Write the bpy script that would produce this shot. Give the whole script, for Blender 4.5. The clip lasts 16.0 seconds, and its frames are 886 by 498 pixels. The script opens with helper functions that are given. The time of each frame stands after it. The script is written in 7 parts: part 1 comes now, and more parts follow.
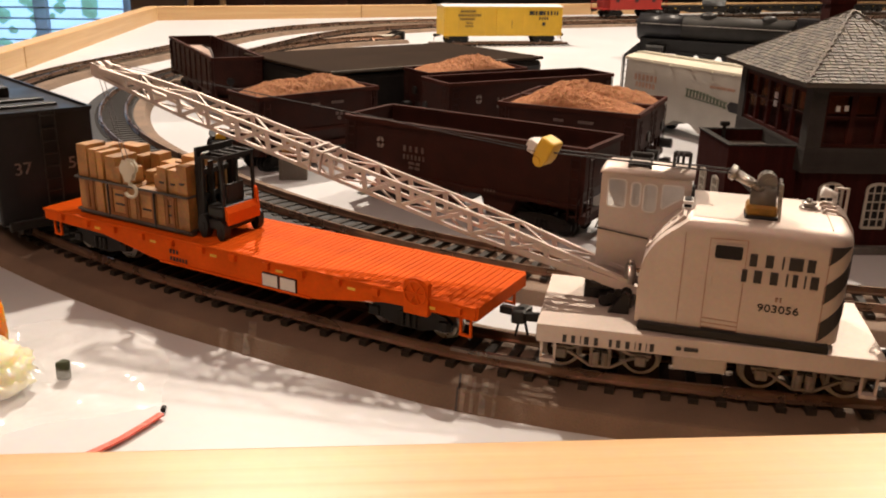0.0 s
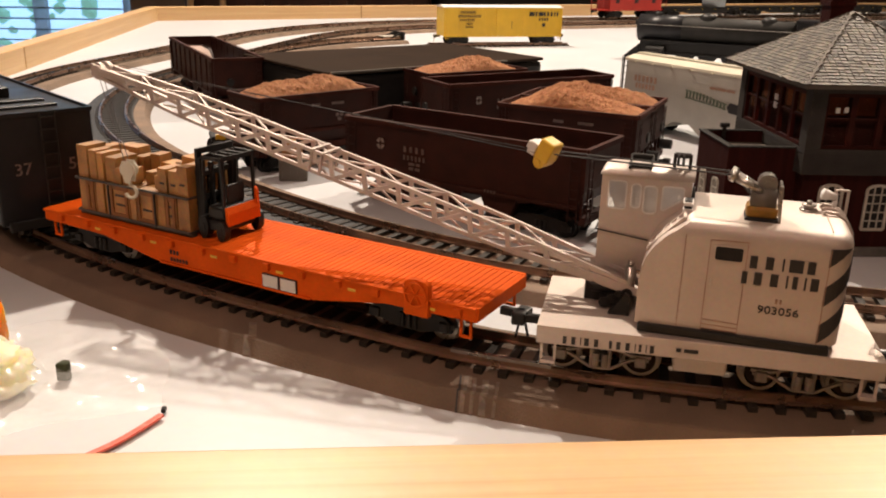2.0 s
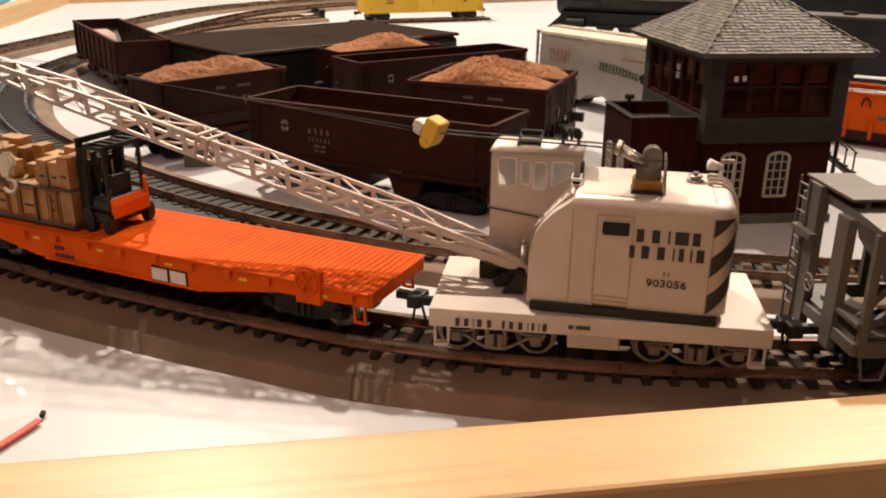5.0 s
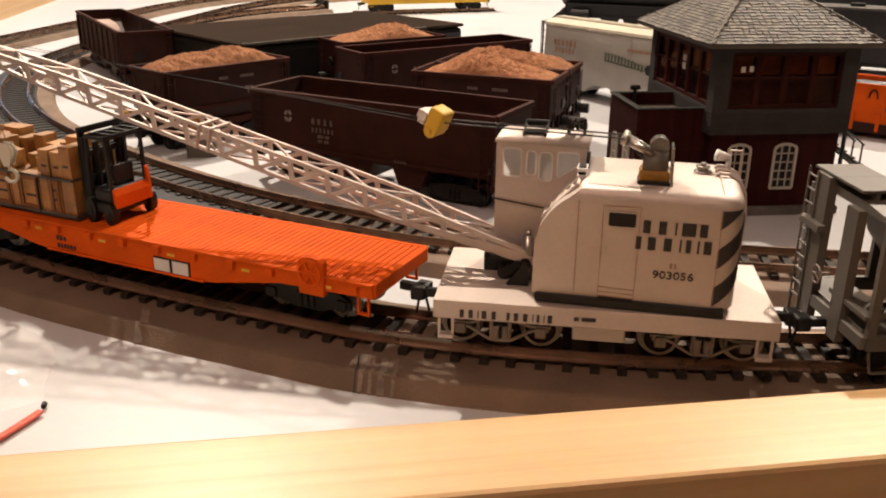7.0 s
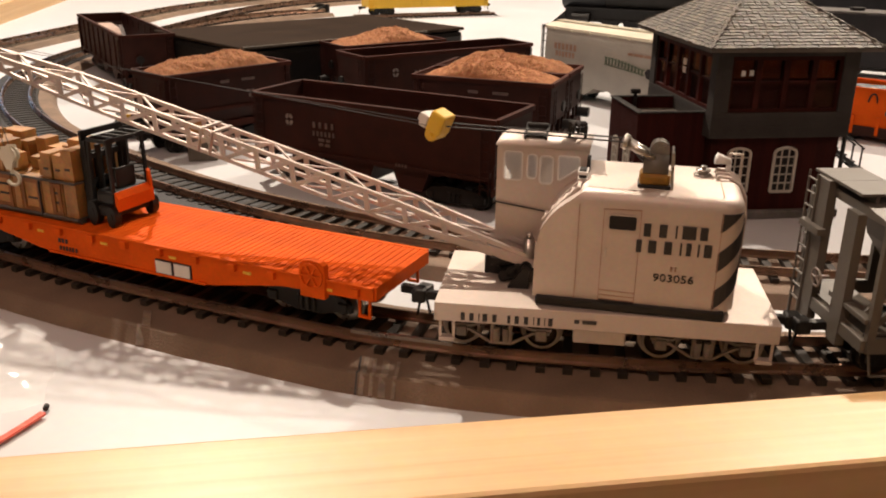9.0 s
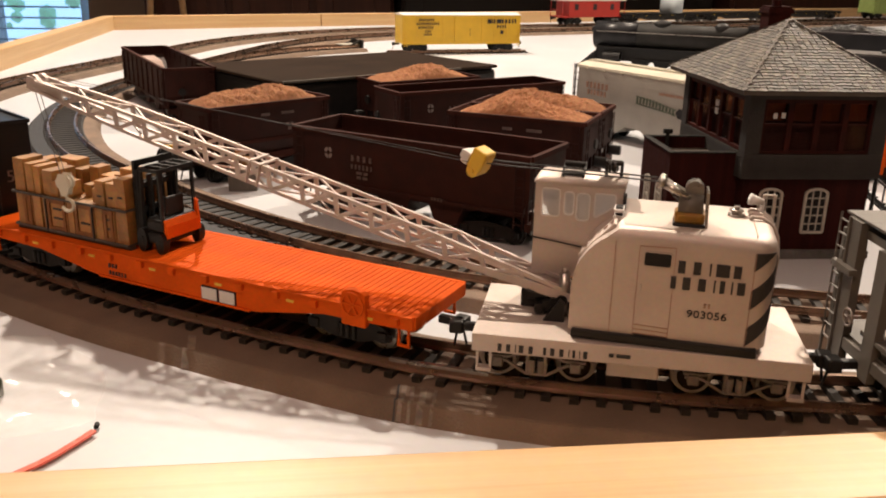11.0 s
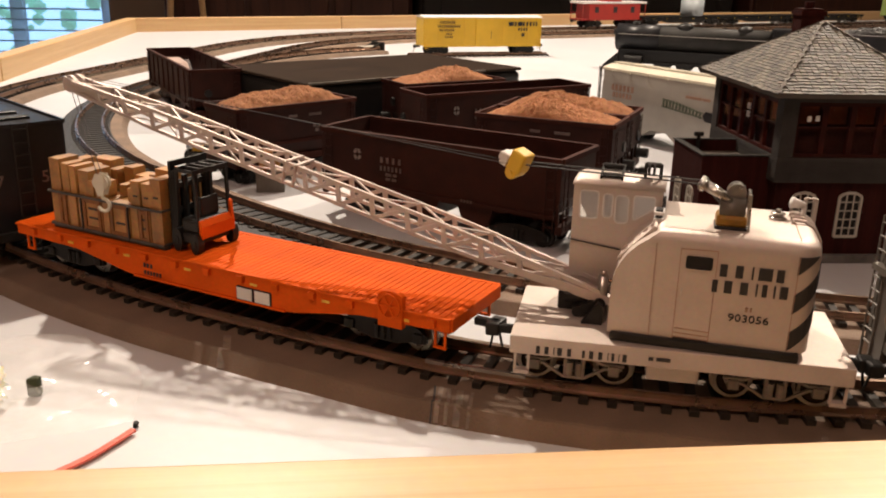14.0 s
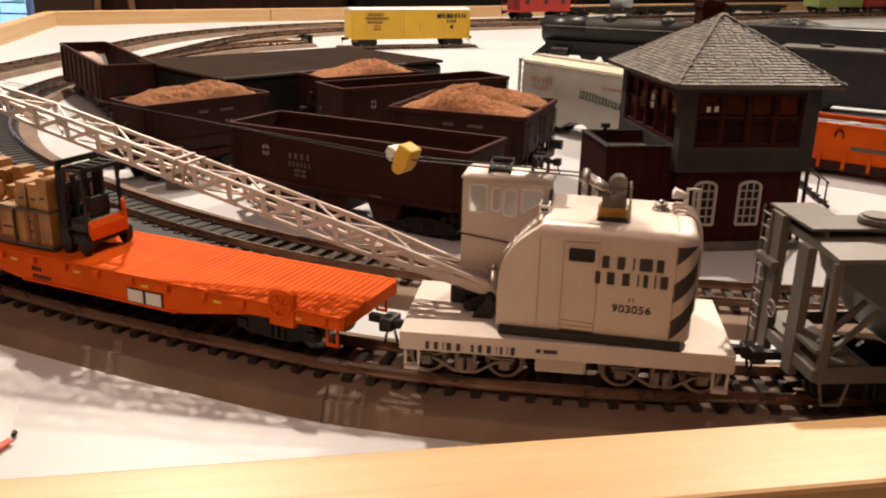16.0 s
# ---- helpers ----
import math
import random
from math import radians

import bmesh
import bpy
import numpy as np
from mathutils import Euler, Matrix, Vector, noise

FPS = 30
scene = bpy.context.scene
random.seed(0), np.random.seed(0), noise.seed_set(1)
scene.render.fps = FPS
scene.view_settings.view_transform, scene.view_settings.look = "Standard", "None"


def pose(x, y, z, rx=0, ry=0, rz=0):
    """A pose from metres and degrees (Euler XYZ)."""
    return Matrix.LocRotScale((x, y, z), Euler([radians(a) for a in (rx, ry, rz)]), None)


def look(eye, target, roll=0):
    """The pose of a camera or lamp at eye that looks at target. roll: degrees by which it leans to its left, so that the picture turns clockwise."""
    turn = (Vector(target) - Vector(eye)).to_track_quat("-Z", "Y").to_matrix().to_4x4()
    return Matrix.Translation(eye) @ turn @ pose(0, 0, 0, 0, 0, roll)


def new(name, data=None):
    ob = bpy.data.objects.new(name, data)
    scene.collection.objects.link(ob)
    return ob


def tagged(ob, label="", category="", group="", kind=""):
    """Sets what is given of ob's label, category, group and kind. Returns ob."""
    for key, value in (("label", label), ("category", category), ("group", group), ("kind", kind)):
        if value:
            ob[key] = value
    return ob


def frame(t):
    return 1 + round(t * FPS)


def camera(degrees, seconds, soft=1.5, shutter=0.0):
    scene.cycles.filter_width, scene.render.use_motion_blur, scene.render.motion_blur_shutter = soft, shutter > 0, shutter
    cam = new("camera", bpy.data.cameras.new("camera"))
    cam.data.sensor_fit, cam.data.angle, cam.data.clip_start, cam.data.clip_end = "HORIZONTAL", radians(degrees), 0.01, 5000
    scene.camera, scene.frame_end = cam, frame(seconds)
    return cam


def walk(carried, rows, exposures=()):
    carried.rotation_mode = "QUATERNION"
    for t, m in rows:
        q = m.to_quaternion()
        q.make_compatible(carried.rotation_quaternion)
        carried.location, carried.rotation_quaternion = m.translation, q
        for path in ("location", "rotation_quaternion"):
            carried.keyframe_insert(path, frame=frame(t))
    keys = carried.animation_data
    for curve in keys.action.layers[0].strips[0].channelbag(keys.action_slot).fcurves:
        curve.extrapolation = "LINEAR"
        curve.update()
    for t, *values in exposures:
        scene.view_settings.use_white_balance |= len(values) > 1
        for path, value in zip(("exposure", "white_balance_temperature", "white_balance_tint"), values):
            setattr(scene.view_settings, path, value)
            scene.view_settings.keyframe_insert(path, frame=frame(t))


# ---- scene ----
cam = camera(53.96, 16.0, soft=2.0, shutter=0.4)
PATH = [
    (0, (0.01676, -0.21644, 0.11835), (-0.3530, 1.6407, -0.5254), 1.37),
    (0.5, (0.01658, -0.21645, 0.11840), (-0.3524, 1.6415, -0.5235), 1.43),
    (1, (0.01660, -0.21668, 0.11831), (-0.3525, 1.6421, -0.5210), 1.42),
    (1.5, (0.01682, -0.21652, 0.11849), (-0.3529, 1.6412, -0.5236), 1.43),
    (2, (0.01654, -0.21657, 0.11860), (-0.3522, 1.6412, -0.5239), 1.45),
    (2.5, (0.01677, -0.21641, 0.11839), (-0.3533, 1.6406, -0.5255), 1.32),
    (3, (0.01654, -0.21658, 0.11860), (-0.3523, 1.6412, -0.5239), 1.45),
    (3.5, (0.01714, -0.21815, 0.11950), (-0.3542, 1.6451, -0.5053), 1.29),
    (4, (0.02855, -0.22124, 0.12148), (-0.2321, 1.6788, -0.4458), 1.29),
    (4.5, (0.02968, -0.20779, 0.11781), (-0.1875, 1.6554, -0.5760), 0.56),
    (5, (0.02928, -0.20858, 0.11847), (-0.2019, 1.6547, -0.5707), 0.55),
    (5.2, (0.02953, -0.20832, 0.11732), (-0.2046, 1.6549, -0.5709), 0.59),
    (7.5, (0.02866, -0.20673, 0.11745), (-0.2101, 1.6484, -0.5906), 0.59),
    (8, (0.02892, -0.20753, 0.11756), (-0.2114, 1.6509, -0.5812), 0.60),
    (8.5, (0.02862, -0.20663, 0.11676), (-0.2096, 1.6490, -0.5903), 0.61),
    (9, (0.02864, -0.20753, 0.11751), (-0.2099, 1.6514, -0.5807), 0.65),
    (9.5, (0.02678, -0.21002, 0.11823), (-0.2182, 1.6566, -0.5569), 1.12),
    (9.7, (0.02505, -0.21540, 0.11973), (-0.2756, 1.6618, -0.5015), 1.45),
    (12, (0.02611, -0.21476, 0.11974), (-0.2707, 1.6592, -0.5128), 1.20),
    (12.5, (0.02594, -0.21437, 0.11975), (-0.2702, 1.6593, -0.5141), 1.28),
    (13, (0.02627, -0.21573, 0.11986), (-0.2733, 1.6624, -0.4990), 1.22),
    (13.5, (0.01939, -0.21721, 0.11998), (-0.3133, 1.6574, -0.4924), 1.36),
    (14, (0.01944, -0.21608, 0.11923), (-0.3143, 1.6553, -0.5025), 1.31),
    (14.5, (0.01983, -0.21774, 0.12028), (-0.3155, 1.6584, -0.4862), 1.31),
    (15, (0.02569, -0.21676, 0.11948), (-0.2260, 1.6732, -0.4845), 1.38),
    (15.5, (0.02701, -0.21216, 0.11964), (-0.2070, 1.6637, -0.5334), 0.90),
    (16, (0.03426, -0.21214, 0.12006), (-0.1720, 1.6729, -0.5157), 1.34),
]
walk(cam, [(t, look(eye, target, roll)) for t, eye, target, roll in PATH])

# ---- light ----
world = bpy.data.worlds.new("room_air")
world.use_nodes = True
scene.world = world
world.node_tree.nodes["Background"].inputs[0].default_value = (0.75, 0.82, 1.0, 1)
world.node_tree.nodes["Background"].inputs[1].default_value = 0.13
scene.view_settings.exposure = 0.0


def area_lamp(name, eye, target, size, watts, colour):
    data = bpy.data.lights.new(name, "AREA")
    data.shape, data.size, data.energy, data.color = "DISK", size, watts, colour
    ob = new(name, data)
    ob.matrix_world = look(eye, target)
    return ob


area_lamp("ceiling_or_fill_light", (-0.62, 1.15, 1.34), (0.08, 0.12, 0.0), 0.06, 38.0, (1.0, 0.83, 0.67))
area_lamp("ceiling_or_fill_light", (0.72, 1.40, 1.34), (0.05, 0.12, 0.0), 0.06, 32.0, (1.0, 0.83, 0.67))
# warm fill added on the near side for room bounce; no lamp known there
area_lamp("ceiling_or_fill_light", (-0.30, -1.0, 1.40), (0.0, 0.1, 0.0), 0.30, 8.4, (1.0, 0.63, 0.49))


# ---- materials ----
def mat(name, colour, rough=0.6, metal=0.0, vary=0.15, scale=120.0, bump=0.15, fine=900.0, tint=None, coat=0.0, spec=0.5):
    """A surface with blotches at one scale and grain at another."""
    m = bpy.data.materials.new(name)
    m.use_nodes = True
    nt = m.node_tree
    b = nt.nodes["Principled BSDF"]
    b.inputs["Roughness"].default_value, b.inputs["Metallic"].default_value = rough, metal
    b.inputs["Coat Weight"].default_value, b.inputs["Specular IOR Level"].default_value = coat, spec
    co = nt.nodes.new("ShaderNodeTexCoord")
    big, small = nt.nodes.new("ShaderNodeTexNoise"), nt.nodes.new("ShaderNodeTexNoise")
    big.inputs["Scale"].default_value, small.inputs["Scale"].default_value = scale, fine
    big.inputs["Detail"].default_value, small.inputs["Detail"].default_value = 5.0, 3.0
    ramp = nt.nodes.new("ShaderNodeValToRGB")
    other = tint or tuple(c * (1 - 1.6 * vary) for c in colour)
    ramp.color_ramp.elements[0].position, ramp.color_ramp.elements[1].position = 0.3, 0.7
    ramp.color_ramp.elements[0].color, ramp.color_ramp.elements[1].color = (*other, 1), (*colour, 1)
    mix = nt.nodes.new("ShaderNodeMix")
    mix.data_type, mix.blend_type = "RGBA", "MULTIPLY"
    mix.inputs["Factor"].default_value = min(1.0, vary * 1.5)
    hue = nt.nodes.new("ShaderNodeObjectInfo")
    vmap = nt.nodes.new("ShaderNodeMapRange")
    vmap.inputs["To Min"].default_value, vmap.inputs["To Max"].default_value = 1 - vary * 0.6, 1 + vary * 0.3
    bright = nt.nodes.new("ShaderNodeMix")
    bright.data_type, bright.blend_type = "RGBA", "MULTIPLY"
    bright.inputs["Factor"].default_value = 1.0
    for n in (big, small):
        nt.links.new(co.outputs["Object"], n.inputs["Vector"])
    nt.links.new(big.outputs["Fac"], ramp.inputs["Fac"])
    nt.links.new(ramp.outputs["Color"], mix.inputs["A"])
    nt.links.new(small.outputs["Color"], mix.inputs["B"])
    nt.links.new(hue.outputs["Random"], vmap.inputs["Value"])
    nt.links.new(mix.outputs["Result"], bright.inputs["A"])
    nt.links.new(vmap.outputs["Result"], bright.inputs["B"])
    nt.links.new(bright.outputs["Result"], b.inputs["Base Color"])
    rmap = nt.nodes.new("ShaderNodeMapRange")
    rmap.inputs["To Min"].default_value, rmap.inputs["To Max"].default_value = max(0.03, rough - 0.12), min(1.0, rough + 0.12)
    nt.links.new(big.outputs["Fac"], rmap.inputs["Value"])
    nt.links.new(rmap.outputs["Result"], b.inputs["Roughness"])
    bp = nt.nodes.new("ShaderNodeBump")
    bp.inputs["Strength"].default_value, bp.inputs["Distance"].default_value = bump, 0.0004
    nt.links.new(small.outputs["Fac"], bp.inputs["Height"])
    nt.links.new(bp.outputs["Normal"], b.inputs["Normal"])
    return m


def wood(name, light, dark, along=0, rough=0.45, scale=18.0):
    """Planed timber with grain along one axis of the object."""
    m = mat(name, light, rough, 0.0, 0.12, 9.0, 0.12, 260.0)
    nt = m.node_tree
    co = nt.nodes["Texture Coordinate"]
    mp = nt.nodes.new("ShaderNodeMapping")
    stretch = [scale * 14] * 3
    stretch[along] = scale * 0.35
    mp.inputs["Scale"].default_value = stretch
    nt.links.new(co.outputs["Object"], mp.inputs["Vector"])
    n = nt.nodes.new("ShaderNodeTexNoise")
    n.inputs["Scale"].default_value, n.inputs["Detail"].default_value, n.inputs["Distortion"].default_value = 1.0, 6.0, 0.6
    nt.links.new(mp.outputs["Vector"], n.inputs["Vector"])
    ramp = nt.nodes["Color Ramp"]
    ramp.color_ramp.elements[0].color, ramp.color_ramp.elements[1].color = (*dark, 1), (*light, 1)
    nt.links.new(n.outputs["Fac"], ramp.inputs["Fac"])
    return m


def glass(name, colour=(1, 1, 1), rough=0.03):
    m = bpy.data.materials.new(name)
    m.use_nodes = True
    b = m.node_tree.nodes["Principled BSDF"]
    b.inputs["Base Color"].default_value = (*colour, 1)
    b.inputs["Roughness"].default_value, b.inputs["Transmission Weight"].default_value, b.inputs["IOR"].default_value = rough, 1.0, 1.12
    return m


def film(name, opacity=0.14):
    """Thin clear plastic: mostly see-through, with gloss."""
    m = bpy.data.materials.new(name)
    m.use_nodes = True
    nt = m.node_tree
    b, out = nt.nodes["Principled BSDF"], nt.nodes["Material Output"]
    b.inputs["Base Color"].default_value, b.inputs["Roughness"].default_value = (0.9, 0.9, 0.88, 1), 0.12
    clear, mix = nt.nodes.new("ShaderNodeBsdfTransparent"), nt.nodes.new("ShaderNodeMixShader")
    lw = nt.nodes.new("ShaderNodeTexNoise")
    lw.inputs["Scale"].default_value = 26.0
    rng = nt.nodes.new("ShaderNodeMapRange")
    rng.inputs["To Min"].default_value, rng.inputs["To Max"].default_value = opacity * 0.4, opacity * 2.0
    nt.links.new(lw.outputs["Fac"], rng.inputs["Value"])
    nt.links.new(rng.outputs["Result"], mix.inputs["Fac"])
    nt.links.new(clear.outputs["BSDF"], mix.inputs[1])
    nt.links.new(b.outputs["BSDF"], mix.inputs[2])
    nt.links.new(mix.outputs["Shader"], out.inputs["Surface"])
    return m


def frosted(name, haze):
    """Cloudy clear plastic that passes on the light behind it."""
    m = bpy.data.materials.new(name)
    m.use_nodes = True
    nt = m.node_tree
    out = nt.nodes["Material Output"]
    clear, scatter = nt.nodes.new("ShaderNodeBsdfTransparent"), nt.nodes.new("ShaderNodeBsdfTranslucent")
    shine, mix, top = nt.nodes.new("ShaderNodeBsdfGlossy"), nt.nodes.new("ShaderNodeMixShader"), nt.nodes.new("ShaderNodeMixShader")
    scatter.inputs["Color"].default_value = (0.95, 0.94, 0.92, 1)
    shine.inputs["Roughness"].default_value = 0.12
    smear, rng = nt.nodes.new("ShaderNodeTexNoise"), nt.nodes.new("ShaderNodeMapRange")
    smear.inputs["Scale"].default_value = 160.0
    rng.inputs["To Min"].default_value, rng.inputs["To Max"].default_value = haze * 0.5, min(1.0, haze * 1.5)
    nt.links.new(smear.outputs["Fac"], rng.inputs["Value"])
    nt.links.new(rng.outputs["Result"], mix.inputs["Fac"])
    nt.links.new(clear.outputs["BSDF"], mix.inputs[1])
    nt.links.new(scatter.outputs["BSDF"], mix.inputs[2])
    top.inputs["Fac"].default_value = 0.08
    nt.links.new(mix.outputs["Shader"], top.inputs[1])
    nt.links.new(shine.outputs["BSDF"], top.inputs[2])
    nt.links.new(top.outputs["Shader"], out.inputs["Surface"])
    return m


def glow(name, colour, strength):
    m = bpy.data.materials.new(name)
    m.use_nodes = True
    b = m.node_tree.nodes["Principled BSDF"]
    b.inputs["Base Color"].default_value = (*colour, 1)
    b.inputs["Emission Color"].default_value, b.inputs["Emission Strength"].default_value = (*colour, 1), strength
    return m


M_WHITE = mat("white_board", (0.545, 0.560, 0.588), 0.45, 0, 0.06, 14.0, 0.05, 300.0)
M_PINE = wood("pine_board", (0.68, 0.46, 0.235), (0.57, 0.35, 0.16), 0, 0.42)
M_ROADBED = mat("brown_cork", (0.245, 0.168, 0.117), 0.85, 0, 0.22, 60.0, 0.6, 1500.0)
M_TIE = mat("dark_sleeper", (0.044, 0.036, 0.029), 0.65, 0, 0.3, 300.0, 0.3, spec=0.2)
M_RAIL = mat("rail_metal", (0.42, 0.27, 0.19), 0.29, 0.8, 0.25, 80.0, 0.1)
M_STEEL = mat("bright_steel", (0.55, 0.52, 0.48), 0.3, 0.9, 0.15, 300.0)
M_MAROON = mat("oxide_red_paint", (0.054, 0.015, 0.010), 0.6, 0, 0.3, 110.0, 0.1, spec=0.22)
M_MAROON_IN = mat("oxide_red_inside", (0.075, 0.023, 0.016), 0.7, 0, 0.3, 90.0, 0.2, spec=0.12)
M_BLACK = mat("black_plastic", (0.020, 0.019, 0.018), 0.45, 0, 0.3, 200.0, 0.1, spec=0.3)
M_OCHRE = mat("dull_amber_paint", (0.46, 0.24, 0.03), 0.4, 0, 0.25, 200.0, 0.1)
M_BLINDWOOD = mat("orange_brown_blind", (0.17, 0.036, 0.010), 0.7, 0, 0.3, 120.0, 0.3, spec=0.1)
M_TENDER = mat("black_engine_paint", (0.026, 0.026, 0.029), 0.33, 0, 0.25, 70.0, 0.08, spec=0.2)
M_ORANGE = mat("orange_paint", (0.86, 0.128, 0.010), 0.55, 0, 0.17, 55.0, 0.08, spec=0.05)
M_CRANE = mat("silver_grey_paint", (0.67, 0.585, 0.53), 0.56, 0.55, 0.13, 45.0, 0.06)
M_BOOM = mat("dull_silver_paint", (0.67, 0.575, 0.525), 0.5, 0.45, 0.18, 60.0, 0.08)
# silver paint darkened to carry the shade under the crane's deck
M_BOGIE = mat("shaded_silver_paint", (0.42, 0.35, 0.30), 0.5, 0.0, 0.3, 160.0, 0.1)
M_YELLOW = mat("yellow_paint", (0.80, 0.50, 0.03), 0.4, 0, 0.08, 60.0, 0.06)
M_CREAM = mat("cream_paint", (0.66, 0.62, 0.50), 0.45, 0, 0.08, 60.0, 0.06)
M_GREYCAR = mat("grey_paint", (0.132, 0.117, 0.095), 0.5, 0, 0.14, 80.0, 0.08)
M_INK = mat("black_ink", (0.02, 0.018, 0.02), 0.5, 0, 0.1)
M_LETTER = mat("pale_lettering", (0.36, 0.31, 0.28), 0.6, 0, 0.2, 500.0)
M_LETTER_DIM = mat("worn_lettering", (0.22, 0.16, 0.14), 0.6, 0, 0.3, 500.0)
M_GOLD = mat("cream_gold_lettering", (0.62, 0.50, 0.33), 0.5, 0, 0.12, 300.0)
M_CRATE = mat("crate_wood", (0.67, 0.325, 0.092), 0.5, 0, 0.36, 110.0, 0.4)
M_CRATE_EDGE = mat("crate_batten", (0.33, 0.125, 0.032), 0.65, 0, 0.25, 160.0, 0.3)
M_ORE = mat("iron_ore", (0.63, 0.305, 0.150), 0.95, 0, 0.40, 260.0, 1.0, 1400.0, tint=(0.40, 0.175, 0.085), spec=0.2)
M_GREYWOOD = mat("grey_clapboard", (0.054, 0.050, 0.047), 0.7, 0, 0.2, 120.0, 0.3, spec=0.14)
M_SHINGLE = mat("slate_shingle", (0.255, 0.215, 0.165), 0.62, 0, 0.40, 140.0, 0.5)
M_ROOFDARK = mat("roof_underlay", (0.15, 0.13, 0.105), 0.8, 0, 0.2)
M_BROWNWOOD = mat("brown_window_wood", (0.062, 0.010, 0.006), 0.6, 0, 0.3, 160.0, 0.3, spec=0.12)
M_WINWHITE = mat("window_white", (0.46, 0.43, 0.37), 0.5, 0, 0.1)
M_COPING = mat("weathered_coping", (0.090, 0.082, 0.076), 0.85, 0, 0.6, 420.0, 0.8, spec=0.2)
M_STONE = mat("grey_stone", (0.17, 0.16, 0.15), 0.85, 0, 0.35, 120.0, 0.8)
M_DARKBOX = mat("dark_box_card", (0.050, 0.034, 0.025), 0.7, 0, 0.25, 30.0, 0.15, 500.0, spec=0.02)
M_RED = mat("red_paint", (0.42, 0.03, 0.02), 0.45, 0, 0.12, 60.0, 0.06)
M_ROOFWHITE = mat("white_roof", (0.75, 0.73, 0.70), 0.5, 0, 0.06)
M_GREEN = mat("green_paint", (0.30, 0.40, 0.12), 0.5, 0, 0.12)
M_DKGREEN = mat("dark_green_plastic", (0.060, 0.075, 0.035), 0.6, 0, 0.15, spec=0.2)
M_REDZIP = mat("red_zip_strip", (0.85, 0.16, 0.11), 0.3, 0, 0.05)
M_WRAP = mat("pale_yellow_film", (0.98, 0.90, 0.66), 0.25, 0, 0.08, 60.0, coat=0.6)
M_AMBER = mat("amber_plastic", (1.0, 0.42, 0.05), 0.15, 0, 0.2, 60.0, coat=1.0)
for soft_film, reach in ((M_WRAP, (0.03, 0.022, 0.010)), (M_AMBER, (0.03, 0.012, 0.003))):
    film_in = soft_film.node_tree.nodes["Principled BSDF"].inputs
    film_in["Subsurface Weight"].default_value, film_in["Subsurface Radius"].default_value, film_in["Subsurface Scale"].default_value = 1.0, reach, 0.6
amber_in = M_AMBER.node_tree.nodes["Principled BSDF"].inputs
amber_in["Transmission Weight"].default_value, amber_in["IOR"].default_value = 0.2, 1.2
M_GRAPHITE = mat("graphite_boiler", (0.034, 0.032, 0.029), 0.6, 0, 0.3, 60.0, spec=0.2)
M_BALLAST = mat("dark_fine_ballast", (0.046, 0.047, 0.052), 0.6, 0, 0.3, 300.0, 0.5, 2500.0, spec=0.25)
M_DARKBED = mat("dark_brown_ballast", (0.190, 0.145, 0.105), 0.8, 0, 0.3, 200.0, 0.5, 2500.0, spec=0.2)
M_TAPE = mat("glue_and_light_film", (0.37, 0.285, 0.215), 0.6, 0, 0.35, 220.0, 0.3)
M_PINKLOAD = mat("pale_pink_load", (0.52, 0.38, 0.32), 0.8, 0, 0.2, 120.0, 0.4)
M_LOGO = mat("green_print", (0.16, 0.20, 0.14), 0.6, 0, 0.2, 400.0)
M_PINKPRINT = mat("faded_red_print", (0.55, 0.33, 0.24), 0.6, 0, 0.2, 400.0)
M_WALL = mat("taupe_wall", (0.36, 0.285, 0.22), 0.8, 0, 0.06, 3.0, 0.1, 120.0)
M_CEIL = mat("ceiling_paint", (0.76, 0.72, 0.66), 0.85, 0, 0.04, 3.0, 0.1, 120.0)
M_FLOOR = wood("floor_boards", (0.20, 0.11, 0.06), (0.12, 0.06, 0.03), 0, 0.5, 3.0)
M_CABINET = wood("dark_cabinet_wood", (0.085, 0.028, 0.016), (0.045, 0.014, 0.009), 2, 0.4, 3.0)
M_DARK = mat("dark_cloth", (0.026, 0.021, 0.018), 0.8, 0, 0.3, 6.0, 0.2, 90.0)
M_BLIND = mat("blind_slat_white", (0.62, 0.64, 0.70), 0.8, 0, 0.05, 20.0)
blind_in = M_BLIND.node_tree.nodes["Principled BSDF"].inputs
blind_in["Transmission Weight"].default_value, blind_in["IOR"].default_value = 0.6, 1.05
M_OUT = glow("daylight_outside", (0.42, 0.66, 1.0), 1.15)
# foliage emits its own light in place of daylight falling on it
M_FOLIAGE = glow("garden_green_glow", (0.20, 0.44, 0.38), 0.7)
M_CABGLASS = frosted("cloudy_cab_glazing", 0.75)
M_CLEAR = glass("clear_glass")
M_BAG = film("clear_bag_film", 0.15)
M_PALE = mat("pale_grey_paint", (0.46, 0.44, 0.39), 0.42, 0, 0.10, 60.0, 0.06)
M_BRICKWALL = mat("brick_wall", (0.031, 0.0085, 0.0075), 0.75, 0, 0.3, 160.0, 0.4, spec=0.08)
bricks = M_BRICKWALL.node_tree.nodes.new("ShaderNodeTexBrick")
bricks.inputs["Scale"].default_value, bricks.inputs["Mortar Size"].default_value = 260.0, 0.012
bricks.inputs["Color1"].default_value, bricks.inputs["Color2"].default_value, bricks.inputs["Mortar"].default_value = (0.052, 0.010, 0.0075, 1), (0.034, 0.007, 0.0055, 1), (0.026, 0.011, 0.009, 1)
M_BRICKWALL.node_tree.links.new(M_BRICKWALL.node_tree.nodes["Texture Coordinate"].outputs["Object"], bricks.inputs["Vector"])
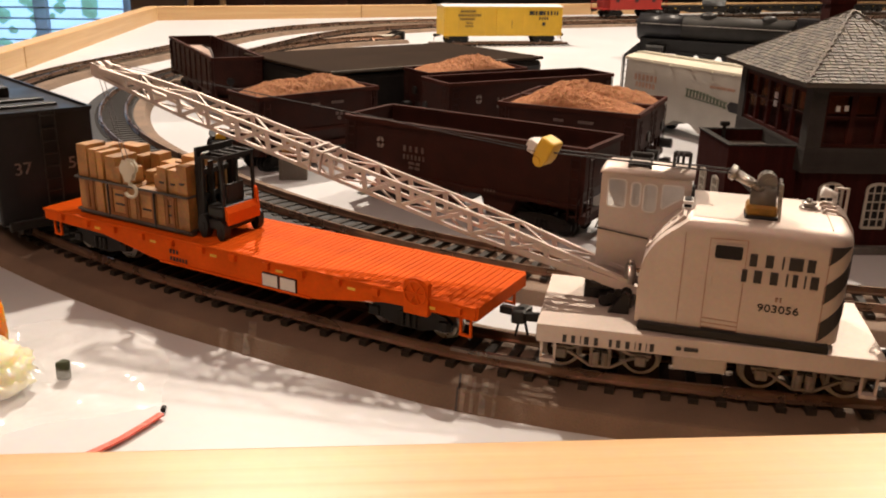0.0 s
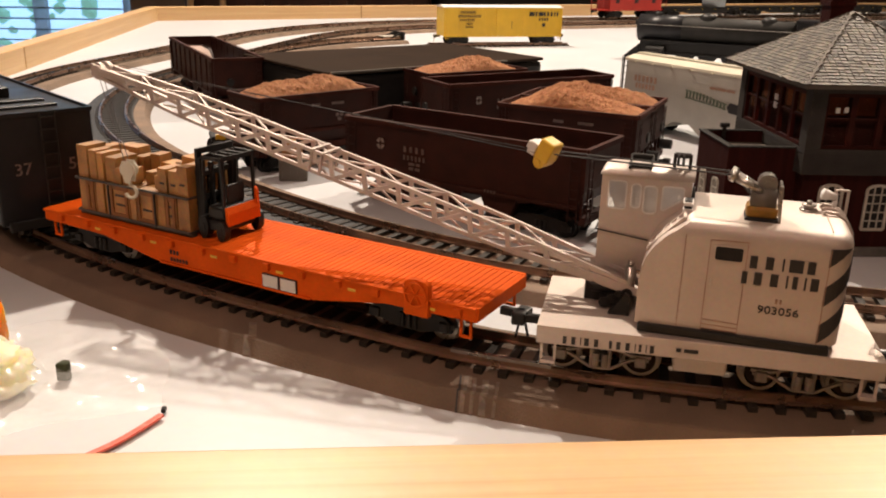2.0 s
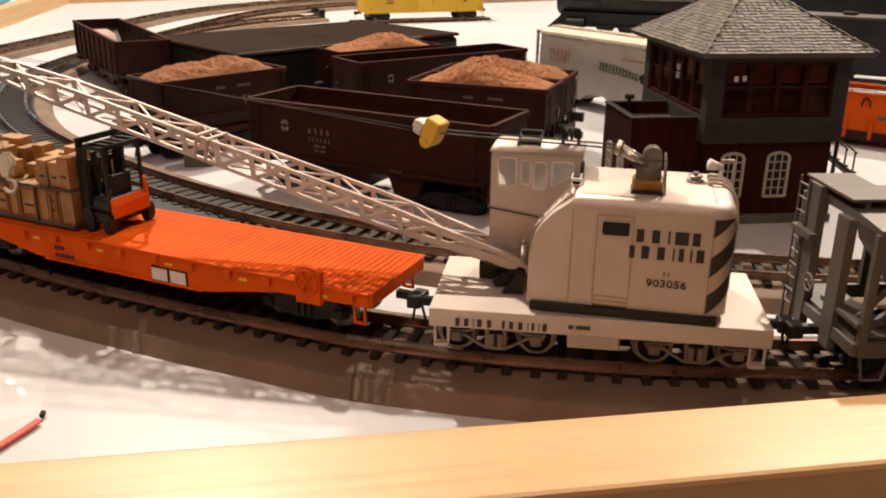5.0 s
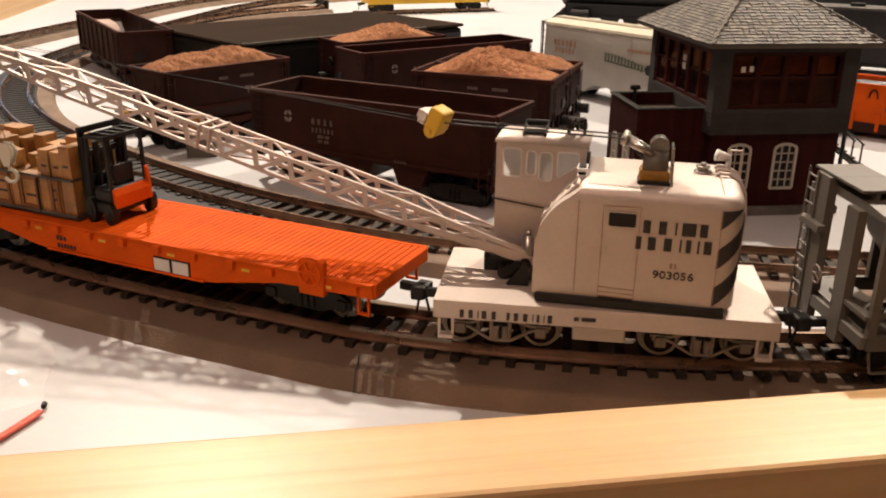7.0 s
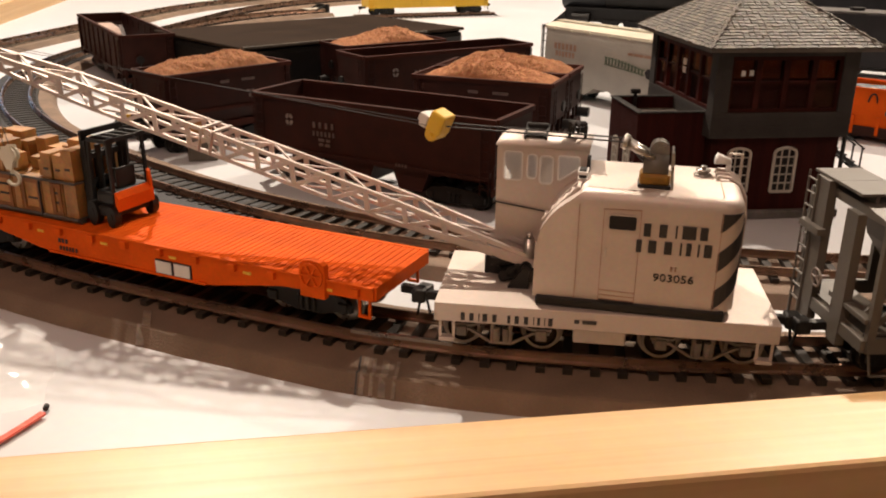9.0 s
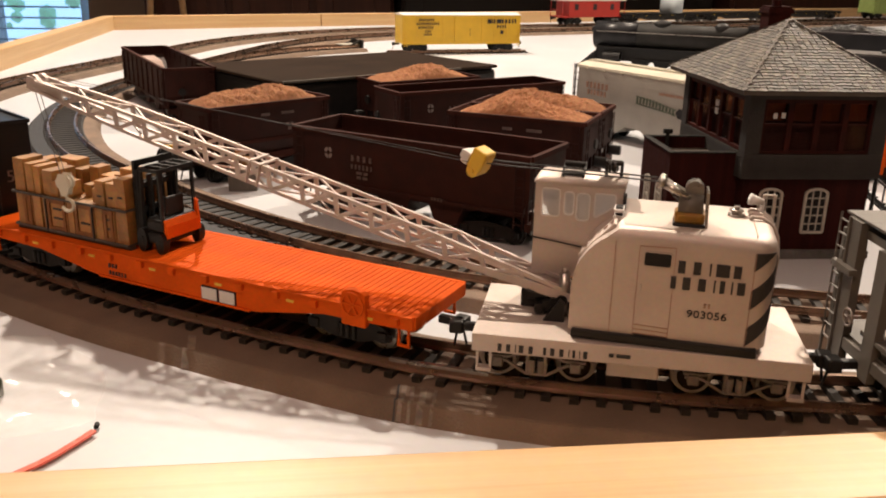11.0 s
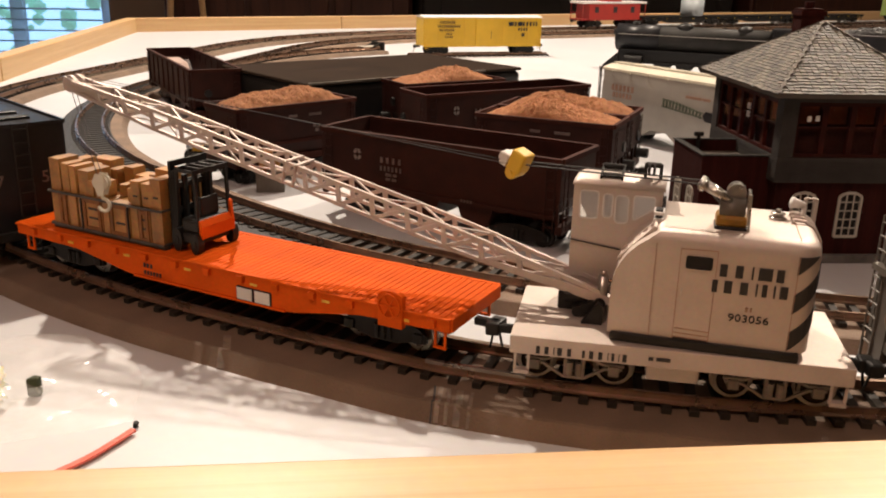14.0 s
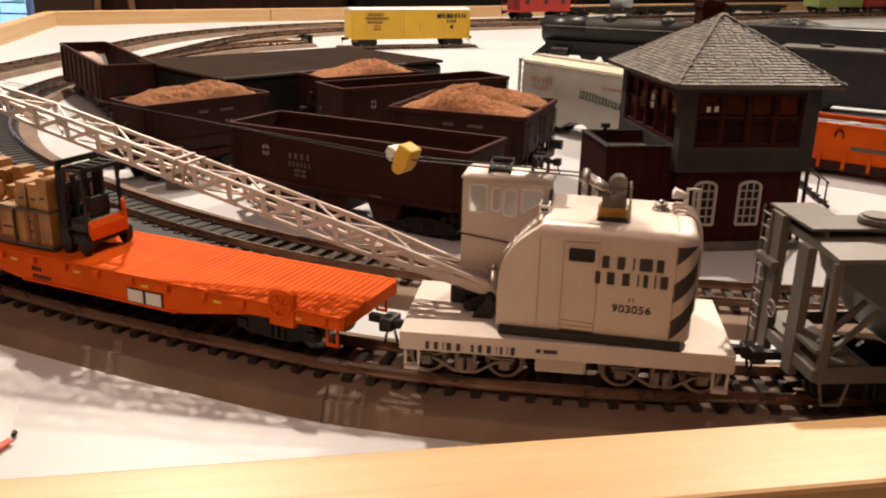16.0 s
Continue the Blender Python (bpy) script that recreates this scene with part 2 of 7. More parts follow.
M_BRICKWALL.node_tree.links.new(bricks.outputs["Color"], [n for n in M_BRICKWALL.node_tree.nodes if n.bl_idname == "ShaderNodeMix"][0].inputs["A"])
M_BACKING = mat("dark_brown_backing", (0.034, 0.008, 0.005), 0.7, 0, 0.3, 90.0, 0.3, spec=0.08)
M_HAT = mat("frosted_tank", (0.42, 0.47, 0.50), 0.4, 0, 0.1)


# ---- mesh helpers ----
def box(bm, lo, hi, m=None, bevel=0.0):
    """A box from corner to corner."""
    lo, hi = Vector(lo), Vector(hi)
    size, mid = hi - lo, (hi + lo) / 2
    made = bmesh.ops.create_cube(bm, size=1.0, matrix=(m or Matrix()) @ Matrix.LocRotScale(mid, None, size))
    if bevel:
        edges = {e for v in made["verts"] for e in v.link_edges}
        bmesh.ops.bevel(bm, geom=list(edges), offset=bevel, segments=2, affect="EDGES", profile=0.5)


def rod(bm, a, b, r, n=8, r2=None):
    """A round bar from a to b."""
    a, b = Vector(a), Vector(b)
    d = b - a
    m = Matrix.Translation((a + b) / 2) @ d.to_track_quat("Z", "Y").to_matrix().to_4x4()
    bmesh.ops.create_cone(bm, cap_ends=True, segments=n, radius1=r, radius2=r if r2 is None else r2, depth=d.length, matrix=m)


def bar(bm, a, b, w, h, up=(0, 0, 1)):
    """A square bar from a to b, w wide and h high."""
    a, b = Vector(a), Vector(b)
    x = (b - a).normalized()
    y = Vector(up).cross(x).normalized()
    z = x.cross(y)
    vs = []
    for p in (a, b):
        for sy, sz in ((-1, -1), (1, -1), (1, 1), (-1, 1)):
            vs.append(bm.verts.new(p + y * sy * w / 2 + z * sz * h / 2))
    for f in ((3, 2, 1, 0), (4, 5, 6, 7), (0, 1, 5, 4), (1, 2, 6, 5), (2, 3, 7, 6), (3, 0, 4, 7)):
        bm.faces.new([vs[i] for i in f])


def prism(bm, outline, a, b, axis="y", m=None):
    """A closed outline of two coordinates, drawn out from a to b along an axis."""
    def at(u, v, w):
        p = {"x": (w, u, v), "y": (u, w, v), "z": (u, v, w)}[axis]
        return (m @ Vector(p)) if m else Vector(p)
    lo, hi = [bm.verts.new(at(u, v, a)) for u, v in outline], [bm.verts.new(at(u, v, b)) for u, v in outline]
    n = len(outline)
    for i in range(n):
        bm.faces.new((lo[i], lo[(i + 1) % n], hi[(i + 1) % n], hi[i]))
    bm.faces.new(lo[::-1])
    bm.faces.new(hi)


def sweep(bm, line, profile):
    """A closed profile of (across, up), drawn along a plan line of (x, y)."""
    rings = []
    for i, p in enumerate(line):
        a, b = Vector(line[max(0, i - 1)]), Vector(line[min(len(line) - 1, i + 1)])
        d = (b - a).normalized()
        side = Vector((-d.y, d.x))
        rings.append([bm.verts.new((p[0] + side.x * u, p[1] + side.y * u, v)) for u, v in profile])
    n = len(profile)
    for r, s in zip(rings, rings[1:]):
        for i in range(n):
            bm.faces.new((r[i], r[(i + 1) % n], s[(i + 1) % n], s[i]))
    bm.faces.new(rings[0])
    bm.faces.new(rings[-1][::-1])


def finish(name, bm, material, smooth=False):
    bmesh.ops.recalc_face_normals(bm, faces=bm.faces)
    me = bpy.data.meshes.new(name)
    bm.to_mesh(me)
    bm.free()
    me.materials.append(material)
    if smooth:
        for p in me.polygons:
            p.use_smooth = True
    return me


def part(name, bm, material, parent=None, label="", smooth=False):
    """One mesh object, under a thing or a part."""
    ob = new(name, finish(name, bm, material, smooth))
    ob.parent = parent
    if label:
        ob["label"] = label
    return ob


def thing(name, m, label, category, group="", kind=""):
    ob = new(name)
    ob.empty_display_size = 0.02
    ob.matrix_world = m
    return tagged(ob, label, category, group, kind)


def lettering(name, text, size, material, parent, m, depth=0.0002, label=""):
    """Raised writing in the built-in font; m puts its centre."""
    cu = bpy.data.curves.new(name, "FONT")
    cu.body, cu.size, cu.align_x, cu.align_y, cu.extrude = text, size, "CENTER", "CENTER", depth
    cu.resolution_u = 3
    tmp = new(name, cu)
    me = bpy.data.meshes.new_from_object(tmp)
    bpy.data.objects.remove(tmp)
    me.materials.clear()
    me.materials.append(material)
    ob = new(name, me)
    ob.parent = parent
    ob.matrix_local = m
    if label:
        ob["label"] = label
    return ob


def bars(name, widths, height, material, parent, m, gap=0.25, label="", depth=0.0002):
    """A line of plain blocks in the place of a name, one to a letter."""
    bm = bmesh.new()
    total = sum(widths) * height + gap * height * (len(widths) - 1)
    x = -total / 2
    for w in widths:
        if w > 0:
            slim = 0.62 if w < 1.0 else 1.0
            box(bm, (x, -height / 2, -depth), (x + w * height * slim, height / 2, depth))
        x += abs(w) * height + gap * height
    ob = part(name, bm, material, parent, label)
    ob.matrix_local = m
    return ob


FRONT = Matrix.Rotation(radians(90), 4, "X")
BUILD_LATER = []


def front(x, y, z, turn=0.0):
    """The pose of flat writing on a face that looks to -y."""
    return Matrix.Translation((x, y, z)) @ Matrix.Rotation(turn, 4, "Z") @ FRONT


def arc(cx, cy, r, a0, a1, step=2.0):
    n = max(2, int(abs(a1 - a0) / step))
    return [(cx + r * math.cos(radians(a0 + (a1 - a0) * i / n)), cy + r * math.sin(radians(a0 + (a1 - a0) * i / n))) for i in range(n + 1)]


def smooth_line(points, per=10):
    """A Catmull-Rom line through plan points."""
    ps = [Vector(p) for p in points]
    ps = [2 * ps[0] - ps[1]] + ps + [2 * ps[-1] - ps[-2]]
    out = []
    for a, b, c, d in zip(ps, ps[1:], ps[2:], ps[3:]):
        for i in range(per):
            t = i / per
            out.append(tuple(0.5 * (2 * b + (c - a) * t + (2 * a - 5 * b + 4 * c - d) * t * t + (3 * b - a - 3 * c + d) * t ** 3)))
    return out + [tuple(ps[-2])]


def spaced(line, step):
    """Points and headings at even steps along a plan line."""
    out, left = [], step / 2
    for a, b in zip(line, line[1:]):
        a, b = Vector(a), Vector(b)
        d = (b - a).length
        at = left
        while at < d:
            p = a.lerp(b, at / d)
            out.append((p.x, p.y, math.atan2(b.y - a.y, b.x - a.x)))
            at += step
        left = at - d
    return out


# each slate of the joined rest takes its own shade
isl = M_SHINGLE.node_tree
geo, shade = isl.nodes.new("ShaderNodeNewGeometry"), isl.nodes.new("ShaderNodeMapRange")
shade.inputs["To Min"].default_value, shade.inputs["To Max"].default_value = 0.42, 1.40
tone = isl.nodes.new("ShaderNodeMix")
tone.data_type, tone.blend_type = "RGBA", "MULTIPLY"
tone.inputs["Factor"].default_value = 1.0
isl.links.new(geo.outputs["Random Per Island"], shade.inputs["Value"])
base_in = isl.nodes["Principled BSDF"].inputs["Base Color"]
isl.links.new(base_in.links[0].from_socket, tone.inputs["A"])
isl.links.new(shade.outputs["Result"], tone.inputs["B"])
isl.links.new(tone.outputs["Result"], base_in)


# ---- room ----
TURN = radians(16.4)
ROOM = Matrix.Rotation(TURN, 4, "Z")
bm = bmesh.new()
box(bm, (-2.6, -2.2, -0.92), (3.0, 3.6, -0.86), ROOM)
tagged(part("floor", bm, M_FLOOR), "dark brown wooden floor boards of the room", "floor", kind="structure")
bm = bmesh.new()
box(bm, (-2.6, -2.2, 1.50), (3.0, 3.6, 1.56), ROOM)
tagged(part("ceiling", bm, M_CEIL), "plain off-white painted ceiling", "ceiling", kind="structure")
WX0, WX1, WZ0, WZ1 = -2.05, -1.02, -0.32, 1.0
for name, lo, hi in (("wall_south", (-2.6, -2.3, -0.86), (3.0, -2.2, 1.5)), ("wall_west", (-2.7, -2.2, -0.86), (-2.6, 3.6, 1.5)), ("wall_east", (3.0, -2.2, -0.86), (3.1, 3.6, 1.5))):
    bm = bmesh.new()
    box(bm, lo, hi, ROOM)
    tagged(part(name, bm, M_WALL), "taupe painted room wall", "wall", kind="structure")
bm = bmesh.new()
box(bm, (-2.6, 3.6, -0.86), (WX0, 3.7, 1.5), ROOM)
box(bm, (WX1, 3.6, -0.86), (3.0, 3.7, 1.5), ROOM)
box(bm, (WX0, 3.6, -0.86), (WX1, 3.7, WZ0), ROOM)
box(bm, (WX0, 3.6, WZ1), (WX1, 3.7, 1.5), ROOM)
tagged(part("wall_north", bm, M_WALL), "taupe painted room wall with a window", "wall", kind="structure")
window = tagged(new("window_1"), "white-framed window with half-open slatted blinds", "window", kind="structure")
window.matrix_world = ROOM
bm = bmesh.new()
for lo, hi in (((WX0, 3.6, WZ0), (WX0 + 0.03, 3.68, WZ1)), ((WX1 - 0.03, 3.6, WZ0), (WX1, 3.68, WZ1)), ((WX0 + 0.03, 3.6, WZ0), (WX1 - 0.03, 3.68, WZ0 + 0.03)), ((WX0 + 0.03, 3.6, WZ1 - 0.03), (WX1 - 0.03, 3.68, WZ1)), ((-1.42, 3.63, WZ0 + 0.03), (-1.37, 3.67, WZ1 - 0.03))):
    box(bm, lo, hi)
part("window_frame", bm, M_BLIND, window)
bm = bmesh.new()
box(bm, (WX0 + 0.03, 3.645, WZ0 + 0.03), (WX1 - 0.03, 3.65, WZ1 - 0.03))
pane = part("pane", bm, M_CLEAR, window)
pane.visible_shadow = False
slat_bm = bmesh.new()
box(slat_bm, (WX0 + 0.035, -0.018, -0.001), (WX1 - 0.035, 0.018, 0.001), Matrix.Rotation(radians(-12), 4, "X"))
slat_mesh = finish("slat", slat_bm, M_BLIND)
z = WZ0 + 0.06
while z < WZ1 - 0.05:
    s = new("slat", slat_mesh)
    s.parent, s.location = window, (0, 3.612, z)
    z += 0.043
bm = bmesh.new()
box(bm, (-4.2, 5.0, -0.9), (0.6, 5.02, 2.2), ROOM)
tagged(part("backdrop", bm, M_OUT), "blue evening daylight outside the window", "backdrop", kind="structure")
bm = bmesh.new()
rnd = random.Random(5)
for i in range(220):
    x, zz = rnd.uniform(-2.3, -1.0), rnd.uniform(-0.6, 1.0)
    bmesh.ops.create_icosphere(bm, subdivisions=1, radius=rnd.uniform(0.015, 0.05), matrix=ROOM @ Matrix.Translation((x, 4.6 + rnd.uniform(0, 0.3), zz)))
tagged(part("backdrop", bm, M_FOLIAGE), "pale green garden foliage outside the window", "backdrop", kind="structure")


def cabinet(name, lo, hi, material, label, doors=2):
    ob = thing(name, ROOM @ Matrix.Translation(((lo[0] + hi[0]) / 2, (lo[1] + hi[1]) / 2, lo[2])), label, "cabinet")
    w, d, h = hi[0] - lo[0], hi[1] - lo[1], hi[2] - lo[2]
    bm = bmesh.new()
    box(bm, (-w / 2, -d / 2, 0), (w / 2, d / 2, h), bevel=0.006)
    part("body", bm, material, ob)
    for i in range(doors):
        x0, x1 = -w / 2 + w * i / doors + 0.012, -w / 2 + w * (i + 1) / doors - 0.012
        bm = bmesh.new()
        box(bm, (x0, -d / 2 - 0.02, 0.05), (x1, -d / 2 - 0.002, h - 0.05), bevel=0.004)
        box(bm, (x0 + 0.06, -d / 2 - 0.026, 0.12), (x1 - 0.06, -d / 2 - 0.018, h - 0.12), bevel=0.004)
        door = part("door", bm, material, ob)
        bm = bmesh.new()
        rod(bm, (x1 - 0.03, -d / 2 - 0.04, h * 0.55), (x1 - 0.03, -d / 2 - 0.04, h * 0.65), 0.006)
        part("handle", bm, M_STEEL, door)
    return ob


cabinet("sideboard", (-0.70, 3.1, -0.86), (0.19, 3.55, 0.75), M_CABINET, "dark reddish-brown wooden cupboard against the wall", 3)
cabinet("wardrobe", (0.21, 3.0, -0.86), (1.37, 3.55, 1.3), M_DARK, "very dark tall cupboard standing in the shade", 2)
cabinet("sideboard", (1.39, 2.9, -0.86), (2.5, 3.5, 0.5), M_CABINET, "dark brown wooden cupboard in the far corner", 2)

# ---- table with its pine border ----
FD = Vector((math.cos(TURN), math.sin(TURN)))
LD = Vector((-0.3042, 0.9526))
BD = Vector((math.cos(radians(40)), math.sin(radians(40))))
FL = Vector((-0.3345, -0.1575))
BL = Vector((-0.757, 1.166))
FR, BR = FL + FD * 2.3, BL + BD * 2.3
table = thing("layout_table", Matrix.Translation((0, 0, 0)), "white-topped train table with a raised pine board edge", "table")
bm = bmesh.new()
prism(bm, [tuple(p) for p in (FL, FR, BR, BL)], -0.02, 0.0, "z")
part("tabletop", bm, M_WHITE, table, "smooth white board")


def edge_board(a, b, out, thick, top, name="border_board"):
    """A board along a line from a to b; out: the side it lies on."""
    d = (b - a).normalized()
    n = Vector((-d.y, d.x)) * out
    bm = bmesh.new()
    length = (b - a).length
    box(bm, (0, 0.0, -0.075), (length, thick, top), bevel=0.0012)
    ob = part(name, bm, M_PINE, table, "knotty yellow pine board")
    ob.matrix_world = Matrix(((d.x, n.x, 0, a.x), (d.y, n.y, 0, a.y), (0, 0, 1, 0), (0, 0, 0, 1)))
    return ob


edge_board(FL - FD * 0.03, FL + FD * 1.6, -1, 0.0250, 0.0235)
edge_board(FL, FL + LD * 0.75, 1, 0.019, 0.0225)
edge_board(FL + LD * 0.7515, BL, 1, 0.019, 0.0225)
edge_board(BL - BD * 0.012, BL + BD * 0.37, 1, 0.019, 0.0225)
edge_board(BL + BD * 0.3715, BL + BD * 2.2, 1, 0.019, 0.0225)
for p in (FL + FD * 0.1 + LD * 0.08, FL + FD * 2.1 + LD * 0.08, BL + BD * 0.12 - LD * 0.15, BL + BD * 2.0 - LD * 0.15):
    bm = bmesh.new()
    box(bm, (p.x - 0.035, p.y - 0.035, -0.86), (p.x + 0.035, p.y + 0.035, -0.02), bevel=0.003)
    part("leg", bm, M_PINE, table)

# ---- tracks ----
RAILTOP = 0.009
CX, CY, R1, R2 = 0.06, 0.5735, 0.5588, 0.459
# the hand-laid outer curve: how far it strays from the true circle, by the angle round its centre
STRAY = ((-180, 0.0017), (-140, -0.0020), (-120, -0.0045), (-106, -0.0036), (-102, -0.0020), (-98, 0.0010), (-95, 0.0012), (-91, 0.0000), (-86, -0.0026), (-80, -0.0050), (-70, -0.0080), (-52, -0.0100))


def outer_radius(a):
    for (a0, d0), (a1, d1) in zip(STRAY, STRAY[1:]):
        if a0 <= a <= a1:
            f = (a - a0) / (a1 - a0)
            return R1 + d0 + (d1 - d0) * f * f * (3 - 2 * f)
    return R1


def on_outer(x, off=0.0):
    """The plan point of the outer curve at x, moved off its middle towards the near side by -off."""
    a = -math.acos((x - CX) / R1)
    for _ in range(4):
        a = -math.acos((x - CX) / (outer_radius(math.degrees(a)) - off))
    return Vector((x, CY + math.sin(a) * (outer_radius(math.degrees(a)) - off), 0.0))


OUTER = [(CX + outer_radius(a) * math.cos(radians(a)), CY + outer_radius(a) * math.sin(radians(a))) for a in [-52 - 1.6 * i for i in range(80)] + [-180]] + [(CX - R1 - 0.0017, CY + 0.02 + i * 0.02) for i in range(16)] + arc(CX, 0.9, R1 + 0.0017, 180, 130)
last = OUTER[-1]
FAR0 = Vector(last)
OUTER += [(last[0] + BD.x * 0.04 * i, last[1] + BD.y * 0.04 * i) for i in range(1, 44)]
INNER = [(0.46, 0.0905)] + smooth_line([(0.30, 0.0905), (0.1, 0.0905), (0.03, 0.0925), (-0.02, 0.1), (-0.07, 0.117), (-0.12, 0.142), (-0.165, 0.1705), (-0.205, 0.2005)], 8) + arc(CX, CY, R2, 234, 180) + [(CX - R2, CY + 0.02 + i * 0.02) for i in range(16)] + arc(CX, 0.9, R2, 180, 130)
last = INNER[-1]
INNER += [(last[0] + BD.x * 0.04 * i, last[1] + BD.y * 0.04 * i) for i in range(1, 42)]
SPUR = smooth_line([(-0.397, 0.70), (-0.385, 0.80), (-0.352, 0.90), (-0.293, 0.985)], 8)

tie_bm = bmesh.new()
box(tie_bm, (-0.0013, -0.0122, 0), (0.0013, 0.0122, 0.0017))
TIE_MESH = finish("sleeper", tie_bm, M_TIE)


def track(line, base, near, label, foot=0.0248):
    ob = thing("railway_track", Matrix(), label, "track", "model railway tracks")
    bm = bmesh.new()
    sweep(bm, line, [(-0.0248, 0.0), (-0.0208, base), (foot - 0.0050, base), (foot - 0.0040, base - 0.0003), (foot, 0.0)])
    part("roadbed", bm, M_ROADBED, ob, "brown cork roadbed strip")
    for s in (-1, 1):
        c = s * 0.0086
        z0, z1 = base + 0.0017, base + 0.0046
        bm = bmesh.new()
        sweep(bm, line, [(c - 0.0011, z0), (c - 0.0011, z0 + 0.0004), (c - 0.0003, z0 + 0.0009), (c - 0.0003, z1 - 0.0008), (c - 0.0005, z1), (c + 0.0005, z1), (c + 0.0003, z1 - 0.0008), (c + 0.0003, z0 + 0.0009), (c + 0.0011, z0 + 0.0004), (c + 0.0011, z0)])
        part("rail", bm, M_RAIL, ob, "worn metal rail with a shiny top")
    rest = bmesh.new()
    for x, y, a in spaced(line, 0.0073):
        BUILD_LATER.append((ob, x, y, a, base)) if near(x, y) else box(rest, (-0.0013, -0.0122, base), (0.0013, 0.0122, base + 0.0017), pose(x, y, 0, 0, 0, math.degrees(a)))
    tagged(part("sleeper_rest", rest, M_TIE, ob), kind="stuff")
    return ob


track(OUTER, 0.0044, lambda x, y: y < 0.33, "curved model railway track on brown cork roadbed", 0.0280)
track(INNER, 0.0044, lambda x, y: y < 0.33 and x < 0.35, "inner curved model railway track on cork roadbed")
track(SPUR, 0.0044, lambda x, y: True, "short dead-end track with dark ballast")
# dark ballast between the sleepers on the inner curve
bm = bmesh.new()
sweep(bm, [p for p in INNER if p[0] < -0.088 and p[1] < 0.80], [(-0.0136, 0.0040), (-0.0130, 0.0056), (0.0130, 0.0056), (0.0206, 0.0050), (0.0250, 0.0006), (0.0250, -0.0010), (0.0136, 0.0030)])
part("ballast", bm, M_BALLAST, [o for o in bpy.data.objects if o.name.startswith("railway_track")][1], "dark grey ballast between the sleepers")
bm = bmesh.new()
sweep(bm, [p for p in OUTER if p[1] > 0.52 and p[0] < -0.05], [(-0.0136, 0.0040), (-0.0130, 0.0057), (0.0130, 0.0057), (0.0136, 0.0040)])
part("ballast", bm, M_DARKBED, [o for o in bpy.data.objects if o.name.startswith("railway_track")][0], "dark brown ballast between the sleepers")
# joints, glue, painted gap light and rail highlight on the near roadbed
OUT_BED = [o for o in bpy.data.objects if o.name.startswith("railway_track")][0]


def bed_strip(name, x0, x1, w, material, label, lo=-0.0281, hi=-0.0150):
    """A thin strip across the near shoulder of the outer roadbed."""
    bm = bmesh.new()
    at = on_outer
    for r0, r1, z0, z1 in ((lo, -0.0232, 0.0005, 0.0047), (-0.0232, hi, 0.0047, 0.0047)):
        a, b = at(x0 + (x1 - x0) * 0.0, r0), at(x0 + (x1 - x0) * (1 if r1 == hi else 0.4), r1)
        quad = []
        for p, z in ((a, z0), (b, z1)):
            quad.append(p + Vector((-w / 2, 0, z)))
            quad.append(p + Vector((w / 2, 0, z)))
        top = [bm.verts.new(quad[i]) for i in (0, 1, 3, 2)]
        low = [bm.verts.new(quad[i] - Vector((0, 0, 0.0006))) for i in (0, 1, 3, 2)]
        bm.faces.new(top)
        bm.faces.new(low[::-1])
        for i in range(4):
            bm.faces.new((top[i], low[i], low[(i + 1) % 4], top[(i + 1) % 4]))
    part(name, bm, material, OUT_BED, label)


for x0, x1, w in ((-0.0200, -0.0212, 0.0005),):
    bed_strip("bed_joint", x0, x1, w, M_INK, "dark joint in the cork")
# first streak is glue; the narrow four paint light from the wagon gap
for x0, x1, w in ((-0.0890, -0.0930, 0.0026), (-0.0186, -0.0194, 0.0013), (-0.0158, -0.0170, 0.0010), (-0.0128, -0.0138, 0.0019), (-0.0096, -0.0102, 0.0009)):
    bed_strip("glue_smear", x0, x1, w, M_TAPE, "pale streaks of dried glue and painted gap light on the cork")
# strip runs on past the joiner in place of the rail-top highlight
bm = bmesh.new()
sweep(bm, [on_outer(-0.0256 + 0.0296 * k / 12, -0.0086).to_2d() for k in range(13)], [(-0.0005, 0.0083), (-0.0005, 0.0093), (0.0009, 0.0093), (0.0009, 0.0083)])
part("rail_joiner", bm, M_STEEL, OUT_BED, "bright metal rail joiner, lengthened to paint the rail's highlight")
bumper = thing("bumper_stop", pose(-0.293, 0.985, 0.0044, 0, 0, 52), "dark track bumper at the end of the spur", "bumper")
bm = bmesh.new()
box(bm, (-0.002, -0.013, 0.0), (0.002, 0.013, 0.011), bevel=0.0006)
for s in (-1, 1):
    bar(bm, (-0.02, s * 0.0086, 0.003), (0.0, s * 0.0086, 0.01), 0.002, 0.002)
part("frame", bm, M_BLACK, bumper)
bm = bmesh.new()
box(bm, (-0.03, -0.009, 0.0047), (-0.004, 0.009, 0.0056))
part("sheet", bm, M_WINWHITE, bumper, "white slip between the rails")


# ---- rolling stock ----
def wheel_mesh(r=0.0048, w=0.0026):
    bm = bmesh.new()
    rod(bm, (0, -w / 2, 0), (0, w / 2, 0), r, 20)
    rod(bm, (0, w / 2 - 0.0002, 0), (0, w / 2 + 0.0007, 0), r + 0.0008, 20)
    rod(bm, (0, -w / 2 - 0.0003, 0), (0, -w / 2 + 0.0002, 0), r * 0.35, 12)
    return bm


WHEEL_DARK = finish("wheel", wheel_mesh(), M_BLACK)
WHEEL_BRIGHT = finish("wheel", wheel_mesh(), M_STEEL)


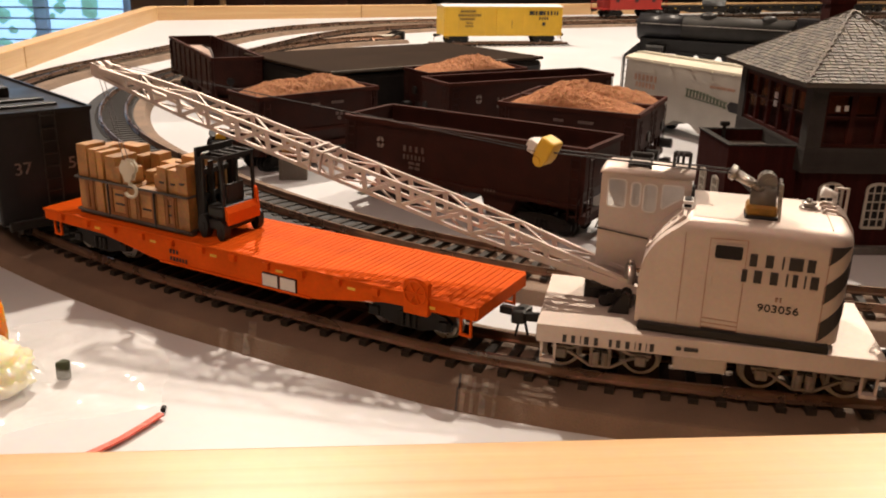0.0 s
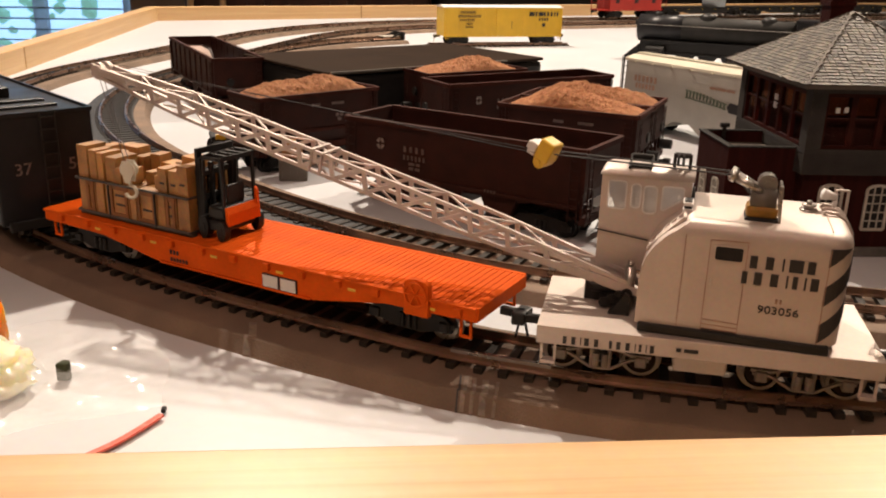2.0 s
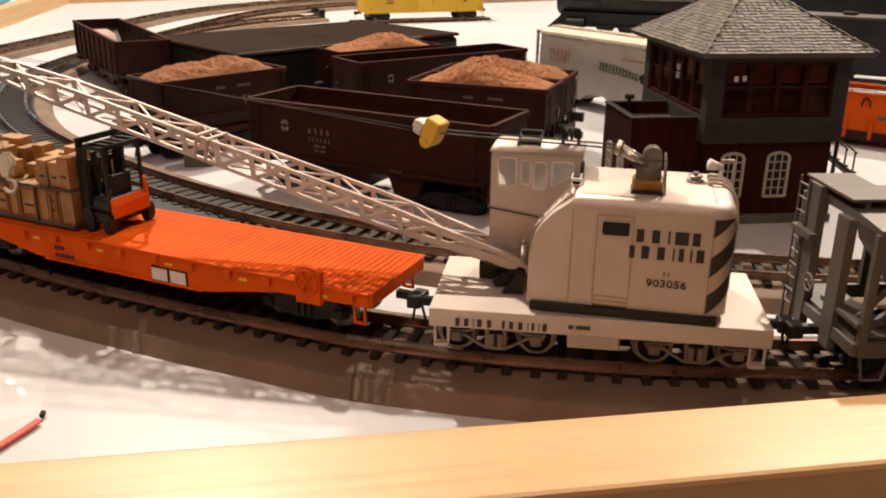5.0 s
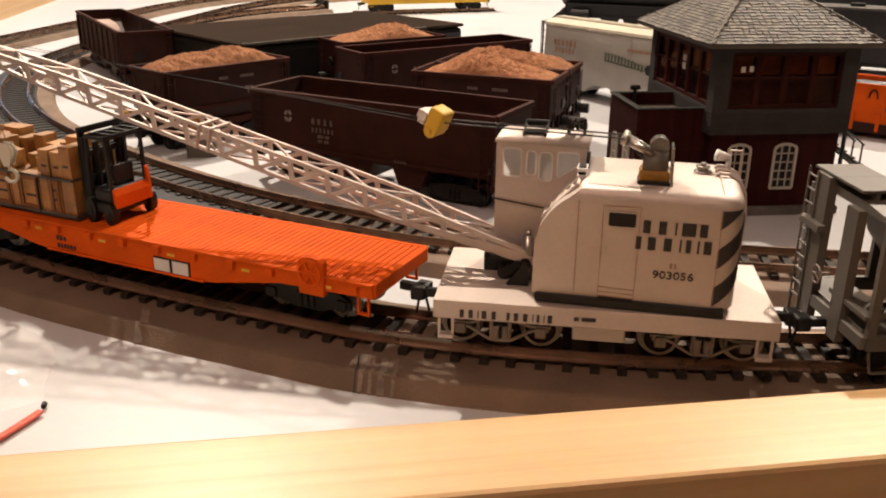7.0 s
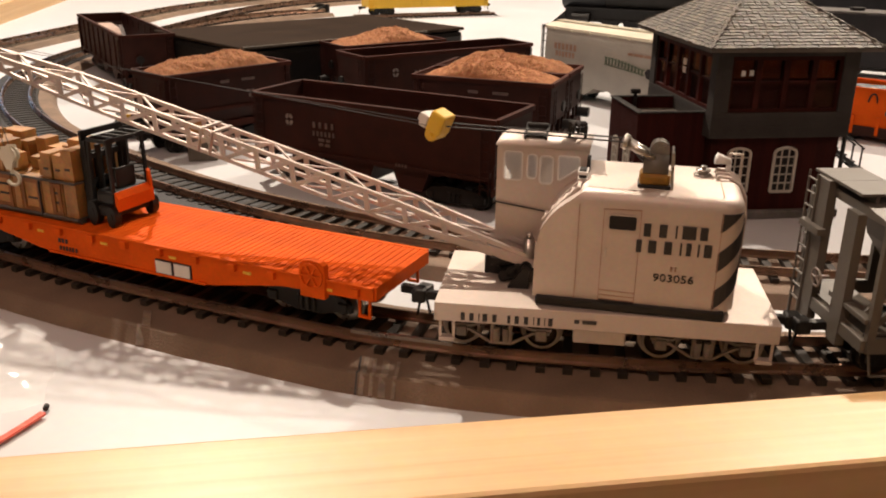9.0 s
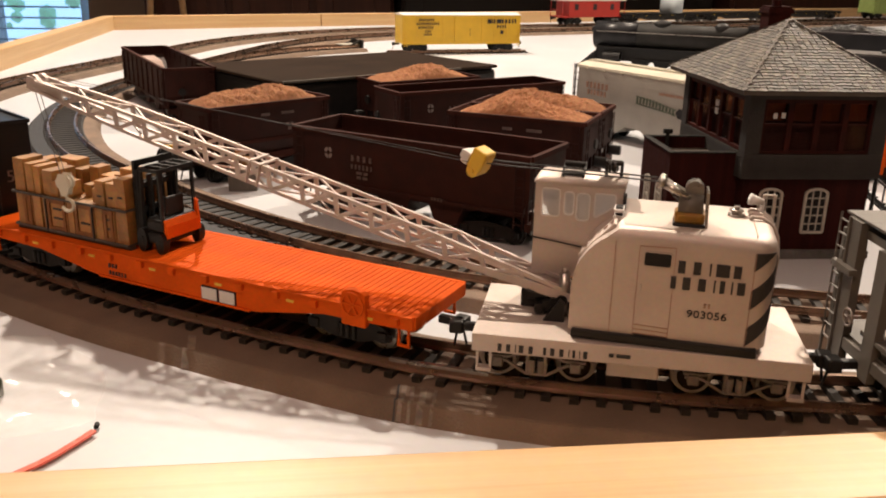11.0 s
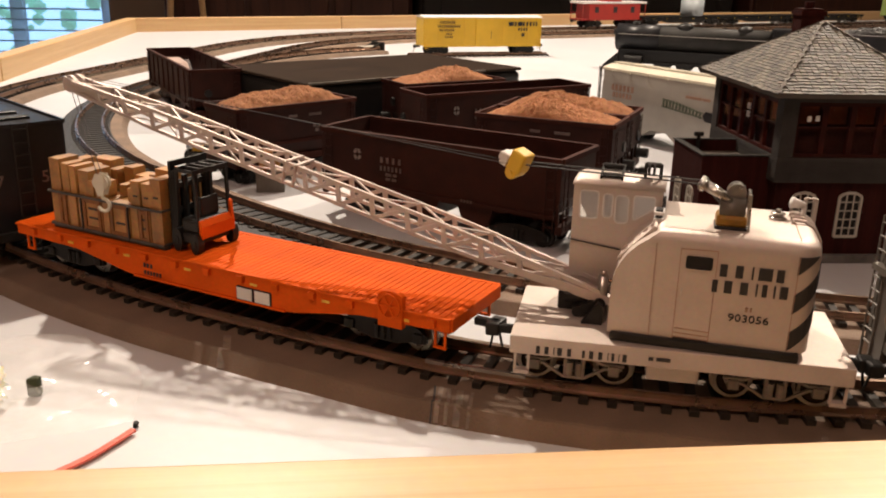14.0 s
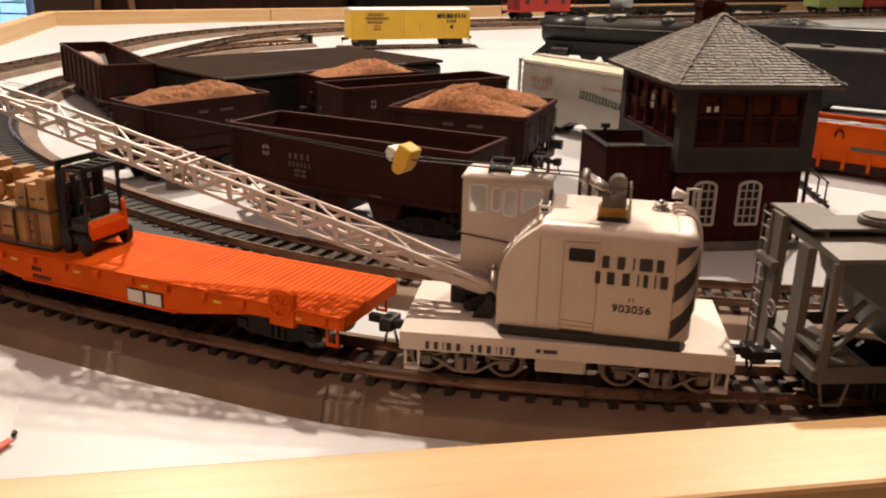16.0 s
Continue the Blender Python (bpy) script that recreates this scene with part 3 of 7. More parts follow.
def truck(car, x, frame_mat, wheel_me=WHEEL_DARK, base=0.0):
    """A four-wheel bogie under a car, centred on x."""
    bm = bmesh.new()
    for s in (-1, 1):
        y = s * 0.0118
        prism(bm, [(x - 0.0145, base + 0.0062), (x - 0.012, base + 0.0082), (x - 0.004, base + 0.0095), (x + 0.004, base + 0.0095), (x + 0.012, base + 0.0082), (x + 0.0145, base + 0.0062), (x + 0.0145, base + 0.0038), (x + 0.0095, base + 0.0034), (x + 0.0045, base + 0.0020), (x - 0.0045, base + 0.0020), (x - 0.0095, base + 0.0034), (x - 0.0145, base + 0.0038)], y - 0.0008, y + 0.0008)
        for dx in (-0.012, 0.012):
            box(bm, (x + dx - 0.0016, y - 0.0016, base + 0.0036), (x + dx + 0.0016, y + 0.0016, base + 0.0068), bevel=0.0004)
        for k in range(3):
            rod(bm, (x - 0.0022 + k * 0.0022, y + s * 0.001, base + 0.0028), (x - 0.0022 + k * 0.0022, y + s * 0.001, base + 0.0072), 0.0009, 8)
    box(bm, (x - 0.0025, -0.0118, base + 0.004), (x + 0.0025, 0.0118, base + 0.0085))
    t = part("truck", bm, frame_mat, car, "bogie with sprung side frames")
    for dx in (-0.0105, 0.0105):
        for s in (-1, 1):
            w = new("wheel", wheel_me)
            w.parent = t
            w.location = (x + dx, s * 0.0083, base + 0.0048)
            w.rotation_euler = (0, 0, 0 if s < 0 else math.pi)
        bm = bmesh.new()
        rod(bm, (x + dx, -0.011, base + 0.0048), (x + dx, 0.011, base + 0.0048), 0.0009, 8)
        part("axle", bm, M_BLACK, t)
    return t


def coupler(car, x, way, z=0.0095):
    bm = bmesh.new()
    box(bm, (x, -0.0012, z - 0.0012) if way > 0 else (x - 0.006, -0.0012, z - 0.0012), (x + 0.006, 0.0012, z + 0.0012) if way > 0 else (x, 0.0012, z + 0.0012), bevel=0.0003)
    k = x + way * 0.0072
    box(bm, (k - 0.0021, -0.0024, z - 0.002), (k + 0.0021, 0.0026, z + 0.002), bevel=0.0007)
    rod(bm, (k, 0.0012, z - 0.002), (k + way * 0.001, 0.0020, z - 0.0075), 0.0004, 6)
    part("coupler", bm, M_BLACK, car, "black knuckle coupler with trip pin")


def shell(bm, rings):
    """Skin over closed rings of equal length, open at both ends."""
    rows = [[bm.verts.new(p) for p in r] for r in rings]
    n = len(rows[0])
    for a, b in zip(rows, rows[1:]):
        for i in range(n):
            bm.faces.new((a[i], a[(i + 1) % n], b[(i + 1) % n], b[i]))
    return rows


def rect(x0, x1, y, z):
    return [(x0, -y, z), (x1, -y, z), (x1, y, z), (x0, y, z)]


def grab_ladder(bm, x, y, z0, z1, n, wide=0.004, along="x"):
    """Rungs with two rails, on a face."""
    u = Vector((1, 0, 0)) if along == "x" else Vector((0, 1, 0))
    a, b = Vector((x, y, 0)) - u * wide / 2, Vector((x, y, 0)) + u * wide / 2
    for p in (a, b):
        rod(bm, (p.x, p.y, z0), (p.x, p.y, z1), 0.0003, 6)
    for i in range(n):
        z = z0 + (z1 - z0) * (i + 0.5) / n
        rod(bm, (a.x, a.y, z), (b.x, b.y, z), 0.0003, 6)


def hopper_car(m, length, label, ribs=True, top=0.042, logo=True, w=0.0165, bays=None):
    """An empty open-top coal hopper with sloped ends and outlet bays."""
    car = thing("hopper_car", m, label, "hopper wagon", "brown hopper wagons")
    h, wt = length / 2, 0.0007
    sill = 0.0168 if bays else 0.0155
    bm = bmesh.new()
    outer = [rect(-h, h, w, top), rect(-h, h, w, sill + 0.007), rect(-h + 0.004, h - 0.004, w, sill)]
    inner = [rect(-h + wt, h - wt, w - wt, top), rect(-h + wt, h - wt, w - wt, top - 0.006), rect(-h * 0.55, h * 0.55, w - 0.004, 0.014)]
    a = shell(bm, outer)
    b = shell(bm, inner)
    for i in range(4):
        bm.faces.new((a[0][i], b[0][i], b[0][(i + 1) % 4], a[0][(i + 1) % 4]))
    bm.faces.new(b[-1])
    bm.faces.new(a[-1])
    part("body", bm, M_MAROON, car)
    bm = bmesh.new()
    for s in (-1, 1):
        bar(bm, (-h - 0.0004, s * (w + 0.0006), top), (h + 0.0004, s * (w + 0.0006), top), 0.0022, 0.0022)
        bar(bm, (s * (h + 0.0004), -w, top), (s * (h + 0.0004), w, top), 0.0022, 0.0022)
    part("rim", bm, M_MAROON_IN, car, "rolled top rim")
    for s in (-1, 1):
        bm = bmesh.new()
        bar(bm, (-h + 0.002, s * (w + 0.0004), sill + 0.0004), (h - 0.002, s * (w + 0.0004), sill + 0.0004), 0.0012, 0.0018)
        part("side_sill", bm, M_MAROON, car)
    if ribs:
        n = 9
        for s in (-1, 1):
            for i in range(n):
                x = -h + 0.003 + (length - 0.006) * i / (n - 1)
                bm = bmesh.new()
                box(bm, (x - 0.0009, s * w - 0.0012, sill), (x + 0.0009, s * w + 0.0012, top - 0.001), bevel=0.0003)
                part("rib", bm, M_MAROON, car)
    mids, wide, low = bays or ([k * length * 0.223 for k in (-1, 0, 1)], 0.0142, 0.0040)
    for x in mids:
        bm = bmesh.new()
        prism(bm, [(x - wide, sill), (x + wide, sill), (x + low, 0.0065), (x - low, 0.0065)], -w + 0.002, w - 0.002)
        part("outlet_bay", bm, M_MAROON, car, "sloped discharge bay")
    for s in (-1, 1):
        bm = bmesh.new()
        bar(bm, (s * (h - 0.002), 0, 0.0115), (s * (h - 0.03), 0, 0.0115), 0.006, 0.003)
        box(bm, (s * h - 0.0015, -w, 0.010), (s * h + 0.0015, w, 0.0135))
        for y in (-w + 0.001, -w * 0.4, w * 0.4, w - 0.001):
            bar(bm, (s * (h - 0.001), y, 0.012), (s * (h - 0.001), y, sill + 0.008), 0.0012, 0.0012, (1, 0, 0))
        part("end_frame", bm, M_MAROON, car)
        for lx, ly, way in ((h + 0.0015, -w + 0.003, "y"), (h - 0.004, -w - 0.0016, "x"), (h - 0.004, w + 0.0016, "x")):
            bm = bmesh.new()
            grab_ladder(bm, s * lx, ly, 0.011, top - 0.002, 7, along=way)
            part("ladder", bm, M_MAROON, car)
        bm = bmesh.new()
        rod(bm, (s * (h + 0.003), 0.007, 0.026), (s * (h + 0.0042), 0.007, 0.026), 0.0028, 16)
        rod(bm, (s * (h + 0.0036), 0.007, 0.026), (s * (h + 0.0036), 0.007, 0.013), 0.0004, 6)
        part("brake_wheel", bm, M_BLACK, car)
        truck(car, s * (h - 0.022), M_BLACK)
        coupler(car, s * h, s)
    if logo:
        bm = bmesh.new()
        for q in range(4):
            a0 = q * 90 + 14
            pts = [(0.0030 * math.cos(radians(a0 + 62 * i / 6)), 0.0030 * math.sin(radians(a0 + 62 * i / 6))) for i in range(7)]
            pts += [(0.0014 * math.cos(radians(a0 + 62 * i / 6)), 0.0014 * math.sin(radians(a0 + 62 * i / 6))) for i in range(6, -1, -1)]
            prism(bm, pts, -0.0002, 0.0002, "z")
        ob = part("emblem", bm, M_LETTER, car, "round pale cross emblem")
        ob.matrix_local = front(-h * 0.67, -w - 0.0008, top - 0.0100) @ Matrix.Diagonal((0.72, 0.95, 1, 1))
        bars("lettering", (0.8, 0.8, 0.8, 0.8), 0.0027, M_LETTER_DIM, car, front(-h * 0.36, -w - 0.0008, top - 0.011), 0.45)
        bars("lettering", (0.7,) * 6, 0.0022, M_LETTER_DIM, car, front(-h * 0.36, -w - 0.0008, top - 0.0150), 0.3)
        bars("lettering", (2.4, 1.6), 0.0013, M_LETTER_DIM, car, front(-h * 0.36, -w - 0.0008, top - 0.0178), 0.8)
        bars("lettering", (1.8, 2.0), 0.0013, M_LETTER_DIM, car, front(-h * 0.36, -w - 0.0008, top - 0.0200), 0.8)
        bars("lettering", (0.9, 0.9, 0.9, 0.9), 0.0013, M_LETTER_DIM, car, front(h * 0.30, -w - 0.0018, sill + 0.0015), 0.35)
    return car


def heap(bm, lx, ly, z, rise, seed, nx=96, ny=46):
    """A rough pile of ore inside a rim."""
    vs = {}
    for i in range(nx + 1):
        for j in range(ny + 1):
            u, v = i / nx * 2 - 1, j / ny * 2 - 1
            dome = max(0.0, 1 - abs(u) ** 2.0) * max(0.0, 1 - abs(v) ** 2.6)
            two = 0.86 + 0.14 * math.cos(u * 4.5 + seed)
            p = Vector((u * lx, v * ly, seed * 3.1))
            rough = noise.noise(p * 160) * 0.0010 + noise.noise(p * 420) * 0.0008 + noise.noise(p * 1100) * 0.0006
            vs[i, j] = bm.verts.new((u * lx, v * ly, z + dome ** 0.75 * rise * two + rough * (0.4 + dome)))
    for i in range(nx):
        for j in range(ny):
            bm.faces.new((vs[i, j], vs[i + 1, j], vs[i + 1, j + 1], vs[i, j + 1]))


def ore_car(m, label, seed, length=0.080, top=0.042, rise=0.0112):
    """A short iron-ore wagon heaped with ore."""
    car = thing("ore_car", m, label, "ore wagon", "loaded ore wagons")
    h, w = length / 2, 0.0165
    bm = bmesh.new()
    outer = [rect(-h, h, w, top), rect(-h, h, w, 0.022), rect(-h + 0.008, h - 0.008, w - 0.003, 0.0125), rect(-h + 0.022, h - 0.022, w - 0.006, 0.0075)]
    rows = shell(bm, outer)
    bm.faces.new(rows[-1])
    inner = shell(bm, [rect(-h + 0.0008, h - 0.0008, w - 0.0008, top), rect(-h + 0.0008, h - 0.0008, w - 0.0008, top - 0.005)])
    for i in range(4):
        bm.faces.new((rows[0][i], inner[0][i], inner[0][(i + 1) % 4], rows[0][(i + 1) % 4]))
    part("body", bm, M_MAROON, car)
    bm = bmesh.new()
    for s in (-1, 1):
        bar(bm, (-h - 0.0004, s * (w + 0.0004), top), (h + 0.0004, s * (w + 0.0004), top), 0.0018, 0.0022)
        bar(bm, (s * (h + 0.0004), -w, top), (s * (h + 0.0004), w, top), 0.0018, 0.0022)
        bar(bm, (-h + 0.001, s * (w + 0.0002), 0.022), (h - 0.001, s * (w + 0.0002), 0.022), 0.0016, 0.0018)
        bar(bm, (-h, s * (w - 0.002), 0.0125), (h, s * (w - 0.002), 0.0125), 0.0022, 0.0035)
    part("rim", bm, M_MAROON_IN, car)
    for s in (-1, 1):
        for i in range(7):
            x = -h + 0.003 + (length - 0.006) * i / 6
            if s > 0 or i in (0, 6):
                bm = bmesh.new()
                box(bm, (x - 0.0007, s * w - 0.001, 0.012), (x + 0.0007, s * w + 0.001, top - 0.001))
                part("rib", bm, M_MAROON, car)
        bm = bmesh.new()
        box(bm, (s * h - 0.0015, -w, 0.0105), (s * h + 0.0015, w, 0.014))
        for y in (-w + 0.0015, -0.006, 0.006, w - 0.0015):
            bar(bm, (s * (h - 0.001), y, 0.012), (s * (h - 0.001), y, 0.023), 0.0014, 0.0014, (1, 0, 0))
        part("end_frame", bm, M_MAROON, car)
        for lx, ly, way in ((h - 0.004, -w - 0.0013, "x"), (h + 0.0013, -w + 0.004, "y"), (h + 0.0013, w - 0.004, "y")):
            bm = bmesh.new()
            grab_ladder(bm, s * lx, ly, 0.010, top - 0.003, 6, along=way)
            part("ladder", bm, M_MAROON, car)
        bm = bmesh.new()
        rod(bm, (s * (h + 0.003), -0.004, 0.030), (s * (h + 0.0042), -0.004, 0.030), 0.0028, 16)
        rod(bm, (s * (h + 0.002), 0.004, 0.019), (s * (h + 0.0085), 0.004, 0.019), 0.0028, 12)
        part("brake_gear", bm, M_BLACK, car)
        truck(car, s * (h - 0.0185), M_BLACK)
        coupler(car, s * h, s)
    bm = bmesh.new()
    heap(bm, h - 0.0009, w - 0.0009, top - 0.0018, rise, seed)
    part("ore_load", bm, M_ORE, car, "rough reddish-brown ore heap")
    bars("lettering", (3.6,), 0.0015, M_LETTER_DIM, car, front(-0.004, -w - 0.0004, top - 0.0058), 0.25)
    bars("lettering", (5.6,), 0.0015, M_LETTER_DIM, car, front(0.011, -w - 0.0004, top - 0.0058), 0.25)
    bars("lettering", (1.2, 1.0), 0.0018, M_LETTER_DIM, car, front(0.012, -w - 0.0004, top - 0.0125), 0.5)
    bars("lettering", (1.2,), 0.0018, M_LETTER_DIM, car, front(0.012, -w - 0.0004, top - 0.0150), 0.5)
    return car


def place(ax, ay, bx, by, width):
    """Where a car stands whose near top edge runs from a to b: its middle and heading, on the table."""
    d = Vector((bx - ax, by - ay)).normalized()
    n = Vector((-d.y, d.x))
    c = Vector(((ax + bx) / 2, (ay + by) / 2)) + n * width / 2
    return c.x, c.y, math.degrees(math.atan2(d.y, d.x))


x, y, a = place(-0.1135, 0.1875, 0.0045, 0.1425, 0.040)
hopper_car(pose(x, y, 0, 0, 0, a), 0.1265, "dark oxide-red empty hopper wagon with a round cross emblem", ribs=False, w=0.0190, bays=((-0.0350, -0.0068, 0.0213), 0.0098, 0.0058))
x, y, a = place(-0.0860, 0.3090, 0.0106, 0.3965, 0.035)
hopper_car(pose(x, y, 0, 0, 0, a), 0.130, "dark oxide-red empty hopper wagon among loaded ore wagons", ribs=False)
BLOCK_CAR = pose(-0.3125, 0.4545, 0, 0, 0, 128.0)
pale_load = thing("wagon_load", BLOCK_CAR, "pale pinkish rounded block lying in a hopper wagon", "load")
bm = bmesh.new()
prism(bm, [(0.010, 0.0150), (0.012, 0.0330), (0.020, 0.0375), (0.050, 0.0385), (0.060, 0.0360), (0.062, 0.0150)], -0.002, 0.0125)
bmesh.ops.bevel(bm, geom=bm.edges[:], offset=0.0015, segments=2, affect="EDGES", profile=0.5)
part("block", bm, M_PINKLOAD, pale_load)
hopper_car(BLOCK_CAR, 0.172, "dark ribbed hopper wagon with a little load at its far end", logo=False, w=0.0178)
x, y, a = place(-0.0475, 0.2515, 0.0258, 0.2337, 0.035)
ore_car(pose(x, y, 0, 0, 0, a), "oxide-red ore wagon heaped with brown ore", 1.0, 0.0755)
ore_car(pose(x + 0.0082, y + 0.0352, 0, 0, 0, a), "oxide-red ore wagon heaped with ore, close beside another", 2.3, 0.0755)
x, y, a = place(-0.1725, 0.2190, -0.1236, 0.2855, 0.035)
ore_car(pose(x, y, 0, 0, 0, a), "oxide-red ore wagon heaped with brown ore near the curve", 3.7)
x, y, a = place(-0.1085, 0.3535, -0.0500, 0.4070, 0.035)
ore_car(pose(x, y, 0, 0, 0, a), "oxide-red ore wagon heaped with ore beside a dark box", 5.1)


# ---- the train on the outer track ----
def flat_car(m, length, deck, label, material=M_ORANGE, tail=0.0):
    """A grooved-deck flat wagon with fish-belly sills."""
    car = thing("flat_car", m, label, "flat wagon", "flat wagons")
    h, w = length / 2, 0.0164
    back = -h - tail
    n = 86
    bm = bmesh.new()
    box(bm, (back, -w + 0.001, deck - 0.0022), (h, w - 0.001, deck - 0.0006))
    part("deck", bm, material, car, "bright orange deck")
    plank_bm = bmesh.new()
    pitch = (length + tail) / n
    box(plank_bm, (-pitch / 2 + 0.00012, -w + 0.0006, -0.0008), (pitch / 2 - 0.00012, w - 0.0006, 0.0), bevel=0.0001)
    plank = finish("plank", plank_bm, material)
    for i in range(n):
        p = new("plank", plank)
        p.parent, p.location = car, (back + pitch * (i + 0.5), 0, deck)
    for s in (-1, 1):
        bm = bmesh.new()
        prism(bm, [(back, deck), (h, deck), (h, deck - 0.0042), (h * 0.66, deck - 0.0050), (h * 0.53, deck - 0.0070), (h * 0.40, deck - 0.0092), (h * 0.35, deck - 0.0098), (-h * 0.38, deck - 0.0098), (-h * 0.44, deck - 0.0092), (-h * 0.57, deck - 0.0070), (-h * 0.70, deck - 0.0050), (back, deck - 0.0042)], s * w - 0.0005, s * w + 0.0005)
        sill = part("side_sill", bm, material, car, "fish-belly side sill")
        bm = bmesh.new()
        bar(bm, (back, s * (w + 0.0007), deck - 0.0004), (h, s * (w + 0.0007), deck - 0.0004), 0.0010, 0.0008)
        bar(bm, (-h * 0.38, s * (w + 0.0007), deck - 0.0095), (h * 0.35, s * (w + 0.0007), deck - 0.0095), 0.0010, 0.0008)
        part("flange", bm, material, sill)
        for i in range(13):
            x = -h * 0.94 + h * 1.88 * i / 12
            bm = bmesh.new()
            box(bm, (x - 0.0012, s * (w + 0.0012) - 0.0008, deck - 0.0032), (x + 0.0012, s * (w + 0.0012) + 0.0008, deck - 0.0008), bevel=0.0002)
            part("stake_pocket", bm, material, sill)
            if i % 2:
                bm = bmesh.new()
                box(bm, (x + 0.0035, s * (w + 0.0006) - 0.0002, deck - 0.0036), (x + 0.0062, s * (w + 0.0006) + 0.0002, deck - 0.0028))
                part("stencil", bm, M_YELLOW, sill, "small yellow stencil mark")
        end = h if s > 0 else back
        bm = bmesh.new()
        box(bm, (end - 0.0007, -w, deck - 0.0042), (end + 0.0007, w, deck), bevel=0.0003)
        part("end_sill", bm, material, car)
        for y in (-w + 0.0016, w - 0.0016):
            bm = bmesh.new()
            for dx in (-0.0016, 0.0016):
                bar(bm, (end - s * 0.004 + dx, y, deck - 0.004), (end - s * 0.004 + dx, y, deck - 0.0105), 0.0007, 0.0007, (1, 0, 0))
            bar(bm, (end - s * 0.004 - 0.002, y, deck - 0.0102), (end - s * 0.004 + 0.002, y, deck - 0.0102), 0.0008, 0.0008)
            part("step", bm, material, car, "orange stirrup step")
        truck(car, end - s * 0.0245, M_BLACK, WHEEL_BRIGHT)
        coupler(car, end, s)
    bm = bmesh.new()
    box(bm, (back + 0.01, -0.004, deck - 0.008), (h - 0.01, 0.004, deck - 0.0025))
    part("centre_sill", bm, M_BLACK, car)
    return car


def cargo_crate(bm, x0, x1, y0, y1, z0, z1):
    box(bm, (x0, y0, z0), (x1, y1, z1), bevel=0.00015)


FLAT = pose(-0.0976, 0.0497, RAILTOP, 0, 0, -17.6)
DECK = 0.0155
flat = flat_car(FLAT, 0.1780, DECK, "bright orange flat wagon carrying crates and a forklift", tail=0.0045)
SIDE_Y = -0.0164
# hand-brake housing standing up from the near sill
bm = bmesh.new()
prism(bm, [(0.0660, DECK - 0.0060), (0.0742, DECK - 0.0060), (0.0742, DECK + 0.0040), (0.0728, DECK + 0.0050), (0.0700, DECK + 0.0054), (0.0674, DECK + 0.0050), (0.0660, DECK + 0.0038)], SIDE_Y - 0.0020, SIDE_Y + 0.0004)
bmesh.ops.bevel(bm, geom=bm.edges[:], offset=0.0003, segments=2, affect="EDGES", profile=0.5)
brake = part("brake_housing", bm, M_ORANGE, flat, "orange hand-brake housing")
bm = bmesh.new()
for k in range(18):
    a, b = radians(20 * k), radians(20 * k + 20)
    bar(bm, (0.0701 + 0.0036 * math.cos(a), SIDE_Y - 0.0024, DECK + 0.0008 + 0.0036 * math.sin(a)), (0.0701 + 0.0036 * math.cos(b), SIDE_Y - 0.0024, DECK + 0.0008 + 0.0036 * math.sin(b)), 0.0006, 0.0006, (0, 1, 0))
for k in range(3):
    a = radians(60 * k)
    bar(bm, (0.0701 - 0.0036 * math.cos(a), SIDE_Y - 0.0024, DECK + 0.0008 - 0.0036 * math.sin(a)), (0.0701 + 0.0036 * math.cos(a), SIDE_Y - 0.0024, DECK + 0.0008 + 0.0036 * math.sin(a)), 0.0005, 0.0005, (0, 1, 0))
part("brake_wheel", bm, M_ORANGE, brake, "orange spoked hand wheel")
for k in (0, 1):
    bm = bmesh.new()
    x = 0.0155 + k * 0.0072
    box(bm, (x - 0.0035, SIDE_Y - 0.0011, DECK - 0.0091), (x + 0.0031, SIDE_Y - 0.0004, DECK - 0.0046))
    part("placard_edge", bm, M_INK, flat)
    bm = bmesh.new()
    box(bm, (x - 0.0032, SIDE_Y - 0.0013, DECK - 0.0088), (x + 0.0028, SIDE_Y - 0.0010, DECK - 0.0049))
    part("placard", bm, M_ROOFWHITE, flat, "small white placard on the sill")
bars("lettering", (0.8, 0.8, 0.8), 0.0014, M_INK, flat, front(-0.027, SIDE_Y - 0.0007, DECK - 0.0052), 0.3)
bars("lettering", (0.7,) * 6, 0.0014, M_INK, flat, front(-0.025, SIDE_Y - 0.0007, DECK - 0.0078), 0.3)


CX_LEFT, CX_RIGHT = -0.0770, -0.0226


def cx(f):
    """Along the load, from 0 at its far end to 1 beside the forklift."""
    return CX_LEFT + (CX_RIGHT - CX_LEFT) * f


load = thing("crate_load", FLAT @ Matrix.Translation((0, 0, DECK)) @ Matrix.Diagonal((1, 1, 1.14, 1)), "stack of small brown wooden crates banded on a skid", "crates")
rnd = random.Random(11)
bm = bmesh.new()
for y in (-0.012, 0.0, 0.010):
    box(bm, (cx(-0.01), y - 0.0012, 0.0), (cx(1.01), y + 0.0012, 0.0014))
part("skid", bm, M_STONE, load, "grey timber skid")


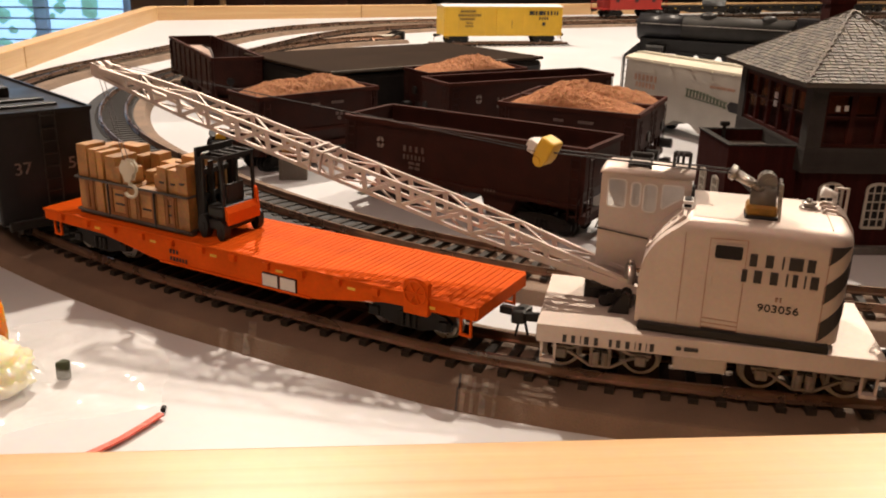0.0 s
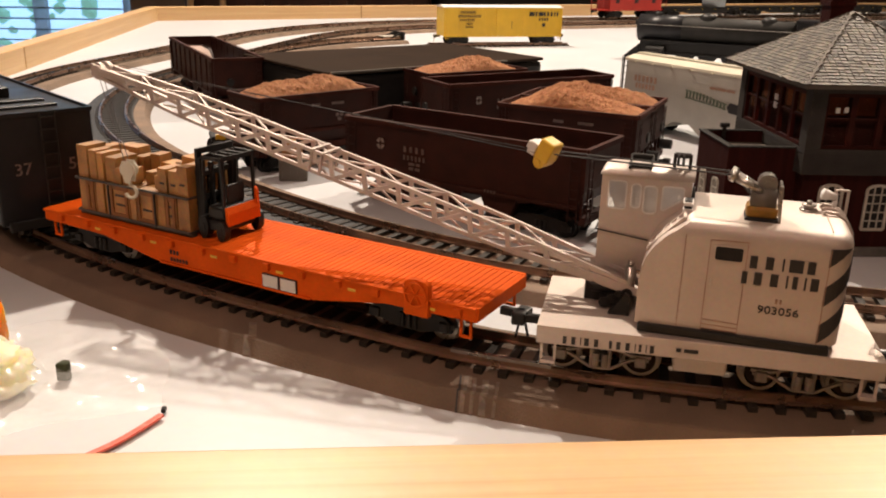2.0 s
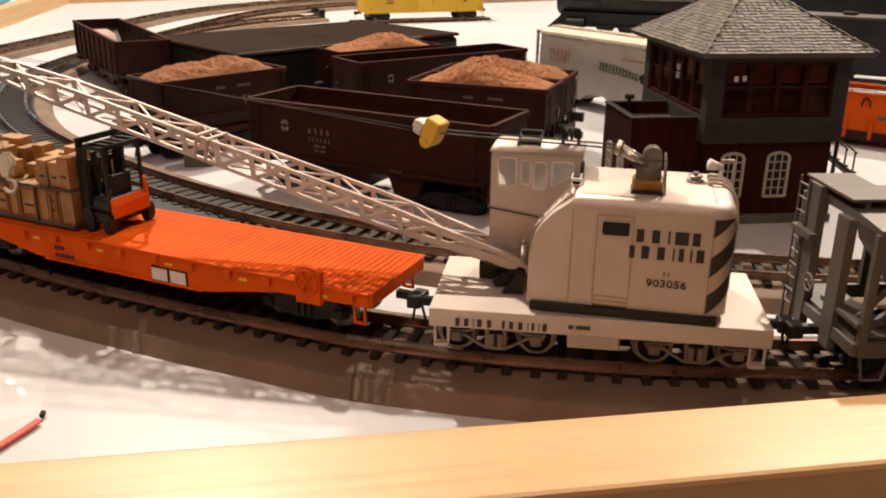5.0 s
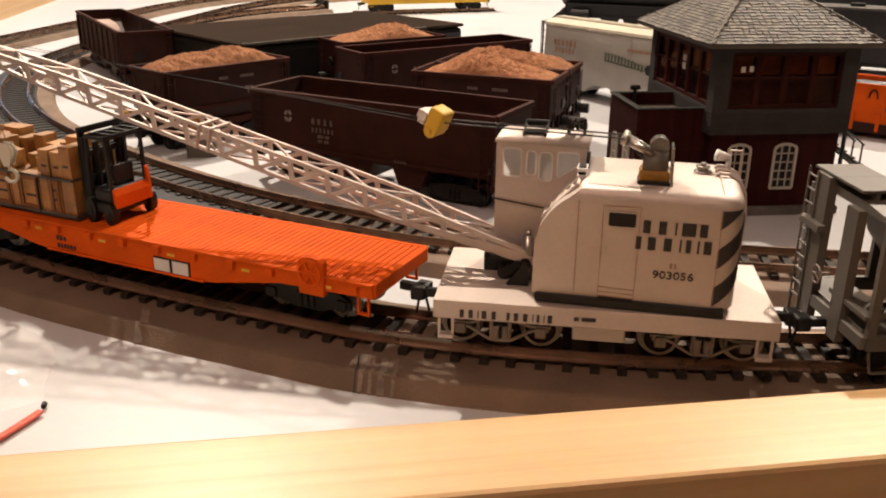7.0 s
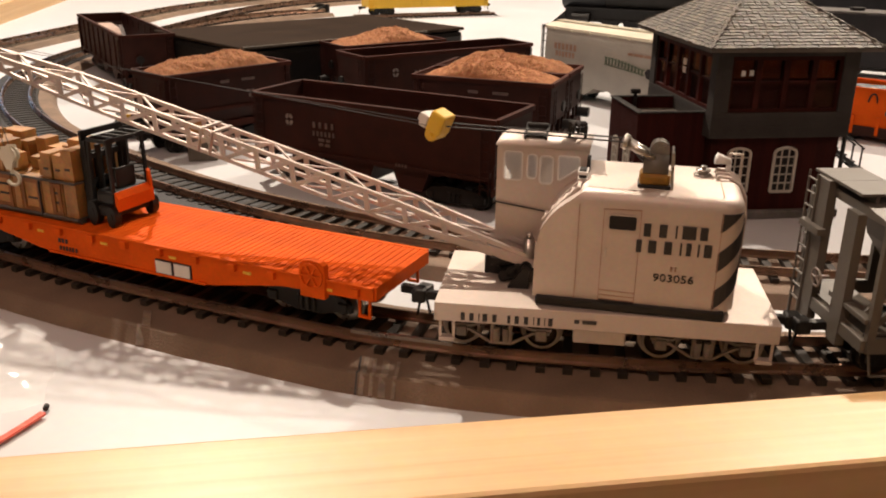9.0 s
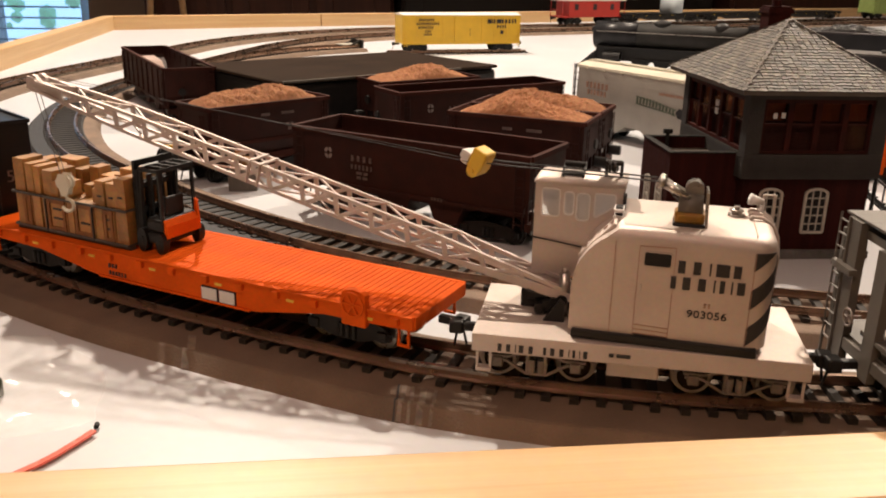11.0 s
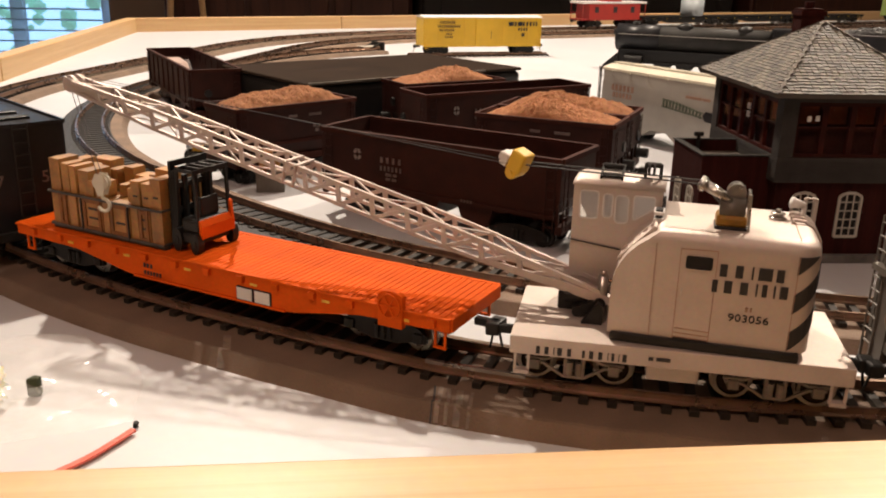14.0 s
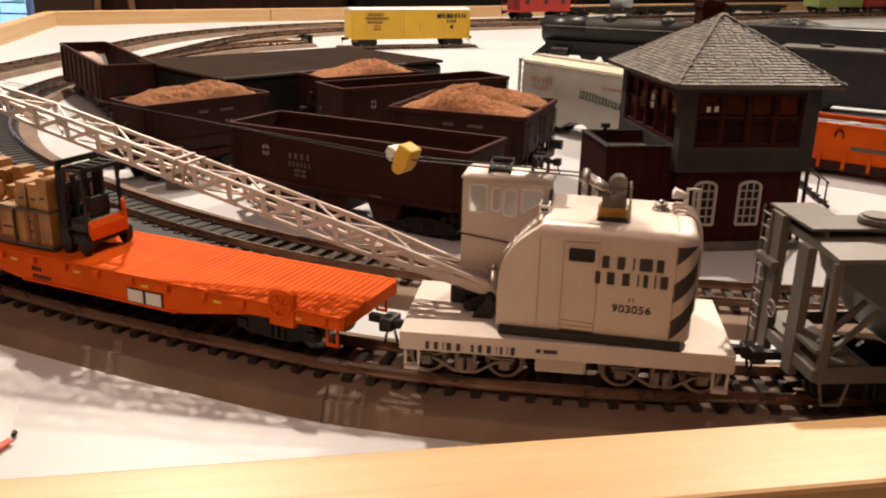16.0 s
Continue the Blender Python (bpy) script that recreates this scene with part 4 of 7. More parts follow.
def crate(x0, x1, y0, y1, z0, z1, battens=False, marks=0):
    bm = bmesh.new()
    cargo_crate(bm, x0, x1, y0, y1, z0, z1)
    c = part("crate", bm, M_CRATE, load)
    if battens:
        bm = bmesh.new()
        for z in (z0 + 0.0008, z1 - 0.0010):
            box(bm, (x0 + 0.0002, y0 - 0.0005, z - 0.0006), (x1 - 0.0002, y0 - 0.0001, z + 0.0006))
        for x in (x0 + 0.0010, x1 - 0.0010):
            box(bm, (x - 0.0006, y0 - 0.0006, z0 + 0.0002), (x + 0.0006, y0 - 0.0001, z1 - 0.0002))
        part("batten", bm, M_CRATE_EDGE, c)
    if marks:
        bm = bmesh.new()
        for k in range(marks):
            z = z0 + (z1 - z0) * (0.40 + 0.28 * k)
            box(bm, (x0 + (x1 - x0) * 0.30, y0 - 0.0003, z - 0.0003), (x0 + (x1 - x0) * 0.74, y0, z + 0.0003))
        part("stencil", bm, M_INK, c, "dark stencilled mark")
    return c


# lower tier: start, end, battens, stencil lines
for f0, f1, bat, mk in ((0.00, 0.065, False, 0), (0.07, 0.155, True, 0), (0.16, 0.235, False, 0), (0.245, 0.295, False, 0), (0.30, 0.475, True, 2), (0.48, 0.535, False, 0), (0.54, 0.715, True, 1), (0.725, 0.795, False, 0), (0.80, 0.895, True, 2), (0.90, 1.0, False, 0)):
    crate(cx(f0) + 0.0001, cx(f1) - 0.0001, -0.0135 + rnd.uniform(0, 0.0006), -0.0015, 0.0014, 0.0118 + rnd.uniform(-0.0003, 0.0003), bat, mk)
    crate(cx(f0) + 0.0001, cx(f1) - 0.0001, -0.0012, 0.0115, 0.0014, 0.0118 + rnd.uniform(-0.0003, 0.0003))
# upper tier: start, end, front, back, height
for f0, f1, y0, y1, hi in ((0.00, 0.100, -0.0132, -0.0040, 0.0104), (0.102, 0.175, -0.0128, -0.0050, 0.0092), (0.180, 0.245, -0.0132, -0.0040, 0.0088), (0.250, 0.350, -0.0124, -0.0020, 0.0078), (0.330, 0.405, -0.0134, -0.0126, 0.0040), (0.352, 0.410, -0.0132, -0.0050, 0.0050), (0.415, 0.480, -0.0130, -0.0060, 0.0050), (0.490, 0.560, -0.0060, 0.0010, 0.0036), (0.665, 0.730, -0.0110, -0.0040, 0.0044), (0.735, 0.820, -0.0132, -0.0050, 0.0076), (0.825, 0.905, -0.0130, -0.0045, 0.0072), (0.910, 1.0, -0.0134, -0.0048, 0.0092), (0.000, 0.090, -0.0035, 0.0040, 0.0086), (0.10, 0.20, -0.0040, 0.0030, 0.0070), (0.205, 0.290, 0.0010, 0.0075, 0.0088), (0.300, 0.380, -0.0010, 0.0060, 0.0066), (0.390, 0.475, 0.0015, 0.0080, 0.0074), (0.480, 0.600, 0.0015, 0.0085, 0.0052), (0.610, 0.750, 0.0020, 0.0090, 0.0060), (0.760, 0.930, -0.0030, 0.0040, 0.0096), (0.02, 0.19, 0.0045, 0.0110, 0.0078), (0.76, 0.99, 0.0045, 0.0112, 0.0084)):
    crate(cx(f0) + rnd.uniform(0, 0.0003), cx(f1) - rnd.uniform(0, 0.0003), y0 + rnd.uniform(0, 0.0004), y1, 0.0122, 0.0122 + hi, False, 1 if y0 < -0.0125 and hi > 0.007 and f1 > 0.7 else 0)
for z in (0.0015, 0.0121):
    bm = bmesh.new()
    bar(bm, (cx(-0.01), -0.0142, z), (cx(1.01), -0.0142, z), 0.0004, 0.0007)
    bar(bm, (cx(-0.012), -0.014, z), (cx(-0.012), 0.012, z), 0.0004, 0.0007)
    bar(bm, (cx(1.01), -0.014, z), (cx(1.01), 0.012, z), 0.0004, 0.0007)
    part("chain", bm, M_STONE, load, "grey chain round the crates")
for x in (cx(0.30), cx(0.72)):
    bm = bmesh.new()
    bar(bm, (x, -0.0143, 0.001), (x, -0.0143, 0.0115), 0.0007, 0.0004, (1, 0, 0))
    part("strap", bm, M_INK, load)

lift = thing("forklift", FLAT @ Matrix.Translation((-0.0169, -0.0015, DECK)) @ Matrix.Diagonal((0.73, 1.22, 1.36, 1)), "small black forklift truck with an orange rear, facing the crates", "forklift")
bm = bmesh.new()
box(bm, (0.0, -0.0074, 0.0022), (0.0096, 0.0074, 0.0050), bevel=0.0007)
part("body", bm, M_BLACK, lift, "black chassis")
bm = bmesh.new()
prism(bm, [(0.0097, 0.0034), (0.0114, 0.0038), (0.0114, 0.0068), (0.0102, 0.0084), (0.0097, 0.0084)], -0.0066, 0.0066)
prism(bm, [(0.0096, 0.0080), (0.0112, 0.0072), (0.0106, 0.0112), (0.0096, 0.0118)], 0.0056, 0.0066)
part("counterweight", bm, M_ORANGE, lift, "orange counterweight")
bm = bmesh.new()
box(bm, (-0.0005, -0.0070, 0.0051), (0.0095, 0.0070, 0.0085), bevel=0.0008)
part("hood", bm, M_BLACK, lift, "black engine hood")
for y in (-0.0062, 0.0062):
    for dx in (0.0, 0.0016):
        bm = bmesh.new()
        box(bm, (-0.0062 + dx, y - 0.0010, 0.0008), (-0.0048 + dx, y + 0.0010, 0.0225 - dx * 1.4))
        part("mast", bm, M_BLACK, lift, "tall black mast rail")
for z in (0.003, 0.010, 0.016, 0.0218):
    bm = bmesh.new()
    box(bm, (-0.0058, -0.0062, z - 0.0007), (-0.0046, 0.0062, z + 0.0007))
    part("crossbar", bm, M_BLACK, lift)
for y in (-0.002, 0.002):
    bm = bmesh.new()
    rod(bm, (-0.0050, y, 0.001), (-0.0050, y, 0.0185), 0.0010, 10)
    part("lift_cylinder", bm, M_BLACK, lift)
for i in range(7):
    y = -0.0063 + i * 0.0021
    bm = bmesh.new()
    box(bm, (-0.0073, y - 0.0004, 0.003), (-0.0066, y + 0.0004, 0.0165))
    part("backrest_bar", bm, M_BLACK, lift)
for z in (0.0035, 0.0085, 0.0164):
    bm = bmesh.new()
    box(bm, (-0.0074, -0.0068, z - 0.0006), (-0.0064, 0.0068, z + 0.0006))
    part("carriage", bm, M_BLACK, lift)
for y in (-0.0045, 0.0045):
    bm = bmesh.new()
    box(bm, (-0.0085, y - 0.0009, 0.0006), (-0.0060, y + 0.0009, 0.0012))
    part("fork", bm, M_BLACK, lift)
for x, y in ((-0.0030, -0.0066), (-0.0030, 0.0066), (0.0088, -0.0062), (0.0088, 0.0062)):
    bm = bmesh.new()
    bar(bm, (x, y, 0.006), (x * 0.85 + 0.0005, y, 0.0205), 0.0010, 0.0010, (1, 0, 0))
    part("guard_post", bm, M_BLACK, lift)
for y in (-0.0066, -0.003, 0.0, 0.003, 0.0066):
    bm = bmesh.new()
    bar(bm, (-0.0028, y, 0.0205), (0.0082, y, 0.0205), 0.0008, 0.0008)
    part("guard_bar", bm, M_BLACK, lift)
for x in (-0.0028, 0.0082):
    bm = bmesh.new()
    bar(bm, (x, -0.0068, 0.0205), (x, 0.0068, 0.0205), 0.0008, 0.0010)
    part("guard_bar", bm, M_BLACK, lift)
bm = bmesh.new()
box(bm, (0.0015, -0.0035, 0.0072), (0.0060, 0.0035, 0.0092), bevel=0.0005)
seat = part("seat", bm, M_BLACK, lift)
bm = bmesh.new()
box(bm, (0.0055, -0.0035, 0.0085), (0.0068, 0.0035, 0.0135), bevel=0.0005)
part("backrest", bm, M_BLACK, seat)
bm = bmesh.new()
rod(bm, (-0.0018, 0, 0.0075), (-0.0005, 0, 0.0125), 0.0004)
part("steering_column", bm, M_BLACK, lift)
for x, r in ((-0.002, 0.0030), (0.0088, 0.0026)):
    for y in (-0.0070, 0.0070):
        bm = bmesh.new()
        rod(bm, (x, y - 0.0012, r), (x, y + 0.0012, r), r, 20)
        rod(bm, (x, y - 0.0014, r), (x, y + 0.0014, r), r * 0.4, 12)
        part("wheel", bm, M_BLACK, lift)

# tender
TENDER = pose(-0.2632, 0.1204, RAILTOP, 0, 0, -35.5)
tender = thing("tender", TENDER, "long black steam-engine tender with cream lettering", "tender")
bm = bmesh.new()
box(bm, (-0.082, -0.0188, 0.0075), (0.082, 0.0188, 0.0492), bevel=0.0008)
part("body", bm, M_TENDER, tender)
bm = bmesh.new()
for s in (-1, 1):
    bar(bm, (-0.082, s * 0.0188, 0.0494), (0.082, s * 0.0188, 0.0494), 0.0009, 0.0014)
bar(bm, (0.0822, -0.0188, 0.0494), (0.0822, 0.0188, 0.0494), 0.0009, 0.0014)
part("coping", bm, M_TENDER, tender)
for x, w, d in ((0.066, 0.003, 0.022), (0.052, 0.003, 0.022)):
    bm = bmesh.new()
    box(bm, (x - w, -d / 2, 0.0490), (x + w, d / 2, 0.0503), bevel=0.0004)
    part("hatch", bm, M_BLACK, tender)
for x in (0.030, 0.036):
    bm = bmesh.new()
    box(bm, (x - 0.0022, -0.003, 0.0490), (x + 0.0022, 0.003, 0.0532), bevel=0.0006)
    part("water_hatch", bm, M_BLACK, tender)
bm = bmesh.new()
rod(bm, (0.006, -0.003, 0.0490), (0.006, -0.003, 0.0612), 0.0062, 24)
rod(bm, (0.006, -0.003, 0.0612), (0.006, -0.003, 0.0625), 0.0072, 24)
part("filler_cap", bm, M_STONE, tender, "grey round filler neck", True)
bm = bmesh.new()
heap(bm, 0.032, 0.0150, 0.0485, 0.0075, 9.0, 60, 30)
for v in bm.verts:
    v.co.x -= 0.045
    v.co += Vector((1, 1, 1)) * noise.noise(v.co * 420) * 0.0012
part("coal_load", bm, M_BLACK, tender)
bars("lettering", (0.75, 0.8, 0.8, 0.75, 0.3, 0.85, -0.5, 0.7, 0.7), 0.0052, M_GOLD, tender, front(0.015, -0.0191, 0.0385), 0.14, "cream railway name as blocks")
lettering("number", "3754", 0.0098, M_GOLD, tender, front(0.014, -0.0190, 0.0265))
for text, y in (("37", -0.0088), ("54", 0.0112)):
    lettering("number", text, 0.0066, M_LETTER_DIM, tender, Matrix.Translation((0.0822, y, 0.0285)) @ Matrix.Rotation(radians(90), 4, "Z") @ FRONT)
bm = bmesh.new()
grab_ladder(bm, 0.0836, 0.0015, 0.012, 0.0505, 8, 0.0055, along="y")
part("ladder", bm, M_BLACK, tender)
bm = bmesh.new()
box(bm, (-0.08, -0.0150, 0.0062), (0.0835, 0.0150, 0.0085))
box(bm, (0.0815, -0.0165, 0.0055), (0.0840, 0.0165, 0.0090), bevel=0.0004)
part("underframe", bm, M_BLACK, tender)
for x in (-0.06, -0.029, 0.029, 0.060):
    truck(tender, x, M_BLACK)
coupler(tender, 0.084, 1)

# ---- crane ----
CRANE = pose(0.0441, 0.0176, RAILTOP, 0, 0, -1.0)
SLEW = Matrix.Translation((0.0045, 0, 0)) @ Matrix.Rotation(radians(-4.3), 4, "Z")
crane = thing("rail_crane", CRANE, "silver-white model railway crane with a lattice boom", "crane")
bm = bmesh.new()
box(bm, (-0.0438, -0.0198, 0.0110), (0.0436, 0.0198, 0.0162), bevel=0.0003)
part("deck", bm, M_CRANE, crane, "silver-white deck")
bm = bmesh.new()
box(bm, (-0.0074, -0.0165, 0.0058), (0.0062, 0.0165, 0.0112), bevel=0.0005)
part("underbody_box", bm, M_CRANE, crane)
def rimmed_wheel():
    """A wheel with a pale rim and hub and a dark dished face, looking to -y."""
    bm = bmesh.new()
    prof = [(0.0058, 0.0016), (0.0058, 0.0009), (0.0050, 0.0008), (0.0050, -0.0013), (0.0041, -0.0013), (0.0039, -0.0002), (0.0018, -0.0002), (0.0016, -0.0016), (0.0006, -0.0016)]
    n = 24
    rings = [[bm.verts.new((r * math.cos(2 * math.pi * i / n), y, r * math.sin(2 * math.pi * i / n))) for i in range(n)] for r, y in prof]
    for k in range(len(rings) - 1):
        for i in range(n):
            f = bm.faces.new((rings[k][i], rings[k][(i + 1) % n], rings[k + 1][(i + 1) % n], rings[k + 1][i]))
            f.material_index = 1 if k in (4, 5, 6) else 0
    bm.faces.new(rings[0])
    bm.faces.new(rings[-1])
    bmesh.ops.recalc_face_normals(bm, faces=bm.faces)
    return bm


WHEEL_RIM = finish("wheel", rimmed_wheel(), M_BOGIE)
WHEEL_RIM.materials.append(M_DARKBOX)
for x in (-0.0265, 0.0265):
    bm = bmesh.new()
    box(bm, (x - 0.0024, -0.0118, 0.0040), (x + 0.0024, 0.0118, 0.0085))
    t = part("truck", bm, M_BLACK, crane, "open arch-bar bogie with pale wheel rims")
    for dx in (-0.0108, 0.0108):
        for s in (-1, 1):
            w = new("wheel", WHEEL_RIM)
            w.parent, w.location = t, (x + dx, s * 0.0086, 0.0050)
            w.rotation_euler = (0, 0, 0 if s < 0 else math.pi)
        bm = bmesh.new()
        rod(bm, (x + dx, -0.011, 0.0050), (x + dx, 0.011, 0.0050), 0.0009, 8)
        part("axle", bm, M_BLACK, t)
    for s in (-1, 1):
        y = s * 0.0122
        for pts in (((-0.0135, 0.0068), (-0.0080, 0.0068), (-0.0028, 0.0088), (0.0028, 0.0088), (0.0080, 0.0068), (0.0135, 0.0068)), ((-0.0130, 0.0058), (-0.0085, 0.0056), (-0.0028, 0.0022), (0.0028, 0.0022), (0.0085, 0.0056), (0.0130, 0.0058))):
            bm = bmesh.new()
            for p, q in zip(pts, pts[1:]):
                bar(bm, (x + p[0], y, p[1]), (x + q[0], y, q[1]), 0.0008, 0.0007)
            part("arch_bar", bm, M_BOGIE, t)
        for dx in (-0.0024, 0.0024):
            bm = bmesh.new()
            rod(bm, (x + dx, y, 0.0020), (x + dx, y, 0.0090), 0.0006, 8)
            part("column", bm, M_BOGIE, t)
        for dx in (-0.0013, 0.0013):
            bm = bmesh.new()
            rod(bm, (x + dx, y, 0.0028), (x + dx, y, 0.0066), 0.0010, 10)
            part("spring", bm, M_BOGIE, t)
        for dx in (-0.0108, 0.0108):
            bm = bmesh.new()
            box(bm, (x + dx - 0.0015, y - 0.0012, 0.0038), (x + dx + 0.0015, y + 0.0012, 0.0068), bevel=0.0004)
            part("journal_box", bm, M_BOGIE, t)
for s in (-1, 1):
    coupler(crane, s * 0.0438, s)
    for y in (-0.0185, 0.0185):
        bm = bmesh.new()
        box(bm, (s * 0.0405 - 0.002, y - 0.0012, 0.0052), (s * 0.0405 + 0.002, y + 0.0012, 0.0062))
        for dx in (-0.0018, 0.0018):
            bar(bm, (s * 0.0405 + dx, y, 0.0056), (s * 0.0405 + dx, y, 0.0112), 0.0005, 0.0007, (1, 0, 0))
        part("foot_step", bm, M_CRANE, crane)
bm = bmesh.new()
rod(bm, (0, 0, 0.0160), (0, 0, 0.0176), 0.0165, 40)
# black plate out to the deck edge carries the shadow below the house
box(bm, (-0.0209, -0.0184, 0.0163), (0.0262, 0.0184, 0.0186), bevel=0.0004)
part("turntable", bm, M_BLACK, crane, "dark slewing ring with a black plate for the house's shadow").matrix_local = SLEW
LEVELS = [(0.0182, -0.0218, 0.0287, 0.0170), (0.0305, -0.0218, 0.0287, 0.0170), (0.0335, -0.0214, 0.0287, 0.0170), (0.0360, -0.0207, 0.0287, 0.0170), (0.0382, -0.0196, 0.0287, 0.0170), (0.0402, -0.0183, 0.0287, 0.0170), (0.0420, -0.0167, 0.0287, 0.0170), (0.0436, -0.0149, 0.0287, 0.0170), (0.0447, -0.0134, 0.0286, 0.0169), (0.0457, -0.0122, 0.0283, 0.0166), (0.0465, -0.0111, 0.0277, 0.0160), (0.0471, -0.0103, 0.0268, 0.0150), (0.0474, -0.0099, 0.0258, 0.0140), (0.0475, -0.0096, 0.0250, 0.0132)]
RC_R = 0.0055


def house_ring(z, xf, xr, hw):
    arc_pts = [(math.sin(radians(15 * k)), math.cos(radians(15 * k))) for k in range(7)]
    near = [(xr - RC_R + RC_R * s, -hw + RC_R - RC_R * c) for s, c in arc_pts]
    return [Vector((x, y, z)) for x, y in [(xf, -hw)] + near + [(x, -y) for x, y in near[::-1]] + [(xf, hw)]]


bm = bmesh.new()
ends = shell(bm, [house_ring(*l) for l in LEVELS])
bm.faces.new(ends[0])
bm.faces.new(ends[-1])
bmesh.ops.recalc_face_normals(bm, faces=bm.faces)
for e in bm.edges:
    e.smooth = e.calc_face_angle(0) < radians(40)
for f in bm.faces:
    f.smooth = True
house = part("house", bm, M_CRANE, crane, "silver-white machinery house with a rounded roof")
house.matrix_local = SLEW
YF = -0.0171
# door, panel seams and window on the near side
bm = bmesh.new()
for a, b in (((-0.0050, 0.0186), (-0.0050, 0.0432)), ((0.0040, 0.0186), (0.0040, 0.0434)), ((-0.0050, 0.0432), (0.0040, 0.0434)), ((-0.0050, 0.0192), (0.0040, 0.0190)), ((-0.0050, 0.0216), (0.0040, 0.0213)), ((-0.0050, 0.0203), (0.0040, 0.0201)), ((-0.0111, 0.0184), (-0.0111, 0.0440)), ((0.0232, 0.0184), (0.0232, 0.0440))):
    bar(bm, (a[0], YF, a[1]), (b[0], YF, b[1]), 0.00016, 0.0003, (0, 1, 0))
part("door_seam", bm, M_PINKPRINT, house)
bm = bmesh.new()
bar(bm, (-0.0048, YF - 0.0001, 0.0188), (0.0038, YF - 0.0001, 0.0186), 0.0006, 0.0006, (0, 1, 0))
part("door_sill", bm, M_INK, house, "dark worn door sill")
bm = bmesh.new()
for y in (-0.0140, -0.0110):
    bar(bm, (0.0232, y, 0.04745), (0.0232, y + 0.003, 0.04752), 0.0002, 0.0003)
bar(bm, (0.0232, -0.0080, 0.04752), (0.0232, 0.0130, 0.04752), 0.0002, 0.0003)
part("roof_seam", bm, M_PINKPRINT, house)


def rounded(x0, x1, z0, z1, r, slope=0.0):
    """A round-cornered opening; slope lifts its lower right corner."""
    pts = []
    for cx0, cz0, a0 in ((x1 - r, z1 - r, 0), (x0 + r, z1 - r, 90), (x0 + r, z0 + r, 180), (x1 - r, z0 + slope + r, 270)):
        pts += [(cx0 + r * math.cos(radians(a0 + 30 * k)), cz0 + r * math.sin(radians(a0 + 30 * k))) for k in range(4)]
    return pts


def pierced(name, outline, holes, y, thick, parent, material, label=""):
    """A sheet in the x-z plane with openings cut through it."""
    bm = bmesh.new()
    edges = []
    for loop in [outline] + holes:
        vs = [bm.verts.new((x, y, z)) for x, z in loop]
        edges += [bm.edges.new((vs[i], vs[(i + 1) % len(vs)])) for i in range(len(vs))]
    faces = [g for g in bmesh.ops.triangle_fill(bm, use_beauty=True, use_dissolve=False, edges=edges)["geom"] if isinstance(g, bmesh.types.BMFace)]
    made = bmesh.ops.extrude_face_region(bm, geom=faces)
    for v in [g for g in made["geom"] if isinstance(g, bmesh.types.BMVert)]:
        v.co.y += thick
    return part(name, bm, material, parent, label)


bm = bmesh.new()
prism(bm, rounded(-0.0036, 0.0030, 0.0382, 0.0417, 0.0006), YF - 0.0003, YF + 0.0002)
pane = part("window_pane", bm, M_TENDER, house, "dark glossy pane")
bm = bmesh.new()
ring = rounded(-0.0038, 0.0032, 0.0380, 0.0419, 0.0007)
for a, b in zip(ring, ring[1:] + ring[:1]):
    bar(bm, (a[0], YF - 0.0002, a[1]), (b[0], YF - 0.0002, b[1]), 0.0003, 0.0004, (0, 1, 0))
part("window_trim", bm, M_CRANE, pane)
bm = bmesh.new()
rod(bm, (-0.0039, YF - 0.0006, 0.0312), (-0.0039, YF - 0.0006, 0.0330), 0.0002, 6)
part("door_handle", bm, M_STEEL, house)
bars("lettering", (0.88, 0.92, 0.20, 1.02, 0.92), 0.0032, M_INK, house, front(0.0131, YF - 0.0001, 0.0386, 0), 0.30, "dark railway name as blocks")
bars("lettering", (0.66, 0.95, 0.92, 0.20, 0.60, 0.20, 0.92), 0.0032, M_INK, house, front(0.0130, YF - 0.0001, 0.0343, 0), 0.26, "dark railway name as blocks")
bars("lettering", (0.8, 0.6), 0.0011, M_PINKPRINT, house, front(0.0130, YF - 0.0001, 0.0288, 0), 0.2)
lettering("number", "903056", 0.0029, M_INK, house, front(0.0131, YF - 0.0001, 0.0262) @ Matrix.Diagonal((1.16, 1, 1, 1)), 0.00012, "dark road number")
bars("lettering", (0.82, 0.86, 0.20, 0.98, 0.86, -0.45, 0.62, 0.88, 0.88, 0.20, 0.58, 0.20, 0.88), 0.0020, M_INK, crane, front(-0.0253, -0.0200, 0.0128), 0.32, "dark railway name as blocks")
bars("lettering", (1.4, 4.0), 0.0009, M_INK, crane, front(-0.0045, -0.0200, 0.0135), 0.8)
